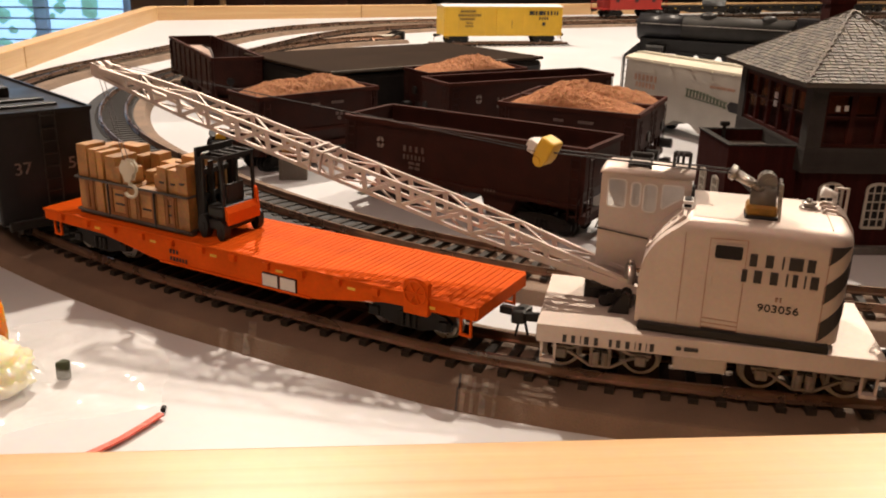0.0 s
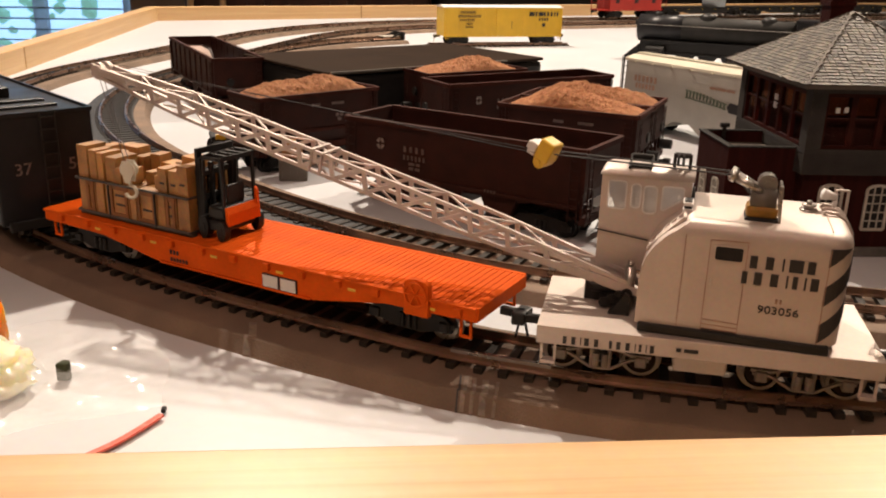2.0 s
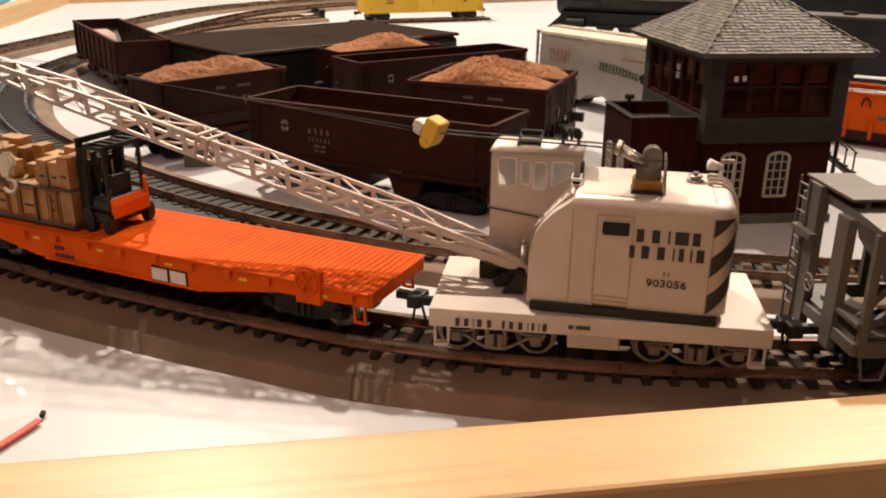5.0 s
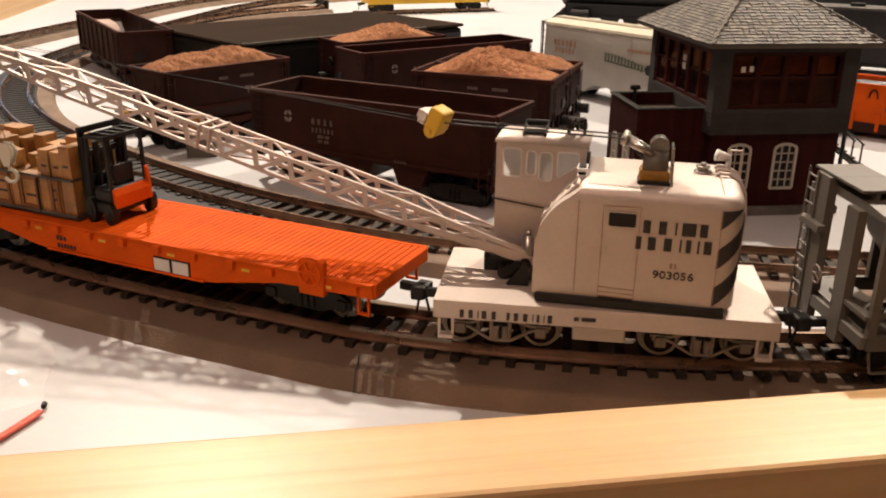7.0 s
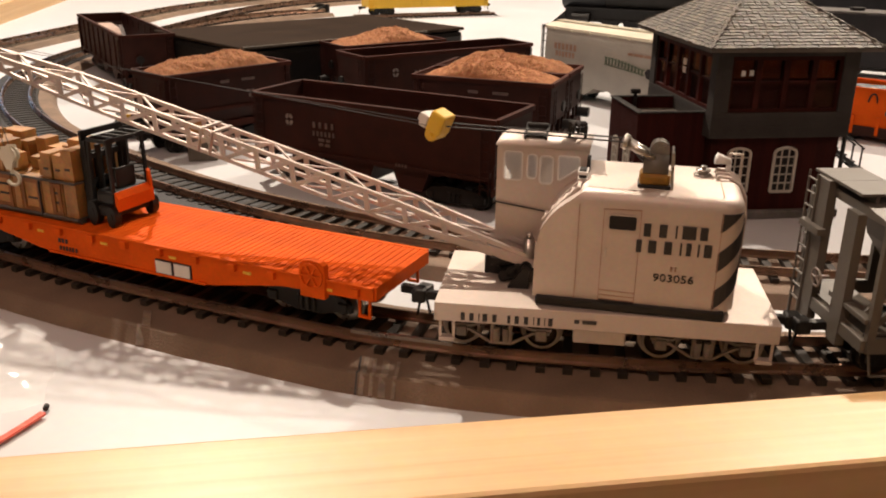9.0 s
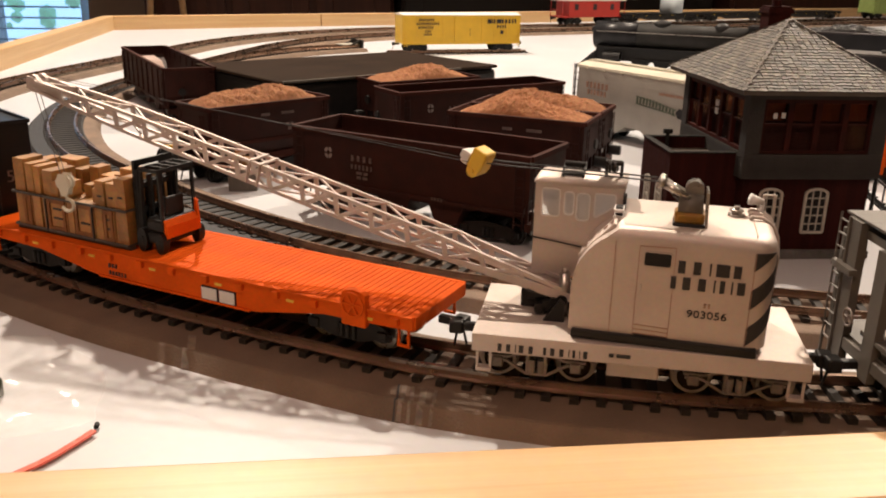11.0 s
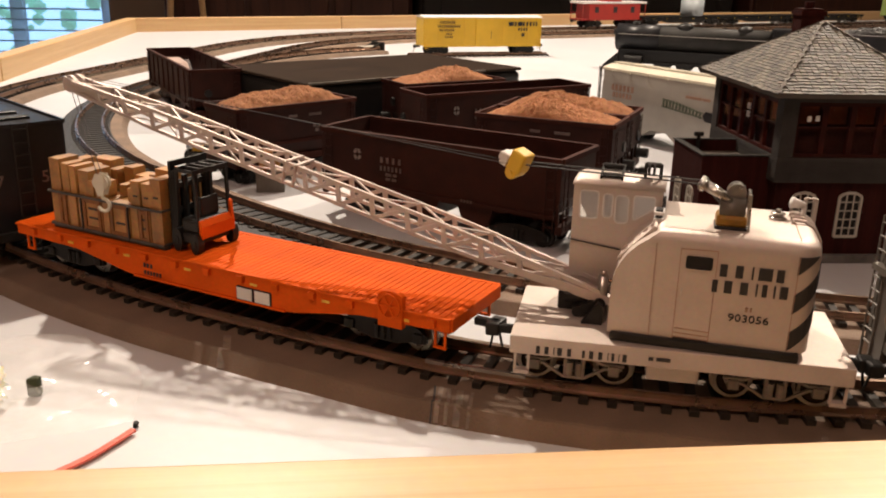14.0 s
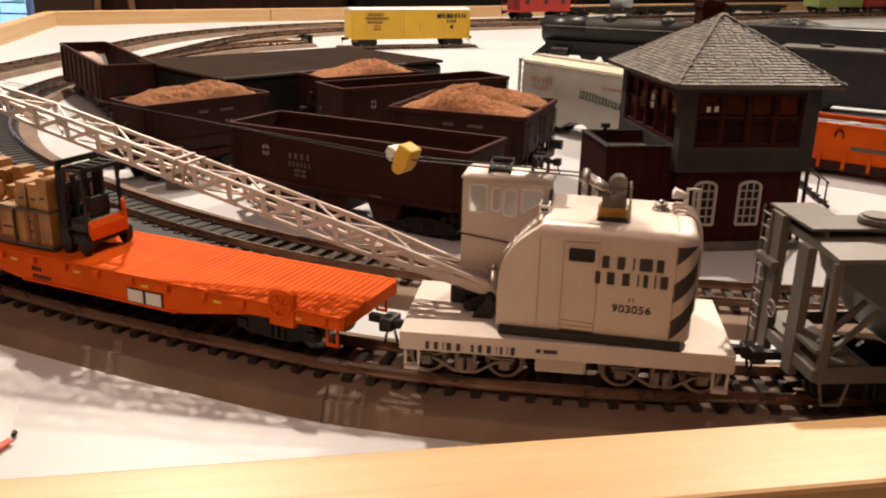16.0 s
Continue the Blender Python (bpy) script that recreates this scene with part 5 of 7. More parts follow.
# warning stripes round the rear corner
for k, z0 in enumerate((0.0190, 0.0290, 0.0392)):
    bm = bmesh.new()
    rim = [(0.0232 + 0.0057 * math.sin(radians(15 * j)), -0.0115 - 0.0057 * math.cos(radians(15 * j))) for j in range(7)] + [(0.0289, -0.0070)]
    run, lo = 0.0, []
    for j, (x, y) in enumerate(rim):
        run += math.hypot(x - rim[j - 1][0], y - rim[j - 1][1]) if j else 0.0
        lo.append((x, y, z0 + run * 0.85))
    for a, b in zip(lo, lo[1:]):
        vs = [bm.verts.new((p[0], p[1], min(0.0440, p[2] + d))) for p, d in ((a, 0), (b, 0), (b, 0.0050), (a, 0.0050))]
        if a[2] < 0.0436:
            bm.faces.new(vs)
    ex = bmesh.ops.extrude_face_region(bm, geom=bm.faces[:])
    for v in [g for g in ex["geom"] if isinstance(g, bmesh.types.BMVert)]:
        v.co += Vector((-0.0003, 0.0003, 0))
    part("warning_stripe", bm, M_INK, house, "black diagonal warning stripe")
# operator's cab
CX0, CX1, CY0, CY1, CZ0, CZ1 = -0.0356, -0.0112, 0.0040, 0.0174, 0.0255, 0.0524
HOLES = [rounded(-0.0336, -0.0286, 0.0430, 0.0509, 0.0008), rounded(-0.0272, -0.0246, 0.0437, 0.0504, 0.0010), rounded(-0.0238, -0.0202, 0.0424, 0.0502, 0.0011), rounded(-0.0188, -0.0131, 0.0437, 0.0505, 0.0006, 0.0031)]
SHEET = [(CX0, CZ0), (CX1, CZ0), (CX1, CZ1), (CX0 + 0.0006, CZ1), (CX0, CZ1 - 0.0006)]
cab = pierced("operator_cab", SHEET, HOLES, CY0, 0.0006, crane, M_CRANE, "silver-white driving cab with round-cornered windows")
cab.matrix_local = SLEW
pierced("cab_wall", SHEET, [rounded(-0.0340, -0.0245, 0.0350, 0.0500, 0.0010), rounded(-0.0235, -0.0125, 0.0350, 0.0500, 0.0010)], CY1 - 0.0006, 0.0006, cab, M_CRANE)
turned = Matrix.Translation((CX0, (CY0 + CY1) / 2, 0)) @ Matrix.Rotation(radians(90), 4, "Z")
fw = pierced("cab_wall", [(-0.0061, CZ0), (0.0061, CZ0), (0.0061, CZ1), (-0.0061, CZ1)], [rounded(-0.0052, -0.0006, 0.0430, 0.0509, 0.0008), rounded(0.0006, 0.0052, 0.0430, 0.0509, 0.0008)], -0.0006, 0.0006, cab, M_CRANE)
fw.matrix_local = turned
bm = bmesh.new()
box(bm, (CX0 + 0.0006, CY0 + 0.0006, CZ0 + 0.0040), (CX1, CY1 - 0.0006, CZ0 + 0.0046))
part("cab_floor", bm, M_CRANE, cab)
for hole in HOLES:
    bm = bmesh.new()
    for a, b in zip(hole, hole[1:] + hole[:1]):
        bar(bm, (a[0], CY0 - 0.0001, a[1]), (b[0], CY0 - 0.0001, b[1]), 0.0004, 0.0004, (0, 1, 0))
    part("window_trim", bm, M_ROOFWHITE, cab, "bright window edge")
    bm = bmesh.new()
    prism(bm, hole, CY0 + 0.0002, CY0 + 0.0004)
    part("window_pane", bm, M_CABGLASS, cab, "cloudy clear pane")
bm = bmesh.new()
mid = (CY0 + CY1) / 2
prof = [(CY0 - 0.0005, CZ1), (CY0 - 0.0002, CZ1 + 0.0009), (CY0 + 0.0012, CZ1 + 0.0019), (mid, CZ1 + 0.0025), (CY1 - 0.0012, CZ1 + 0.0019), (CY1 + 0.0002, CZ1 + 0.0009), (CY1 + 0.0005, CZ1)]
rows = shell(bm, [[Vector((x, mid + (y - mid) * k, CZ1 + (z - CZ1) * q)) for y, z in prof] for x, k, q in ((CX0 - 0.0005, 0.92, 0.25), (CX0 + 0.0003, 0.98, 0.75), (CX0 + 0.0018, 1.0, 1.0), (CX1 + 0.0006, 1.0, 1.0))])
bm.faces.new(rows[0])
bm.faces.new(rows[-1])
part("roof", bm, M_CRANE, cab, "", True)
bm = bmesh.new()
box(bm, (CX0 + 0.0075, CY0 + 0.0020, CZ1 + 0.0022), (CX0 + 0.0128, CY0 + 0.0062, CZ1 + 0.0028))
for x in (CX0 + 0.0072, CX0 + 0.0130):
    bar(bm, (x, CY0 + 0.0010, CZ1 + 0.0024), (x, CY0 + 0.0085, CZ1 + 0.0044), 0.0006, 0.0010)
rod(bm, (CX0 + 0.0072, CY0 + 0.0070, CZ1 + 0.0044), (CX0 + 0.0130, CY0 + 0.0070, CZ1 + 0.0044), 0.0009, 12)
part("roof_gear", bm, M_BLACK, cab, "black sheave frame on the cab roof")
bm = bmesh.new()
for x in (-0.0166, -0.0124):
    bar(bm, (x, CY0 + 0.0045, CZ1 + 0.0016), (x, CY0 + 0.0045, CZ1 + 0.0066), 0.0006, 0.0009, (1, 0, 0))
rod(bm, (-0.0166, CY0 + 0.0045, CZ1 + 0.0062), (-0.0124, CY0 + 0.0045, CZ1 + 0.0062), 0.0008, 10)
for x in (-0.0160, -0.0146):
    rod(bm, (x, CY0 + 0.0045, CZ1 + 0.0050), (x + 0.0007, CY0 + 0.0045, CZ1 + 0.0050), 0.0019, 16)
part("cable_guide", bm, M_BLACK, cab, "black pulleys in a frame on the cab roof")
bm = bmesh.new()
rod(bm, (CX1 + 0.0001, CY0 + 0.0002, 0.0488), (CX1 + 0.0010, CY0 + 0.0002, 0.0488), 0.0024, 18)
part("cable_sheave", bm, M_BLACK, cab, "black pulley wheel on the cab")
bm = bmesh.new()
bar(bm, (CX0 - 0.0003, CY0 - 0.0005, 0.0365), (CX0 + 0.0150, CY0 - 0.0005, 0.0346), 0.0003, 0.0003, (0, 1, 0))
bar(bm, (CX0 - 0.0006, CY0 - 0.0005, 0.0365), (CX0 - 0.0006, CY1, 0.0365), 0.0004, 0.0004)
part("grab_rail", bm, M_BLACK, cab)
bm = bmesh.new()
rod(bm, (-0.0206, -0.001, 0.0158), (-0.0206, -0.001, 0.0288), 0.0015, 16)
rod(bm, (-0.0206, -0.001, 0.0288), (-0.0206, -0.001, 0.0302), 0.0009, 12)
part("gear_post", bm, M_STEEL, crane, "", True)
bm = bmesh.new()
for y in (-0.006, 0.006):
    prism(bm, [(-0.0260, 0.0158), (-0.0200, 0.0158), (-0.0200, 0.0215), (-0.0214, 0.0225)], y - 0.001, y + 0.001)
for k in range(4):
    rod(bm, (-0.0270 + k * 0.002, -0.003, 0.018 + 0.001 * k), (-0.0270 + k * 0.002, 0.003, 0.018 + 0.001 * k), 0.0016, 12)
box(bm, (-0.0330, 0.0030, 0.0158), (-0.0190, 0.0150, 0.0215), bevel=0.0006)
rod(bm, (-0.0310, 0.0010, 0.0215), (-0.0190, 0.0010, 0.0215), 0.0020, 16)
part("boom_foot", bm, M_BLACK, crane, "dark winch gear at the boom foot")
# roof gear on the house
bm = bmesh.new()
box(bm, (0.0026, -0.0108, 0.0478), (0.0104, -0.0040, 0.0512), bevel=0.0010)
part("winch_box", bm, M_OCHRE, house, "amber winch housing")
bm = bmesh.new()
box(bm, (0.0024, -0.0112, 0.0474), (0.0106, -0.0038, 0.0484), bevel=0.0004)
part("winch_base", bm, M_BLACK, house)
bm = bmesh.new()
rod(bm, (0.0034, -0.0072, 0.0521), (0.0096, -0.0072, 0.0521), 0.0032, 24)
part("winch_drum", bm, M_GREYCAR, house, "grey rounded drum", True)
bm = bmesh.new()
rod(bm, (0.0072, -0.0068, 0.0562), (0.0072, -0.0030, 0.0562), 0.0024, 20)
rod(bm, (0.0072, -0.0070, 0.0562), (0.0072, -0.0028, 0.0562), 0.0009, 12)
part("winch_pulley", bm, M_STEEL, house, "small silver pulley")
for y in (-0.0110, -0.0040):
    bm = bmesh.new()
    bar(bm, (0.0108, y, 0.0474), (0.0104, y, 0.0568), 0.0004, 0.0006, (1, 0, 0))
    part("winch_post", bm, M_STEEL, house)
bm = bmesh.new()
bar(bm, (0.0104, -0.0110, 0.0567), (0.0104, -0.0040, 0.0567), 0.0005, 0.0005)
part("winch_bail", bm, M_STEEL, house)
for dy in (-0.0020, 0.0014):
    bm = bmesh.new()
    rod(bm, (0.0060, -0.007 + dy, 0.0546), (-0.0010, -0.007 + dy, 0.0580), 0.0008, 12, 0.0011)
    rod(bm, (-0.0008, -0.007 + dy, 0.0579), (-0.0020, -0.007 + dy, 0.0585), 0.0016, 14)
    part("gantry", bm, M_STEEL, house, "short silver tube over the winch", True)
bm = bmesh.new()
for z0, z1, r in ((0.0474, 0.0479, 0.0023), (0.0479, 0.0488, 0.0014), (0.0488, 0.0492, 0.0019), (0.0492, 0.0501, 0.0007)):
    rod(bm, (0.0190, 0.0050, z0), (0.0190, 0.0050, z1), r, 18)
part("vent_cap", bm, M_STEEL, house, "stepped steel vent cap", True)
bm = bmesh.new()
rod(bm, (0.0258, 0.0085, 0.0508), (0.0222, 0.0078, 0.0516), 0.0008, 12, 0.0016)
rod(bm, (0.0256, 0.0085, 0.0470), (0.0256, 0.0085, 0.0508), 0.0006, 8)
part("horn", bm, M_ROOFWHITE, house, "white horn", True)
bm = bmesh.new()
bar(bm, (0.0262, 0.0125, 0.0470), (0.0262, 0.0125, 0.0520), 0.0005, 0.0007, (1, 0, 0))
bar(bm, (0.0292, 0.0125, 0.0440), (0.0292, 0.0125, 0.0520), 0.0005, 0.0007, (1, 0, 0))
bar(bm, (0.0262, 0.0125, 0.0519), (0.0292, 0.0125, 0.0519), 0.0007, 0.0005)
part("rear_frame", bm, M_CRANE, house)
for y in (0.0015, 0.0052, 0.0092):
    bm = bmesh.new()
    pts = [(0.0225, 0.0472), (0.0227, 0.0484), (0.0255, 0.0482), (0.0280, 0.0466), (0.0298, 0.0434), (0.0305, 0.0380), (0.0300, 0.0200)]
    for (x0, z0), (x1, z1) in zip(pts, pts[1:]):
        rod(bm, (x0, y, z0), (x1, y, z1), 0.00050, 8)
    part("rear_rail", bm, M_CRANE, house, "bent handrail down the rear")
bm = bmesh.new()
bar(bm, (-0.0206, -0.0060, 0.0372), (-0.0118, -0.0060, 0.0468), 0.0010, 0.0010)
bar(bm, (-0.0206, -0.0120, 0.0372), (-0.0118, -0.0120, 0.0468), 0.0010, 0.0010)
for k in range(6):
    x = -0.0200 + k * 0.0016
    bar(bm, (x, -0.0124, 0.0378 + k * 0.00175), (x, -0.0056, 0.0378 + k * 0.00175), 0.0008, 0.0008)
part("front_ladder", bm, M_CRANE, house)
bm = bmesh.new()
box(bm, (-0.0126, -0.0048, 0.0440), (-0.0106, -0.0010, 0.0494), bevel=0.0003)
bracket = part("hood_bracket", bm, M_BLACK, house, "dark bracket on the hood")
for z in (0.0468, 0.0486):
    bm = bmesh.new()
    bar(bm, (-0.0116, -0.0056, z), (-0.0116, 0.0000, z), 0.0026, 0.0008)
    part("bracket_bar", bm, M_ROOFWHITE, bracket, "white bar")

# lattice boom
INV = CRANE.inverted()
HEEL, TIP = INV @ Vector((0.0242, 0.0195, 0.0316)), INV @ Vector((-0.1625, 0.0655, 0.0760))
AX = (TIP - HEEL).normalized()
SIDE = Vector((0, 0, 1)).cross(AX).normalized()
UP = AX.cross(SIDE)
BOOM_L = (TIP - HEEL).length


def boom_at(t, s, u):
    """A point of the boom: t along it, s and u the sides -1 to 1."""
    fat = 0.40 + 0.60 * min(1.0, t / 0.22, (1 - t) / 0.20 * 0.95 + 0.05)
    return HEEL + AX * BOOM_L * t + SIDE * s * 0.0043 * (0.72 + 0.28 * fat) + UP * u * 0.0032 * fat


bm = bmesh.new()
for s in (-1, 1):
    vs = [boom_at(t, s, u) for t, u in ((-0.035, -1.1), (0.17, -1), (0.17, -0.55), (0.035, 0.5), (-0.03, 0.9))]
    face = [bm.verts.new(v) for v in vs]
    back = [bm.verts.new(v + SIDE * s * 0.0007) for v in vs]
    bm.faces.new(face)
    bm.faces.new(back[::-1])
    for i in range(5):
        bm.faces.new((face[i], face[(i + 1) % 5], back[(i + 1) % 5], back[i]))
boom = part("boom", bm, M_BOOM, crane, "long silver-white lattice boom")
NP = 16
for s in (-1, 1):
    for u in (-1, 1):
        bm = bmesh.new()
        rings = []
        for i in range(NP + 1):
            c = boom_at(i / NP, s, u)
            rings.append([c + SIDE * a * 0.00052 + UP * b * 0.00055 for a, b in ((-1, -1), (1, -1), (1, 1), (-1, 1))])
        ends = shell(bm, rings)
        bm.faces.new(ends[0])
        bm.faces.new(ends[-1])
        part("chord", bm, M_BOOM, boom)


def lace(a, b, wide, thick, face):
    """A flat lacing bar that lies in the face with the given normal."""
    bm = bmesh.new()
    bar(bm, a, b, wide, thick, face)
    part("brace", bm, M_BOOM, boom)


for i in range(1, NP):
    t0, t1 = i / NP, (i + 1) / NP
    for s in (-1, 1):
        lace(boom_at(t0 - 0.004, s, -1), boom_at(t0 + 0.007, s, 1), 0.0015, 0.0006, SIDE)
        lace(boom_at(t0 + 0.009, s, 0.95), boom_at(t1 - 0.006, s, -0.90), 0.0012, 0.0005, SIDE)
    for u in (-1, 1):
        lace(boom_at(t0, -1 if i % 2 else 1, u), boom_at(t1, 1 if i % 2 else -1, u), 0.0006, 0.0005, UP)
for t in (0.52, 0.54):
    bm = bmesh.new()
    bar(bm, boom_at(t, -1.15, -1.1), boom_at(t, -1.15, 1.2), 0.0013, 0.0005)
    bar(bm, boom_at(t, 1.15, -1.1), boom_at(t, 1.15, 1.2), 0.0013, 0.0005)
    bar(bm, boom_at(t, -1.15, 1.15), boom_at(t, 1.15, 1.15), 0.0013, 0.0007)
    part("splice_plate", bm, M_BOOM, boom)
bm = bmesh.new()
p = boom_at(1.0, 0, 0)
for s in (-1, 1):
    bar(bm, p - AX * 0.012 + SIDE * s * 0.0030, p + AX * 0.004 + SIDE * s * 0.0030, 0.0008, 0.0044)
part("boom_head", bm, M_BOOM, boom)
for s in (-0.5, 0.5):
    bm = bmesh.new()
    q = p + AX * 0.0020 + SIDE * s * 0.0036
    rod(bm, q - SIDE * 0.0008, q + SIDE * 0.0008, 0.0030, 24)
    rod(bm, q - SIDE * 0.0011, q + SIDE * 0.0011, 0.0012, 12)
    part("sheave", bm, M_BOOM, boom, "pale pulley wheel")
# hook block under the tip
q = p + AX * 0.0040
hang = INV @ Vector((-0.1456, 0.0462, 0.0464))
hx, hy, hz = hang
bm = bmesh.new()
for s in (-1, 1):
    rod(bm, (hx, hy + s * 0.0010 - 0.0004, hz), (hx, hy + s * 0.0010 + 0.0004, hz), 0.0028, 20)
    prism(bm, [(hx - 0.0010, hz - 0.0046), (hx + 0.0010, hz - 0.0046), (hx + 0.0022, hz - 0.0004), (hx + 0.0016, hz + 0.0030), (hx - 0.0016, hz + 0.0030), (hx - 0.0022, hz - 0.0004)], hy + s * 0.0014 - 0.0002, hy + s * 0.0014 + 0.0002)
part("hook_block", bm, M_CREAM, boom, "pale pulley block")
bm = bmesh.new()
pts = [(hx + 0.0022 * math.cos(radians(a)), hz - 0.0080 + 0.0022 * math.sin(radians(a))) for a in range(100, -165, -22)]
for (x0, z0), (x1, z1) in zip(pts, pts[1:]):
    rod(bm, (x0, hy, z0), (x1, hy, z1), 0.0006, 8)
rod(bm, (hx, hy, hz - 0.0055), (hx - 0.0004, hy, hz - 0.0040), 0.0006, 8)
part("hook", bm, M_CREAM, boom, "pale steel hook")
bm = bmesh.new()
for s in (-1, 1):
    rod(bm, (hx, hy + s * 0.0012, hz), (q.x, q.y + s * 0.0012, q.z), 0.00015, 5)
part("hoist_line", bm, M_STONE, boom)
# rigging block between gantry and boom head
yb = INV @ Vector((-0.0016, 0.0180, 0.0680))
bm = bmesh.new()
BLOCK = Matrix.Translation(yb) @ Matrix.Rotation(radians(-24), 4, "Z") @ Matrix.Rotation(radians(24), 4, "Y") @ Matrix.Diagonal((1.22, 1.22, 1.22, 1))
box(bm, (-0.0019, -0.0024, -0.0020), (0.0019, 0.0024, 0.0030), BLOCK, bevel=0.0007)
rod(bm, BLOCK @ Vector((0.0, -0.0022, -0.0022)), BLOCK @ Vector((0.0, 0.0022, -0.0022)), 0.0018, 24)
rod(bm, BLOCK @ Vector((0.0, -0.0027, -0.0022)), BLOCK @ Vector((0.0, 0.0027, -0.0022)), 0.0007, 12)
part("rigging_block", bm, M_YELLOW, crane, "yellow rigging block")
bm = bmesh.new()
box(bm, (-0.0040, -0.0020, -0.0020), (-0.0020, 0.0020, 0.0010), BLOCK, bevel=0.0004)
box(bm, (-0.0047, -0.0016, -0.0012), (-0.0039, 0.0016, 0.0006), BLOCK, bevel=0.0003)
part("rope_clamp", bm, M_ROOFWHITE, crane, "small white rope clamp")
bm = bmesh.new()
g = SLEW @ Vector((-0.0014, -0.0070, 0.0584))
for s in (-0.0022, 0.0022):
    rod(bm, yb + Vector((0.002, s, 0)), g + Vector((0, s, 0)), 0.00022, 6)
for s in (-0.002, 0.002):
    rod(bm, g + Vector((0, s, 0)), SLEW @ Vector((0.0040, -0.007 + s, 0.0530)), 0.00022, 6)
    rod(bm, yb + Vector((-0.003, s, 0)), p + SIDE * s + UP * 0.003, 0.00009, 5)
part("rigging_line", bm, M_INK, crane, "thin dark rigging threads")


# ---- grey covered hopper behind the crane ----
def covered_hopper(m, length, top, material, label, group=""):
    """A closed hopper wagon: low shoulders, a raised running board, open end platforms with posts and ladders."""
    car = thing("covered_hopper", m, label, "covered wagon", group)
    h, w, eave = length / 2, 0.0188, top - 0.0038
    bm = bmesh.new()
    b0, b1 = -h + 0.017, h - 0.017
    prism(bm, [(b0 - 0.004, eave - 0.0012), (b0, 0.0290), (b0 + 0.012, 0.013), (b1 - 0.012, 0.013), (b1, 0.0290), (b1 + 0.004, eave - 0.0012)], -w + 0.0008, w - 0.0008)
    part("body", bm, material, car)
    bm = bmesh.new()
    prism(bm, [(-w - 0.0006, eave - 0.0012), (-w - 0.0006, eave), (-0.0070, eave + 0.0012), (0.0070, eave + 0.0012), (w + 0.0006, eave), (w + 0.0006, eave - 0.0012)], -h + 0.0005, h - 0.0005, "x")
    roof = part("roof", bm, material, car, "grey roof with low shoulders")
    for x in (-0.36, -0.12, 0.12, 0.36):
        bm = bmesh.new()
        rod(bm, (x * length, -0.001, top + 0.0004), (x * length, -0.001, top + 0.0016), 0.0050, 28)
        rod(bm, (x * length, -0.001, top + 0.0016), (x * length, -0.001, top + 0.0023), 0.0040, 28)
        rod(bm, (x * length, -0.001, eave + 0.002), (x * length, -0.001, top + 0.0004), 0.0042, 20)
        part("roof_hatch", bm, material, roof, "round loading hatch")
    bm = bmesh.new()
    box(bm, (-h - 0.0004, -0.0062, top - 0.0008), (h + 0.0004, 0.0062, top), bevel=0.0002)
    for s in (-1, 1):
        x0, x1 = sorted((s * (h + 0.0004), s * (h - 0.0125)))
        y0, y1 = sorted((-s * 0.0062, -s * (w + 0.0002)))
        box(bm, (x0, y0, top - 0.0008), (x1, y1, top), bevel=0.0002)
    part("running_board", bm, material, roof, "raised grey walkway along the roof")
    for i in range(7):
        x = -h + 0.004 + (length - 0.008) * i / 6
        bm = bmesh.new()
        box(bm, (x - 0.0005, -0.0058, eave + 0.0010), (x + 0.0005, 0.0058, top - 0.0008))
        part("walkway_bracket", bm, material, roof)
    for s in (-1, 1):
        bm = bmesh.new()
        bar(bm, (-h, s * w, 0.0125), (h, s * w, 0.0125), 0.0014, 0.0040)
        part("side_sill", bm, material, car)
        for x in (-h + 0.0008, -h + 0.021, h - 0.021, h - 0.0008):
            bm = bmesh.new()
            bar(bm, (x, s * w, 0.0140), (x, s * w, eave - 0.0012), 0.0016, 0.0022, (1, 0, 0))
            part("side_post", bm, material, car)
    for s in (-1, 1):
        end = s * h
        bm = bmesh.new()
        box(bm, (end - 0.0012, -w, 0.0105), (end + 0.0012, w, 0.0140), bevel=0.0003)
        frame_ob = part("end_sill", bm, material, car)
        for y, wide, z1 in ((-s * 0.0118, 0.0072, top - 0.0008), (s * 0.0050, 0.0056, eave - 0.0010)):
            bm = bmesh.new()
            prism(bm, [(y - wide * 0.42, 0.0070), (y + wide * 0.42, 0.0070), (y + wide / 2, 0.0140), (y + wide / 2, z1), (y - wide / 2, z1), (y - wide / 2, 0.0140)], end + s * 0.0014, end - s * 0.0010, "x")
            part("end_post", bm, material, frame_ob, "broad grey end post")
        bm = bmesh.new()
        bar(bm, (end + s * 0.0022, -s * (w - 0.001), 0.0330), (end + s * 0.0022, -s * 0.0070, 0.0330), 0.0022, 0.0018)
        box(bm, (end - 0.0012, min(0, s * w), 0.0182), (end + 0.0012, max(0, s * w), 0.0196), bevel=0.0002)
        part("cross_bar", bm, material, frame_ob)
        for y in (s * 0.0085, s * (w - 0.004)):
            bm = bmesh.new()
            bar(bm, (end - s * 0.002, y, 0.0140), (end - s * 0.016, y, 0.0285), 0.0012, 0.0012)
            part("slope_brace", bm, material, frame_ob)
        bm = bmesh.new()
        grab_ladder(bm, end + s * 0.0016, -s * (w - 0.0022), 0.0085, top - 0.0005, 10, 0.0052, along="y")
        part("ladder", bm, material, car)
        # brake wheel on a short shaft between the two posts
        bm = bmesh.new()
        hub = Vector((end + s * 0.0030, -s * 0.0042, 0.0215))
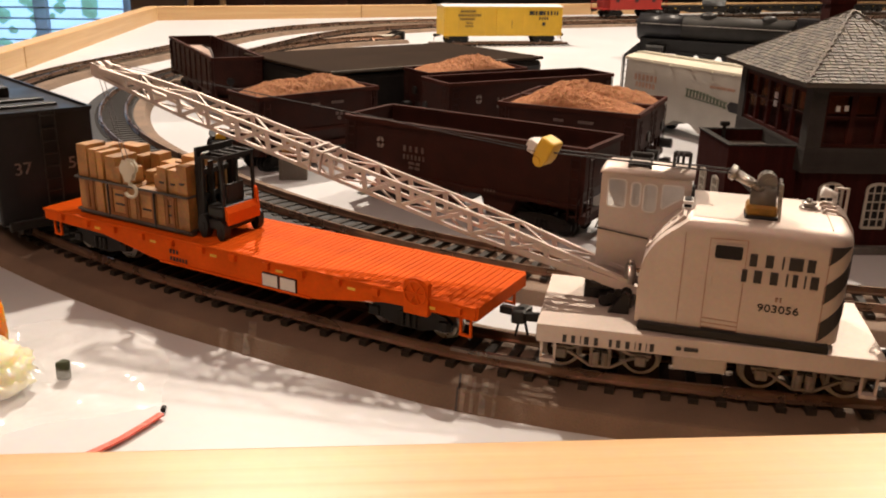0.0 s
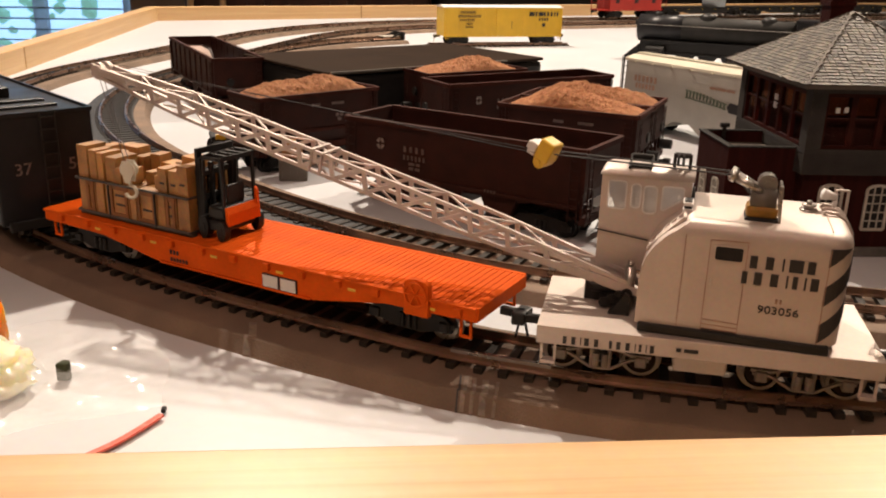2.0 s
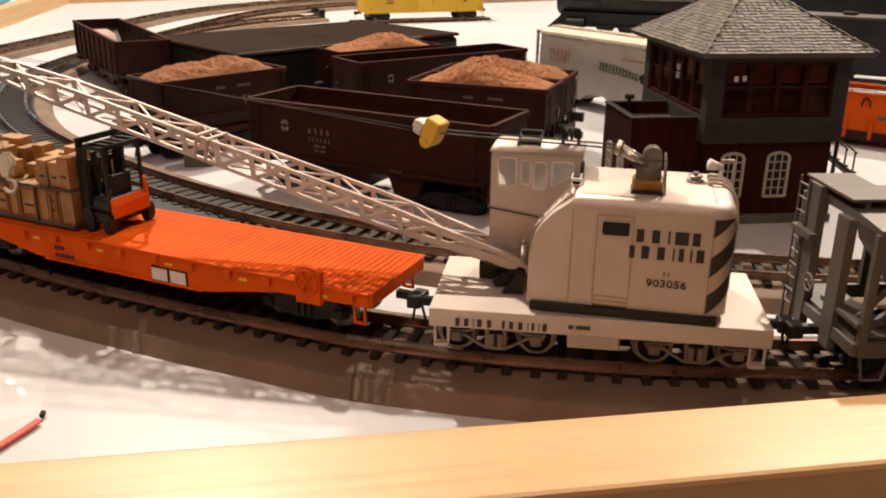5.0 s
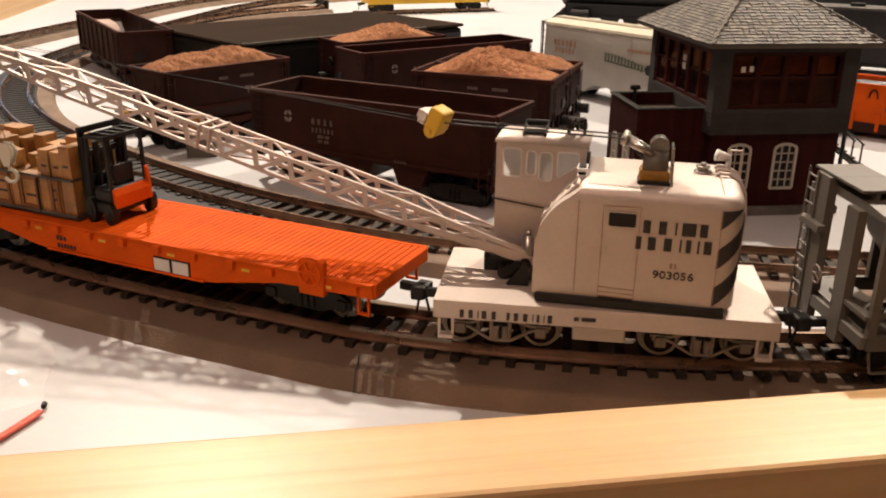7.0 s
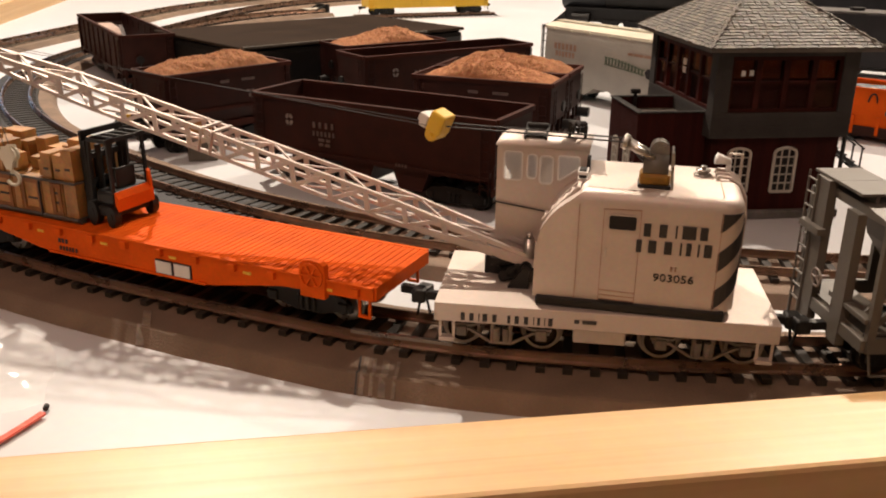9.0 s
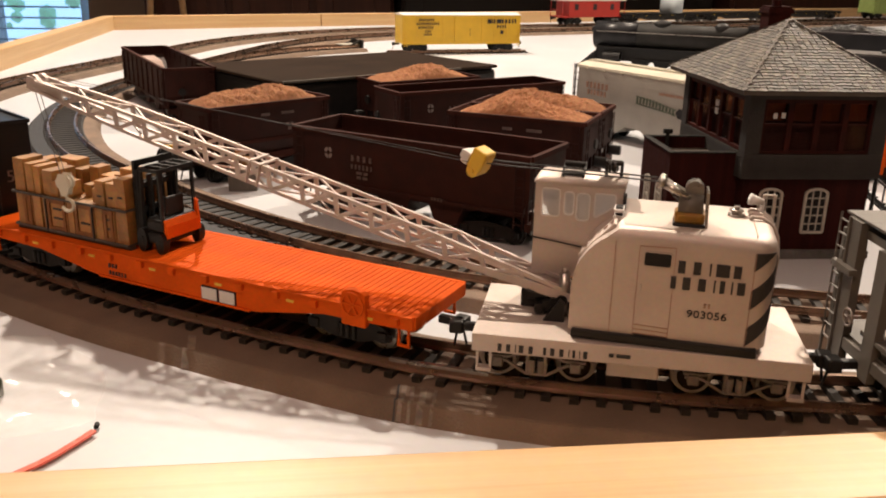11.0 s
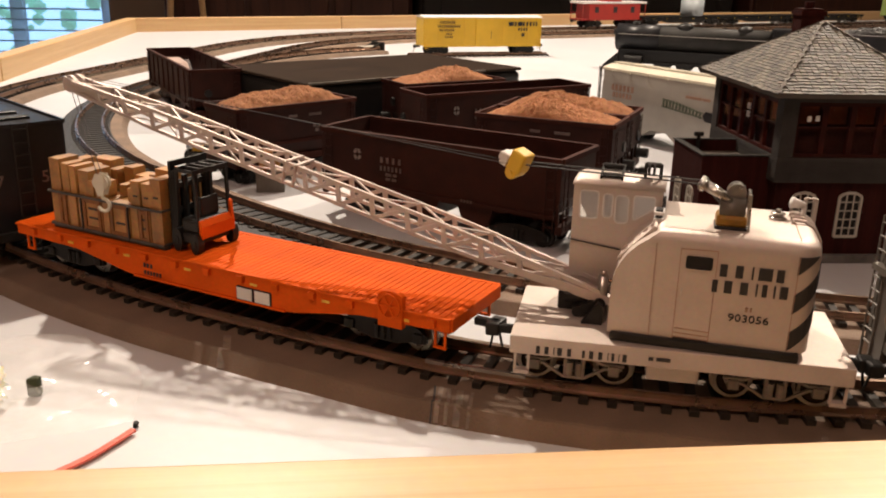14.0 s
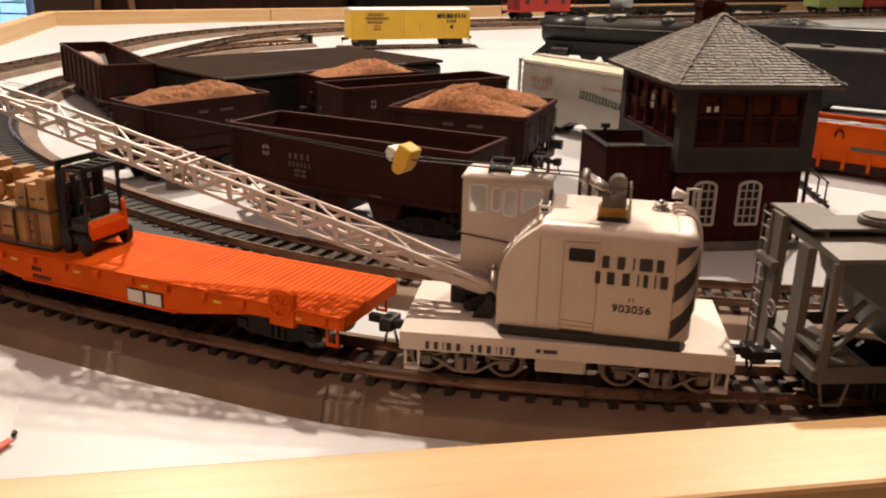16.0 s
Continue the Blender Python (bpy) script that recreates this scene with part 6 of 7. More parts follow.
        ring = [hub + Vector((0, 0.0024 * math.cos(radians(k)), 0.0024 * math.sin(radians(k)))) for k in range(0, 360, 24)]
        for p0, p1 in zip(ring, ring[1:] + ring[:1]):
            rod(bm, p0, p1, 0.00032, 6)
        for k in range(0, 15, 3):
            rod(bm, hub, ring[k], 0.00024, 5)
        rod(bm, hub, hub - Vector((s * 0.0035, 0, 0)), 0.0006, 8)
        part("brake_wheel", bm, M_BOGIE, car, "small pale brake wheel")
        bm = bmesh.new()
        box(bm, (min(end, end - s * 0.012), -w + 0.002, 0.0142), (max(end, end - s * 0.012), w - 0.002, 0.0150))
        part("end_platform", bm, material, car)
        bm = bmesh.new()
        for y in (-s * (w - 0.0046), -s * (w + 0.0002)):
            bar(bm, (end + s * 0.0016, y, 0.0040), (end + s * 0.0016, y, 0.0110), 0.0007, 0.0007, (1, 0, 0))
        bar(bm, (end + s * 0.0016, -s * (w - 0.0046), 0.0040), (end + s * 0.0016, -s * (w + 0.0002), 0.0040), 0.0008, 0.0008)
        part("stirrup", bm, material, car)
        bm = bmesh.new()
        step_line = [(end - s * 0.001, 0.0110), (end - s * 0.0025, 0.0040), (end - s * 0.0075, 0.0040), (end - s * 0.009, 0.0110)]
        for (xa, za), (xb, zb) in zip(step_line, step_line[1:]):
            rod(bm, (xa, s * w, za), (xb, s * w, zb), 0.0004, 6)
        part("stirrup", bm, material, car)
        truck(car, s * (h - 0.020), M_BLACK)
        coupler(car, end, s)
    return car


covered_hopper(pose(0.1735, 0.0288, RAILTOP, 0, 0, 11.0), 0.142, 0.0476, M_GREYCAR, "weathered grey covered hopper wagon with ladders at its end")


# ---- signal tower ----
TOWER = pose(0.0925, 0.158, 0, 0, 0, 14.0)
TW, TD, Z1, Z2, Z3, ZE = 0.0605, 0.078, 0.0355, 0.0462, 0.0690, 0.0725
tower = thing("signal_tower", TOWER, "two-storey brick signal tower with grey band and slate roof", "building")


def arch_window(parent, m, w, h, cols=3, rows=5):
    """A white round-topped window with glazing bars, on a face that looks to -y."""
    win = new("window")
    win.parent, win.matrix_local = parent, m
    bm = bmesh.new()
    steps = [(-w / 2, 0), (-w / 2, h - w * 0.22)] + [(-w / 2 * math.cos(radians(a)), h - w * 0.22 + w * 0.24 * math.sin(radians(a))) for a in range(15, 180, 15)] + [(w / 2, h - w * 0.22), (w / 2, 0)]
    for a, b in zip(steps, steps[1:] + steps[:1]):
        bar(bm, (a[0], -0.0003, a[1]), (b[0], -0.0003, b[1]), 0.0011, 0.0008, (0, 1, 0))
    for i in range(1, cols):
        x = -w / 2 + w * i / cols
        bar(bm, (x, -0.0003, 0), (x, -0.0003, h), 0.0005, 0.0005, (0, 1, 0))
    for j in range(1, rows):
        bar(bm, (-w / 2, -0.0003, h * j / rows), (w / 2, -0.0003, h * j / rows), 0.0005, 0.0005, (0, 1, 0))
    part("window_frame", bm, M_WINWHITE, win, "white glazing bars")
    bm = bmesh.new()
    prism(bm, steps, 0.0001, 0.0004)
    part("pane", bm, M_BLACK, win)
    return win


IN = 0.0022
bm = bmesh.new()
box(bm, (IN, IN, 0.0), (TW - IN, TD - IN, Z1))
lower = part("lower_wall", bm, M_BRICKWALL, tower, "dark red brick lower storey")
bm = bmesh.new()
box(bm, (-0.001, -0.001, 0.0), (TW + 0.001, TD + 0.001, 0.0035), bevel=0.0004)
part("plinth", bm, M_STONE, tower, "grey stone plinth")
for x in (0.0150, 0.0354):
    arch_window(lower, Matrix.Translation((x, IN - 0.0001, 0.0115)), 0.0096, 0.0190)
bm = bmesh.new()
box(bm, (0.0004, 0.0004, Z1), (TW - 0.0004, TD - 0.0004, Z2 - 0.0002))
band = part("grey_band", bm, M_GREYWOOD, tower, "grey clapboard band")
for k in range(6):
    z = Z1 + k * 0.00178
    for m, w in ((Matrix(), TW), (Matrix.Translation((0, TD, 0)) @ Matrix.Rotation(radians(-90), 4, "Z"), TD)):
        bm = bmesh.new()
        prism(bm, [(-0.0002, z), (0.0004, z), (0.0004, z + 0.0017), (0.0001, z + 0.0017)], 0.0, w, "x", m)
        part("clapboard", bm, M_GREYWOOD, band)
# upper storey with open window bays on each side
post = 0.0064
for x, y in ((0, 0), (TW - post, 0), (0, TD - post), (TW - post, TD - post)):
    bm = bmesh.new()
    box(bm, (x, y, Z2), (x + post, y + post, ZE))
    part("corner_post", bm, M_GREYWOOD, tower, "grey corner boards")
for lo, hi in (((post, 0.0002), (TW - post, 0.003)), ((post, TD - 0.003), (TW - post, TD - 0.0002)), ((0.0002, post), (0.003, TD - post)), ((TW - 0.003, post), (TW - 0.0002, TD - post))):
    bm = bmesh.new()
    box(bm, (*lo, Z3), (*hi, ZE))
    part("head_board", bm, M_GREYWOOD, tower)


def bay(m, w, panes):
    """Brown timber casements in a row on one side of the upper storey."""
    b = new("window")
    b.parent, b.matrix_local = tower, m
    h = Z3 - Z2
    bm = bmesh.new()
    box(bm, (0, 0.0008, 0), (w, 0.0026, 0.0014))
    box(bm, (0, 0.0008, h - 0.0016), (w, 0.0026, h))
    for i in range(panes + 1):
        x = w * i / panes
        box(bm, (max(0, x - 0.0012), 0.0008, 0.0014), (min(w, x + 0.0012), 0.0026, h - 0.0016))
    box(bm, (0, 0.0012, h * 0.52), (w, 0.0024, h * 0.52 + 0.0008))
    part("window_frame", bm, M_BROWNWOOD, b, "brown timber casement")
    for i in range(panes):
        bm = bmesh.new()
        box(bm, (w * i / panes + 0.0012, 0.0016, 0.0014), (w * (i + 1) / panes - 0.0012, 0.0019, h - 0.0016))
        g = part("pane", bm, M_CLEAR, b)
        g.visible_shadow = False
        bm = bmesh.new()
        box(bm, (w * (i + 0.18) / panes, 0.0030, h * 0.60), (w * (i + 0.84) / panes, 0.0034, h - 0.0016))
        part("blind", bm, M_BLINDWOOD, b, "orange-brown blind behind the glass")


bay(Matrix.Translation((post, 0, Z2)), TW - 2 * post, 4)
bay(Matrix.Translation((0, TD - post, Z2)) @ Matrix.Rotation(radians(-90), 4, "Z"), TD - 2 * post, 5)
bay(Matrix.Translation((TW - post, TD, Z2)) @ Matrix.Rotation(radians(180), 4, "Z"), TW - 2 * post, 5)
bay(Matrix.Translation((TW, post, Z2)) @ Matrix.Rotation(radians(90), 4, "Z"), TD - 2 * post, 5)
bm = bmesh.new()
box(bm, (0.004, 0.004, Z2 - 0.001), (TW - 0.004, TD - 0.004, Z2 + 0.0003))
part("interior_floor", bm, M_BROWNWOOD, tower)
# backing sheets added close behind the glass to keep the windows dark
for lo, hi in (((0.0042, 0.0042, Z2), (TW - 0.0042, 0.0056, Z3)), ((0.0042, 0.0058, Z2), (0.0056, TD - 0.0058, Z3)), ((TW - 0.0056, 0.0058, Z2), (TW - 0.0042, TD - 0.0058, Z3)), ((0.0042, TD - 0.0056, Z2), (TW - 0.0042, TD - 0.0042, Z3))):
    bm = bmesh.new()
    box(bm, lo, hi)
    part("partition", bm, M_BACKING, tower, "dark brown backing added behind the window glass")
for x, z in ((0.011, 0.0610), (0.0145, 0.0612)):
    bm = bmesh.new()
    box(bm, (x, 0.0010, z), (x + 0.0016, 0.0014, z + 0.0022))
    part("notice", bm, M_ROOFWHITE, tower, "small white paper in the window")
for y, z in ((0.036, 0.0605), (0.036, 0.0570)):
    bm = bmesh.new()
    box(bm, (0.0010, y, z), (0.0014, y + 0.003, z + 0.0026))
    part("notice", bm, M_ROOFWHITE, tower, "small white paper in the window")

# hipped slate roof
OV, ZA = 0.0062, 0.0985
RC = [(-OV, -OV), (TW + OV, -OV), (TW + OV, TD + OV), (-OV, TD + OV)]
A3 = Vector((TW / 2, TD / 2, ZA))
bm = bmesh.new()
cs = [bm.verts.new((x, y, ZE + 0.0006)) for x, y in RC]
lo = [bm.verts.new((x, y, ZE - 0.0010)) for x, y in RC]
top = bm.verts.new(A3)
for i in range(4):
    bm.faces.new((cs[i], cs[(i + 1) % 4], top))
    bm.faces.new((lo[i], lo[(i + 1) % 4], cs[(i + 1) % 4], cs[i]))
bm.faces.new(lo[::-1])
roof = part("roof", bm, M_ROOFDARK, tower, "hipped roof of grey slates")
SH = []
for i in range(4):
    a, b = Vector((*RC[i], ZE + 0.0006)), Vector((*RC[(i + 1) % 4], ZE + 0.0006))
    along = (b - a).normalized()
    mid = (a + b) / 2
    up = (A3 - mid)
    rise = up.length
    up = up / rise
    nrm = along.cross(up).normalized()
    rows_n = 25
    for r in range(rows_n):
        f = r / rows_n
        half = (b - a).length / 2 * (1 - f) - 0.0005
        n = max(1, int(2 * half / 0.0026))
        for k in range(n + 1):
            x = -half + 2 * half * (k + (0.5 if r % 2 else 0.0)) / n
            if abs(x) <= half:
                SH.append((mid + along * x + up * (rise * f + 0.0008) + nrm * 0.0003, along, up, nrm))
rnd = random.Random(3)
verts, faces = [], []
CORNERS = [(x, y, z) for x in (-1, 1) for y in (-1, 1) for z in (-1, 1)]
for p, along, up, nrm in SH:
    m = Matrix((along, up, nrm)).transposed().to_4x4()
    m.translation = p
    m = m @ pose(rnd.uniform(-0.0001, 0.0001), rnd.uniform(-0.0001, 0.0001), rnd.uniform(0, 0.00012), -8 + rnd.uniform(-2, 2), rnd.uniform(-1.5, 1.5), rnd.uniform(-0.8, 0.8))
    w, k = 0.00128 * rnd.uniform(0.94, 1.0), len(verts)
    drop = rnd.choice((0.0003, 0.0005)) if rnd.random() < 0.12 else 0.0
    verts += [m @ Vector((x * w, y * 0.00125 - drop, z * 0.00016)) for x, y, z in CORNERS]
    faces += [[k + i for i in q] for q in ((0, 1, 3, 2), (4, 6, 7, 5), (0, 4, 5, 1), (2, 3, 7, 6), (1, 5, 7, 3), (0, 2, 6, 4))]
slate_mesh = bpy.data.meshes.new("slate")
slate_mesh.from_pydata(verts, [], faces)
slate_mesh.materials.append(M_SHINGLE)
slate = new("slate", slate_mesh)
slate.parent = roof
tagged(slate, kind="stuff")
for x, y in RC:
    bm = bmesh.new()
    bar(bm, Vector((x, y, ZE + 0.0010)), A3 + Vector((0, 0, 0.0006)), 0.0009, 0.0007)
    part("hip_cap", bm, M_SHINGLE, roof)
bm = bmesh.new()
box(bm, (TW * 0.47, TD * 0.72, 0.080), (TW * 0.47 + 0.0105, TD * 0.72 + 0.009, 0.1035))
box(bm, (TW * 0.47 - 0.0008, TD * 0.72 - 0.0008, 0.1005), (TW * 0.47 + 0.0113, TD * 0.72 + 0.0098, 0.1025))
rod(bm, (TW * 0.47 + 0.005, TD * 0.72 + 0.0045, 0.1030), (TW * 0.47 + 0.005, TD * 0.72 + 0.0045, 0.1065), 0.0022, 12)
part("chimney", bm, M_BRICKWALL, roof, "dark red brick chimney")
bm = bmesh.new()
rod(bm, (TW + 0.001, 0.003, 0.001), (TW + 0.001, 0.003, ZE), 0.0009, 8)
part("downpipe", bm, M_BLACK, tower)
# outside stair at the back corner
for y in (0.062, 0.070):
    bm = bmesh.new()
    bar(bm, (TW + 0.051, y, 0.001), (TW + 0.001, y, Z1 + 0.002), 0.0009, 0.0018)
    part("stair_string", bm, M_BLACK, tower)
    bm = bmesh.new()
    bar(bm, (TW + 0.049, y, 0.014), (TW + 0.001, y, Z1 + 0.014), 0.0007, 0.0008)
    for f in (0.02, 0.35, 0.68):
        x = TW + 0.049 - 0.048 * f
        bar(bm, (x, y, 0.002 + f * Z1), (x, y, 0.014 + f * Z1), 0.0007, 0.0007, (1, 0, 0))
    part("handrail", bm, M_BLACK, tower, "thin black handrail")
for k in range(10):
    t = (k + 0.5) / 10
    bm = bmesh.new()
    box(bm, (TW + 0.051 - 0.050 * t - 0.0022, 0.0625, 0.002 + t * Z1 - 0.0004), (TW + 0.051 - 0.050 * t + 0.0022, 0.0695, 0.002 + t * Z1 + 0.0004))
    part("stair_tread", bm, M_BLACK, tower)

# flat-roofed annex with parapet
annex = thing("tower_annex", TOWER, "low brick annex with a parapet beside the signal tower", "building")
AX0, AX1, AY0, AY1, AZ = -0.0285, 0.0018, 0.0080, 0.0460, 0.0448
bm = bmesh.new()
t = 0.0022
box(bm, (AX0, AY0 + t, 0), (AX0 + t, AY1 - t, AZ))
awall = part("wall", bm, M_BRICKWALL, annex, "dark red brick wall")
for lo, hi in (((AX0, AY0, 0), (AX1, AY0 + t, AZ)), ((AX0, AY1 - t, 0), (AX1, AY1, AZ))):
    bm = bmesh.new()
    box(bm, lo, hi)
    part("wall", bm, M_BRICKWALL, annex, "dark red brick wall")
bm = bmesh.new()
for lo, hi in (((AX0 - 0.0006, AY0 - 0.0006, AZ), (AX1, AY0 + t + 0.0004, AZ + 0.0006)), ((AX0 - 0.0006, AY1 - t, AZ), (AX1, AY1 + 0.0006, AZ + 0.0006)), ((AX0 - 0.0006, AY0 + t + 0.0004, AZ), (AX0 + t + 0.0004, AY1 - t, AZ + 0.0006))):
    box(bm, lo, hi, bevel=0.0002)
part("coping", bm, M_COPING, annex, "weathered grey stone coping")
bm = bmesh.new()
box(bm, (AX0 + t, AY0 + t, AZ - 0.006), (AX1, AY1 - t, AZ - 0.005))
part("roof", bm, M_ROOFDARK, annex, "dark flat roof")
bm = bmesh.new()
rod(bm, (AX0 + 0.009, AY1 - 0.006, AZ - 0.005), (AX0 + 0.009, AY1 - 0.006, AZ + 0.0035), 0.0009, 8)
rod(bm, (AX0 + 0.007, AY1 - 0.006, AZ + 0.0035), (AX0 + 0.011, AY1 - 0.006, AZ + 0.0035), 0.0011, 8)
part("vent_pipe", bm, M_BLACK, annex)
for y in (0.018, 0.034):
    arch_window(awall, Matrix.Translation((AX0 - 0.0001, y, 0.0165)) @ Matrix.Rotation(radians(-90), 4, "Z"), 0.0062, 0.0125, 2, 3)
bm = bmesh.new()
box(bm, (AX0 - 0.0006, 0.0120, 0.003), (AX0, 0.0185, 0.0155), bevel=0.0002)
part("door", bm, M_WINWHITE, annex, "pale door")
bm = bmesh.new()
prism(bm, [(AX0 - 0.012, AY0 - 0.002), (AX0 - 0.004, AY0 - 0.009), (AX1, AY0 - 0.010), (AX1, AY1), (AX0 - 0.005, AY1), (AX0 - 0.011, AY0 + 0.014)], 0.0, 0.0024, "z")
for v in bm.verts:
    v.co.x += noise.noise(v.co * 300) * 0.001
part("stone_base", bm, M_STONE, annex, "rough grey stone base")

# ---- dark box behind the wagons ----
dbox = thing("storage_box", pose(-0.1585, 0.4575, 0, 0, 0, 50.0), "flat dark storage box with a rounded end", "box")
bm = bmesh.new()
box(bm, (-0.100, -0.062, 0.0), (0.100, 0.062, 0.0395), bevel=0.004)
part("body", bm, M_BLACK, dbox)
bm = bmesh.new()
box(bm, (-0.1005, -0.0625, 0.0396), (0.1005, 0.0625, 0.0420), bevel=0.0011)
part("lid", bm, M_DARKBOX, dbox, "dark grey-brown lid")
bm = bmesh.new()
bar(bm, (-0.098, -0.0630, 0.0414), (0.060, -0.0630, 0.0414), 0.0016, 0.0014)
part("lid_edge", bm, M_GREYCAR, dbox, "worn brown front edge")


# ---- more rolling stock ----
def boxcar(m, length, height, body, roofm, label, ribs=10):
    car = thing("boxcar", m, label, "boxcar")
    h, w = length / 2, 0.0165
    bm = bmesh.new()
    box(bm, (-h, -w, 0.0105), (h, w, height), bevel=0.0004)
    part("body", bm, body, car)
    bm = bmesh.new()
    prism(bm, [(-w - 0.0008, height - 0.0002), (-w - 0.0008, height + 0.0008), (0, height + 0.0030), (w + 0.0008, height + 0.0008), (w + 0.0008, height - 0.0002)], -h - 0.0006, h + 0.0006, "x")
    part("roof", bm, roofm, car, "pale roof")
    for s in (-1, 1):
        for i in range(ribs):
            x = -h + 0.002 + (length - 0.004) * i / (ribs - 1)
            bm = bmesh.new()
            box(bm, (x - 0.0004, s * w - 0.0005, 0.0115), (x + 0.0004, s * w + 0.0005, height - 0.0008))
            part("rib", bm, body, car)
        bm = bmesh.new()
        box(bm, (-0.012, s * (w + 0.0005) - 0.0007, 0.012), (0.012, s * (w + 0.0005) + 0.0007, height - 0.0015), bevel=0.0002)
        door = part("door", bm, body, car)
        bm = bmesh.new()
        rod(bm, (0.0105, s * (w + 0.0016), 0.020), (0.0105, s * (w + 0.0016), 0.030), 0.0003, 6)
        part("handle", bm, M_INK, door)
        bm = bmesh.new()
        bar(bm, (-h, s * (w - 0.0005), 0.0108), (h, s * (w - 0.0005), 0.0108), 0.0014, 0.0028)
        part("sill", bm, body, car)
        truck(car, s * (h - 0.0225), M_BLACK)
        coupler(car, s * h, s)
        for y in (-w - 0.0010, w + 0.0010):
            bm = bmesh.new()
            grab_ladder(bm, s * (h - 0.004), y, 0.006, 0.024, 5)
            part("ladder", bm, body, car)
    return car


yellow = boxcar(pose(-0.1545, 1.0060, 0.0040, 0, 0, 29.5), 0.172, 0.0475, M_YELLOW, M_ROOFWHITE, "bright yellow boxcar with dark lettering on the white table")
bars("lettering", (1.1, 0.3, 0.7, 1.2, 0.8, 0.8, 0.8, 0.6, 0.6), 0.0056, M_INK, yellow, front(0.058, -0.0172, 0.0395), 0.12, "dark railway name as blocks")
bars("lettering", (0.8, 0.8, 0.8, 0.8), 0.0040, M_INK, yellow, front(0.058, -0.0172, 0.0325), 0.15)
bars("lettering", (1.0,), 0.0046, M_INK, yellow, front(0.058, -0.0172, 0.0250), 0.15)
bars("lettering", (0.7,) * 8, 0.0032, M_INK, yellow, front(-0.052, -0.0172, 0.0415), 0.15, "dark slogan lines as bars")
bars("lettering", (0.7,) * 12, 0.0032, M_INK, yellow, front(-0.050, -0.0172, 0.0365), 0.15)
bars("lettering", (0.7,) * 8, 0.0032, M_INK, yellow, front(-0.053, -0.0172, 0.0315), 0.15)
bars("lettering", (0.7,) * 4, 0.0026, M_INK, yellow, front(-0.050, -0.0172, 0.0265), 0.2)
bars("lettering", (0.7,) * 5, 0.0026, M_INK, yellow, front(-0.050, -0.0172, 0.0225), 0.2)
siding = thing("railway_track", pose(-0.1545, 1.0060, 0, 0, 0, 29.5), "short length of loose track under the yellow boxcar", "track", "model railway tracks")
for s in (-1, 1):
    bm = bmesh.new()
    bar(bm, (-0.10, s * 0.0086, 0.0028), (0.10, s * 0.0086, 0.0028), 0.001, 0.0024)
    part("rail", bm, M_RAIL, siding)
for i in range(28):
    bm = bmesh.new()
    box(bm, (-0.0995 + i * 0.0073, -0.0148, 0), (-0.0969 + i * 0.0073, 0.0148, 0.0016))
    part("sleeper", bm, M_TIE, siding)

# cylindrical pale covered hopper beside the tower
d = Vector((0.0752, -0.0815)).normalized()
pale = thing("covered_hopper", pose(0.0152 + d.x * 0.085 - d.y * 0.0165, 0.4475 + d.y * 0.085 + d.x * 0.0165, 0, 0, 0, math.degrees(math.atan2(d.y, d.x))), "pale grey round-sided covered hopper with a cream roof", "covered wagon")
bm = bmesh.new()
side = [(0.0165 * (1 - 0.10 * abs(k / 5) ** 2.2), 0.0300 + 0.0185 * k / 5) for k in range(-5, 6)]
ring = [(-y, z) for y, z in side] + [(y, z) for y, z in side[::-1]]
prism(bm, ring, -0.080, 0.080, "x")
part("body", bm, M_PALE, pale)
bm = bmesh.new()
prism(bm, [(-0.0152, 0.0483), (-0.0148, 0.0500), (-0.006, 0.0522), (0.006, 0.0522), (0.0148, 0.0500), (0.0152, 0.0483)], -0.0835, 0.0835, "x")
part("roof", bm, M_CREAM, pale, "cream roof")
bm = bmesh.new()
for y in (-0.0030, 0.0, 0.0030):
    bar(bm, (-0.083, y, 0.0530), (0.083, y, 0.0530), 0.0020, 0.0006)
part("running_board", bm, M_CREAM, pale)
for i in range(9):
    bm = bmesh.new()
    box(bm, (-0.074 + i * 0.0182, -0.0160, 0.0478), (-0.0715 + i * 0.0182, -0.0146, 0.0488))
    part("hatch_clamp", bm, M_CREAM, pale)
for x in (-0.045, 0.0, 0.045):
    bm = bmesh.new()
    prism(bm, [(x - 0.021, 0.0150), (x + 0.021, 0.0150), (x + 0.006, 0.0060), (x - 0.006, 0.0060)], -0.0145, 0.0145)
    part("outlet_bay", bm, M_PALE, pale)
for s in (-1, 1):
    bm = bmesh.new()
    box(bm, (s * 0.0835 - 0.0012, -0.0165, 0.0105), (s * 0.0835 + 0.0012, 0.0165, 0.0140))
    for y in (-0.0155, 0.0155):
        bar(bm, (s * 0.0835, y, 0.0125), (s * 0.0835, y, 0.0500), 0.0010, 0.0010, (1, 0, 0))
    bar(bm, (s * 0.0835, -0.0155, 0.0500), (s * 0.0835, 0.0155, 0.0500), 0.0010, 0.0010)
    part("end_frame", bm, M_STONE, pale)
    bm = bmesh.new()
    grab_ladder(bm, s * 0.0848, -0.0135, 0.011, 0.051, 8, 0.005, along="y")
    part("ladder", bm, M_STONE, pale)
    truck(pale, s * 0.063, M_BLACK)
    coupler(pale, s * 0.0845, s)
bm = bmesh.new()
for i in range(12):
    x = -0.0185 + i * 0.0030
    z = 0.0335 - 0.0040 * (i / 11) ** 2 * 1.2
    box(bm, (x, -0.01700, z - 0.0032 + 0.0012 * i / 11), (x + 0.0013, -0.01640, z + 0.0018))
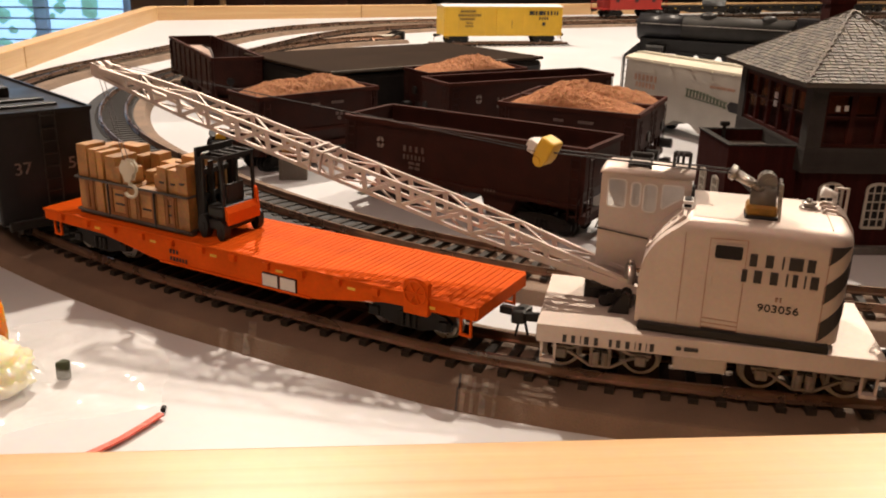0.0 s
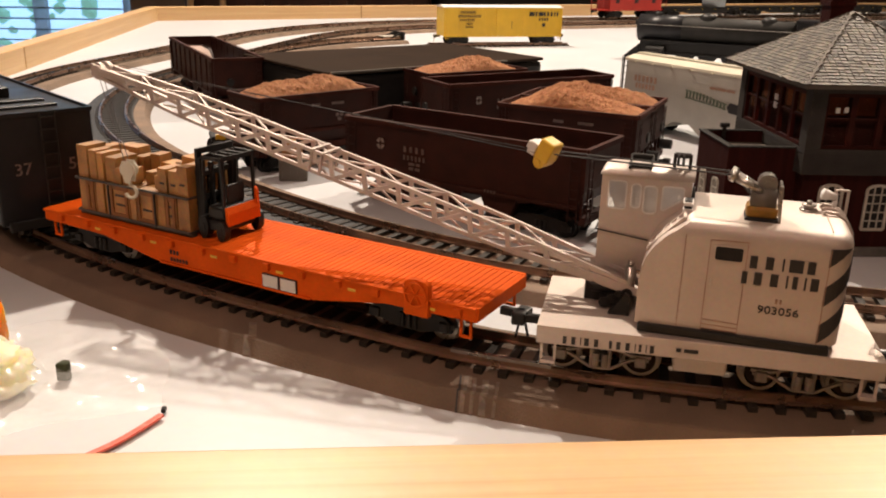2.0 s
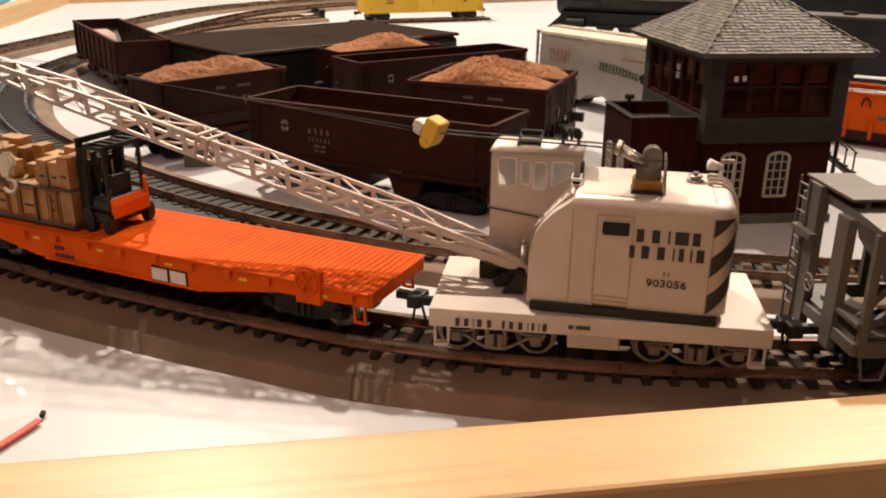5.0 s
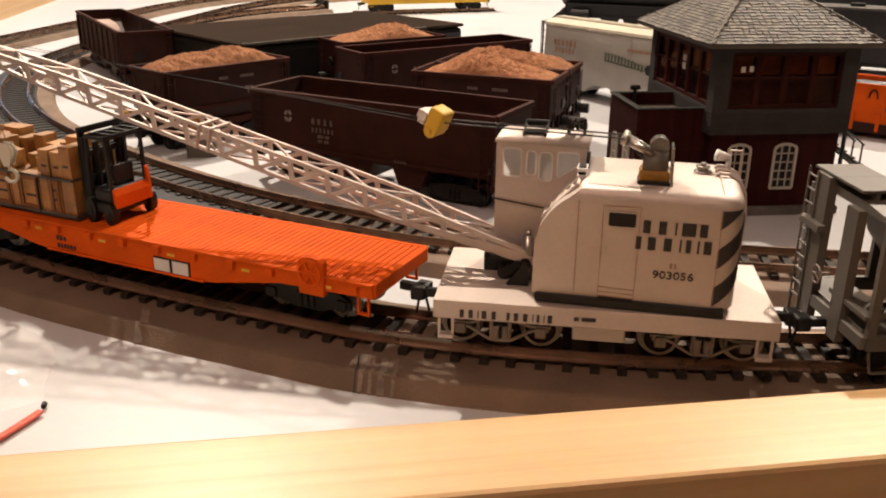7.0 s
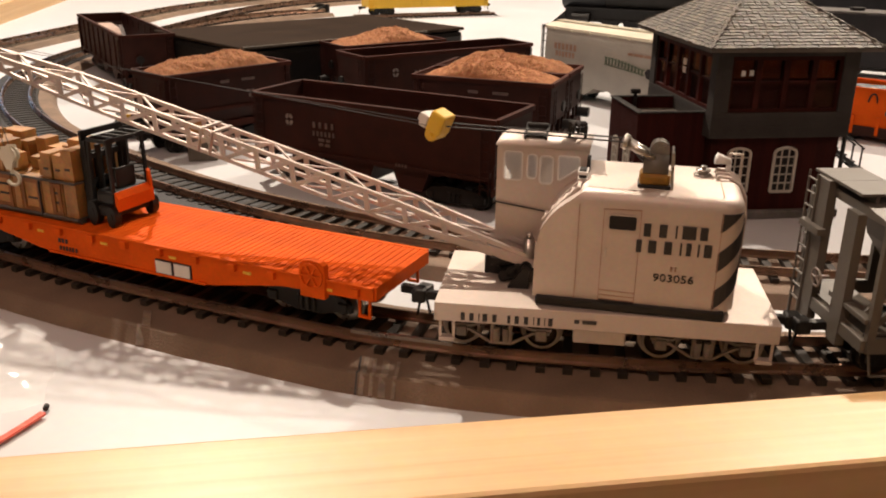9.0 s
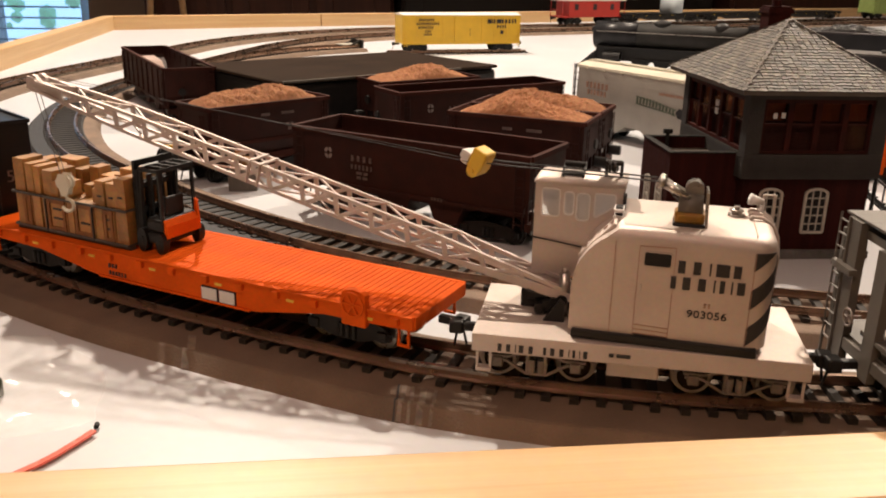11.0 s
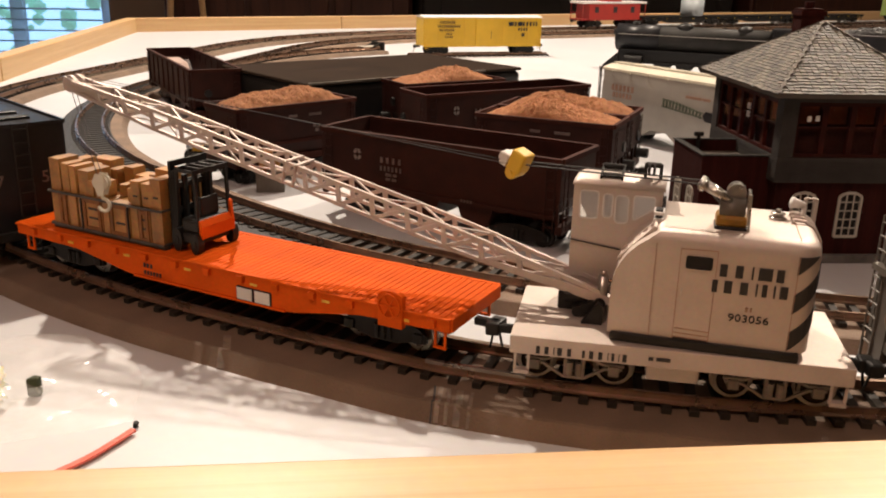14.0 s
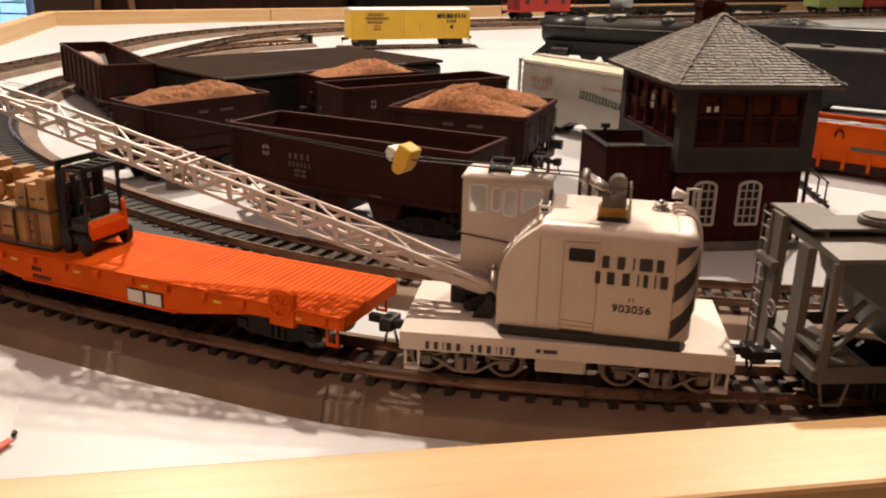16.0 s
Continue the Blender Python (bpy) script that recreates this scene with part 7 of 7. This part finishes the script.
bar(bm, (-0.0190, -0.0168, 0.0352), (0.0170, -0.0168, 0.0305), 0.0006, 0.0008, (0, 1, 0))
bar(bm, (-0.0190, -0.0168, 0.0302), (0.0170, -0.0168, 0.0275), 0.0006, 0.0008, (0, 1, 0))
part("emblem", bm, M_LOGO, pale, "green track-like emblem")
bm = bmesh.new()
prism(bm, [(0.0175, 0.0292), (0.020, 0.0318), (0.030, 0.0312), (0.030, 0.0248), (0.0195, 0.0255)], -0.0171, -0.0164)
part("emblem", bm, M_INK, pale, "dark emblem block")
bars("lettering", (0.8,) * 6, 0.0042, M_PINKPRINT, pale, front(-0.058, -0.0168, 0.0372), 0.15)
bars("lettering", (0.8,) * 6, 0.0036, M_PINKPRINT, pale, front(-0.058, -0.0168, 0.0320), 0.15)
bars("lettering", (3.0, 5.0, 4.0), 0.0016, M_PINKPRINT, pale, front(0.012, -0.0168, 0.0392), 0.5)

# black steam engine on the far side
eng = thing("steam_engine", pose(0.1330, 0.8950, 0, 0, 0, -16.0), "black model steam engine on the white table", "locomotive")
bm = bmesh.new()
rod(bm, (-0.098, 0, 0.0385), (0.085, 0, 0.0385), 0.0155, 32)
rod(bm, (-0.1035, 0, 0.0385), (-0.098, 0, 0.0385), 0.0130, 32, 0.0155)
part("boiler", bm, M_GRAPHITE, eng, "weathered dark grey boiler", True)
bm = bmesh.new()
rod(bm, (-0.1040, 0, 0.0385), (-0.050, 0, 0.0385), 0.0158, 32)
part("smokebox", bm, M_TENDER, eng, "black smokebox", True)
for x, r in ((-0.022, 0.0090), (0.048, 0.0080)):
    bm = bmesh.new()
    bmesh.ops.create_uvsphere(bm, u_segments=18, v_segments=10, radius=r, matrix=Matrix.Translation((x, -0.002, 0.0525)) @ Matrix.Diagonal((1.15, 1, 0.75, 1)))
    part("dome", bm, M_BLACK, eng, "", True)
bm = bmesh.new()
rod(bm, (-0.082, 0, 0.050), (-0.082, 0, 0.0575), 0.0042, 18, 0.0048)
part("smokestack", bm, M_BLACK, eng, "", True)
bm = bmesh.new()
rod(bm, (-0.1095, 0, 0.044), (-0.1035, 0, 0.044), 0.0035, 16)
part("headlight", bm, M_BLACK, eng, "", True)
bm = bmesh.new()
box(bm, (0.080, -0.0165, 0.012), (0.112, 0.0165, 0.055), bevel=0.0008)
box(bm, (0.078, -0.0178, 0.0550), (0.116, 0.0178, 0.0570), bevel=0.0008)
part("cab", bm, M_TENDER, eng)
bm = bmesh.new()
box(bm, (-0.100, -0.0168, 0.0235), (0.085, 0.0168, 0.0252))
box(bm, (-0.100, -0.010, 0.008), (0.100, 0.010, 0.0240))
prism(bm, [(-0.100, 0.020), (-0.118, 0.004), (-0.118, 0.002), (-0.100, 0.006)], -0.013, 0.013)
for y in (-0.0145, 0.0145):
    rod(bm, (-0.090, y, 0.0125), (-0.068, y, 0.0125), 0.0058, 16)
    bar(bm, (-0.066, y, 0.010), (0.05, y, 0.010), 0.0012, 0.0020)
part("running_gear", bm, M_BLACK, eng)
bm = bmesh.new()
for y in (-0.0152, 0.0152):
    rod(bm, (-0.100, y * 1.03, 0.0430), (0.080, y * 1.03, 0.0430), 0.0004, 6)
part("handrail", bm, M_STEEL, eng)
for x in (-0.045, -0.018, 0.009, 0.036):
    for s in (-1, 1):
        bm = bmesh.new()
        rod(bm, (x, s * 0.0085 - 0.0013, 0.0100), (x, s * 0.0085 + 0.0013, 0.0100), 0.0100, 24)
        part("driving_wheel", bm, M_BLACK, eng)
for x in (-0.105, -0.088, 0.066, 0.088):
    for s in (-1, 1):
        w = new("wheel", WHEEL_DARK)
        w.parent, w.location = eng, (x, s * 0.0083, 0.0048)

# its tender
tend = thing("tender", pose(0.1330, 0.8950, 0, 0, 0, -16.0) @ Matrix.Translation((0.208, 0, 0)) @ Matrix.Diagonal((1.28, 1, 1.38, 1)), "black tender coupled behind a steam engine on the white table", "tender")
bm = bmesh.new()
box(bm, (-0.068, -0.0165, 0.0110), (0.068, 0.0165, 0.0400), bevel=0.0012)
part("body", bm, M_TENDER, tend)
bm = bmesh.new()
box(bm, (-0.070, -0.0150, 0.0085), (0.072, 0.0150, 0.0110))
part("underframe", bm, M_BLACK, tend)
bm = bmesh.new()
heap(bm, 0.044, 0.0125, 0.0385, 0.0070, 6.0, 60, 24)
for v in bm.verts:
    v.co.x -= 0.019
part("coal_load", bm, M_BLACK, tend)
for x in (-0.042, 0.042):
    truck(tend, x, M_BLACK)
coupler(tend, 0.070, 1)

# wagons on the far straight

def far_pose(dist, off=0.0):
    p = FAR0 + BD * dist + Vector((-BD.y, BD.x)) * off
    return pose(p.x, p.y, RAILTOP, 0, 0, 40.0) @ Matrix.Diagonal((1.28, 1.28, 1.28, 1))


cab2 = thing("caboose", far_pose(0.415), "red caboose with white roofs and a cupola", "caboose")
bm = bmesh.new()
box(bm, (-0.050, -0.0162, 0.0105), (0.050, 0.0162, 0.0345), bevel=0.0005)
part("body", bm, M_RED, cab2)
bm = bmesh.new()
box(bm, (-0.012, -0.0150, 0.0375), (0.012, 0.0150, 0.0480), bevel=0.0004)
part("cupola", bm, M_RED, cab2)
for lo, hi in (((-0.062, -0.0172, 0.0345), (0.062, 0.0172, 0.0378)), ((-0.0135, -0.0160, 0.0480), (0.0135, 0.0160, 0.0502))):
    bm = bmesh.new()
    box(bm, lo, hi, bevel=0.0010)
    part("roof", bm, M_ROOFWHITE, cab2, "white roof")
for x in (-0.036, 0.0, 0.034):
    bm = bmesh.new()
    box(bm, (x - 0.0035, -0.0166, 0.0215), (x + 0.0035, -0.0161, 0.0300))
    part("window", bm, M_INK, cab2)
for s in (-1, 1):
    bm = bmesh.new()
    box(bm, (s * 0.056 - 0.0062, -0.0155, 0.0105), (s * 0.056 + 0.0062, 0.0155, 0.0122))
    for y in (-0.0145, 0.0145):
        bar(bm, (s * 0.0612, y, 0.0115), (s * 0.0612, y, 0.0350), 0.0008, 0.0008, (1, 0, 0))
    bar(bm, (s * 0.0612, -0.0145, 0.0215), (s * 0.0612, 0.0145, 0.0215), 0.0008, 0.0008)
    part("end_platform", bm, M_RED, cab2)
    truck(cab2, s * 0.036, M_BLACK)
    coupler(cab2, s * 0.062, s)
for k, dist in enumerate((0.600, 0.830, 1.060)):
    f = flat_car(far_pose(dist), 0.180, 0.0150, "long dark flat wagon on the far track", M_BLACK)
tank = thing("tank_load", far_pose(0.640) @ Matrix.Translation((0, 0, 0.0150)), "pale frosted tank standing on a flat wagon", "tank")
bm = bmesh.new()
rod(bm, (0, 0, 0.0), (0, 0, 0.0250), 0.0185, 28)
rod(bm, (0, 0, 0.0250), (0, 0, 0.0300), 0.0185, 28, 0.010)
rod(bm, (0, 0, 0.0300), (0, 0, 0.0335), 0.0060, 20)
part("shell", bm, M_HAT, tank, "", True)
boxcar(far_pose(1.395), 0.150, 0.045, M_GREEN, M_ROOFWHITE, "pale green boxcar on the far track")
boxcar(far_pose(1.605), 0.150, 0.045, M_RED, M_ROOFWHITE, "red boxcar behind a green one on the far track")

# orange wagon behind the tower
gon = thing("gondola", pose(0.2544, 0.3180, 0, 0, 0, -31.6), "orange high-sided gondola wagon with ribbed lower sides", "gondola wagon")
bm = bmesh.new()
a = shell(bm, [rect(-0.080, 0.080, 0.0168, 0.0312), rect(-0.080, 0.080, 0.0168, 0.0090)])
b = shell(bm, [rect(-0.0792, 0.0792, 0.0160, 0.0312), rect(-0.0792, 0.0792, 0.0160, 0.0140)])
for i in range(4):
    bm.faces.new((a[0][i], b[0][i], b[0][(i + 1) % 4], a[0][(i + 1) % 4]))
bm.faces.new(a[1])
bm.faces.new(b[1])
part("body", bm, M_ORANGE, gon)
# flat black heap added to close off the wagon's inside
bm = bmesh.new()
heap(bm, 0.0790, 0.0158, 0.0285, 0.0015, 8.0, 40, 16)
part("coal_load", bm, M_BLACK, gon, "flat black fill inside the rim")
for s in (-1, 1):
    bm = bmesh.new()
    bar(bm, (-0.081, s * 0.0174, 0.0310), (0.081, s * 0.0174, 0.0310), 0.0012, 0.0012)
    part("rim", bm, M_ORANGE, gon)
    bm = bmesh.new()
    bar(bm, (-0.080, s * 0.0170, 0.0062), (0.080, s * 0.0170, 0.0062), 0.0012, 0.0058)
    part("sill", bm, M_MAROON, gon, "dark rusty sill")
    for i in range(12):
        x = -0.078 + i * 0.01418
        bm = bmesh.new()
        box(bm, (x - 0.0010, s * 0.0168 - 0.0014, 0.0045), (x + 0.0010, s * 0.0168 + 0.0014, 0.0150))
        part("rib", bm, M_ORANGE, gon)
    truck(gon, s * 0.060, M_BLACK)
    coupler(gon, s * 0.080, s)
for gx in (-0.040, -0.012, 0.030):
    bm = bmesh.new()
    pts = [(gx + 0.0024 * math.cos(radians(a)), 0.0235 + 0.0050 * math.sin(radians(a))) for a in range(0, 200, 20)]
    for (x0, z0), (x1, z1) in zip(pts, pts[1:]):
        rod(bm, (x0, -0.0180, z0), (x1, -0.0180, z1), 0.0005, 6)
    part("grab_iron", bm, M_BLACK, gon)
bars("lettering", (9.0,), 0.0024, M_GREYCAR, gon, front(-0.022, -0.0170, 0.0178), 0.2)

# big black tender behind it
bt = thing("tender", pose(0.3230, 0.5720, 0, 0, 0, -24.0), "tall black tender standing behind an orange gondola", "tender")
bm = bmesh.new()
box(bm, (-0.085, -0.0170, 0.0085), (0.085, 0.0170, 0.0520), bevel=0.0010)
part("body", bm, M_TENDER, bt)
bm = bmesh.new()
box(bm, (-0.086, -0.0178, 0.0520), (0.086, 0.0178, 0.0535), bevel=0.0004)
part("deck", bm, M_STONE, bt, "grey top deck")
for x in (-0.05, 0.0, 0.05):
    bm = bmesh.new()
    rod(bm, (x, 0, 0.0535), (x, 0, 0.0560), 0.0060, 20)
    part("hatch", bm, M_BLACK, bt)
bm = bmesh.new()
box(bm, (-0.084, -0.0150, 0.0060), (0.086, 0.0150, 0.0085))
part("underframe", bm, M_BLACK, bt)
for x in (-0.055, 0.055):
    truck(bt, x, M_BLACK)
coupler(bt, 0.086, 1)

# small crate stack standing between the wagons
stack = thing("crate_stack", pose(-0.1550, 0.2225, 0, 0, 0, 18.0), "little stack of tan crates on a grey-brown box", "crates")
bm = bmesh.new()
box(bm, (-0.0075, -0.0065, 0.0), (0.0075, 0.0065, 0.0115), bevel=0.0003)
for x in (-0.006, -0.002, 0.002, 0.006):
    box(bm, (x - 0.0004, -0.0070, 0.0004), (x + 0.0004, -0.0064, 0.0112))
part("box", bm, M_GREYCAR, stack, "grey-brown slatted box")
for x0, x1, y0, y1, z0, z1 in ((-0.0058, -0.0005, -0.004, 0.002, 0.0116, 0.0160), (0.0000, 0.0050, -0.003, 0.003, 0.0116, 0.0175), (-0.0035, 0.0015, -0.003, 0.003, 0.0176, 0.0215)):
    bm = bmesh.new()
    cargo_crate(bm, x0, x1, y0, y1, z0, z1)
    part("crate", bm, M_CRATE, stack)

# ---- plastic bag with a red zip ----
bag = thing("zip_bag", pose(-0.152, -0.028, 0.0006, 0, 0, 40.0), "crumpled clear plastic zip bag with a red strip", "plastic bag")
bm = bmesh.new()
NX, NY = 60, 44
vs = {}
for i in range(NX + 1):
    for j in range(NY + 1):
        u, v = i / NX * 2 - 1, j / NY * 2 - 1
        q = Vector((u * 0.05, v * 0.04, 0))
        dome = max(0.0, 1 - abs(u) ** 3) * max(0.0, 1 - abs(v) ** 3)
        crumple = noise.noise(q * 55) * 0.006 + abs(noise.noise(q * 130)) * 0.004
        edge = 1 + 0.16 * noise.noise(Vector((u * 1.3, v * 1.3, 4.0))) - 0.10 * (u * v) ** 2
        vs[i, j] = bm.verts.new((u * 0.046 * edge, v * 0.036 * edge, 0.0008 + dome * (0.004 + 0.012 * max(0, -u) + 0.7 * crumple)))
for i in range(NX):
    for j in range(NY):
        bm.faces.new((vs[i, j], vs[i + 1, j], vs[i + 1, j + 1], vs[i, j + 1]))
film_ob = part("film", bm, M_BAG, bag, "clear crinkled film", True)
film_ob.visible_shadow = False
strip = smooth_line([(-0.0951, -0.0312), (-0.0965, -0.0374), (-0.0989, -0.0457), (-0.1025, -0.0532), (-0.1065, -0.0600)], 8)
bm = bmesh.new()
sweep(bm, strip, [(-0.0009, 0.0008), (-0.0009, 0.0015), (0.0009, 0.0015), (0.0009, 0.0008)])
part("zip_strip", bm, M_REDZIP, bag, "glossy red strip").matrix_local = bag.matrix_world.inverted()
bm = bmesh.new()
rod(bm, (-0.0958, -0.0290, 0.0010), (-0.0964, -0.0274, 0.0010), 0.0007, 10)
part("end_cap", bm, M_BLACK, bag, "black end").matrix_local = bag.matrix_world.inverted()


def crumple(name, at, size, rough, seed, material, label):
    """A small crumpled lump of film or plastic."""
    bm = bmesh.new()
    bmesh.ops.create_icosphere(bm, subdivisions=4, radius=1.0)
    for v in bm.verts:
        p = v.co.copy()
        k = 1 + rough * (noise.noise(p * 1.4 + Vector((seed, 0, 0))) * 0.6 + abs(noise.noise(p * 3.5 + Vector((0, seed, 0)))) * 0.9)
        v.co = Vector((at[0] + p.x * size[0] * k, at[1] + p.y * size[1] * k, max(0.0006, at[2] + p.z * size[2] * k)))
    return tagged(part(name, bm, material, smooth=True), label, "plastic part")


crumple("amber_part", (-0.1590, -0.0120, 0.0090), (0.0038, 0.0034, 0.0120), 0.5, 3.0, M_AMBER, "shiny orange plastic part beside the clear bag")
crumple("wrapper", (-0.1515, -0.0275, 0.0055), (0.0135, 0.0120, 0.0080), 0.42, 7.0, M_WRAP, "crumpled pale yellow wrapper under the clear bag")
bm = bmesh.new()
prism(bm, [(-0.1344, -0.0196), (-0.1309, -0.0186), (-0.1311, -0.0163), (-0.1337, -0.0160)], 0.0, 0.0058, "z")
bmesh.ops.bevel(bm, geom=bm.edges[:], offset=0.0007, segments=2, affect="EDGES", profile=0.5)
tagged(part("green_part", bm, M_DKGREEN), "small dark green plastic piece beside the bag", "plastic part")

# pale folding stand in front of the cupboards
stand = thing("folding_stand", ROOM @ Matrix.Translation((-0.62, 2.95, -0.86)), "pale wooden folding stand before the cupboards", "stand")
for x0, x1 in ((-0.06, 0.035), (0.075, 0.035)):
    bm = bmesh.new()
    rod(bm, (x0 * 1.6, 0, 0.0), (x1, 0, 1.62), 0.011, 10)
    part("leg", bm, M_PINE, stand)
bm = bmesh.new()
rod(bm, (-0.10, 0, 0.45), (0.11, 0, 0.45), 0.008, 8)
part("stretcher", bm, M_PINE, stand)

# short yellow wagon between the hopper and the curve
wf = thing("short_wagon", pose(-0.2110, 0.2700, 0, 0, 0, 30.0), "short low black wagon with a yellow end sill", "wagon")
bm = bmesh.new()
box(bm, (-0.0115, -0.0060, 0.0098), (0.0105, -0.0046, 0.0132), bevel=0.0003)
part("end_sill", bm, M_YELLOW, wf, "yellow sill")
bm = bmesh.new()
box(bm, (-0.0140, -0.0044, 0.0085), (0.0140, 0.0150, 0.0115), bevel=0.0004)
part("frame", bm, M_BLACK, wf)
truck(wf, 0.0, M_BLACK)
coupler(wf, 0.0140, 1)


# ---- sleepers one by one ----
for ob, x, y, a, base in BUILD_LATER:
    s = new("sleeper", TIE_MESH)
    s.parent = ob
    s.matrix_local = pose(x, y, base, 0, 0, math.degrees(a))
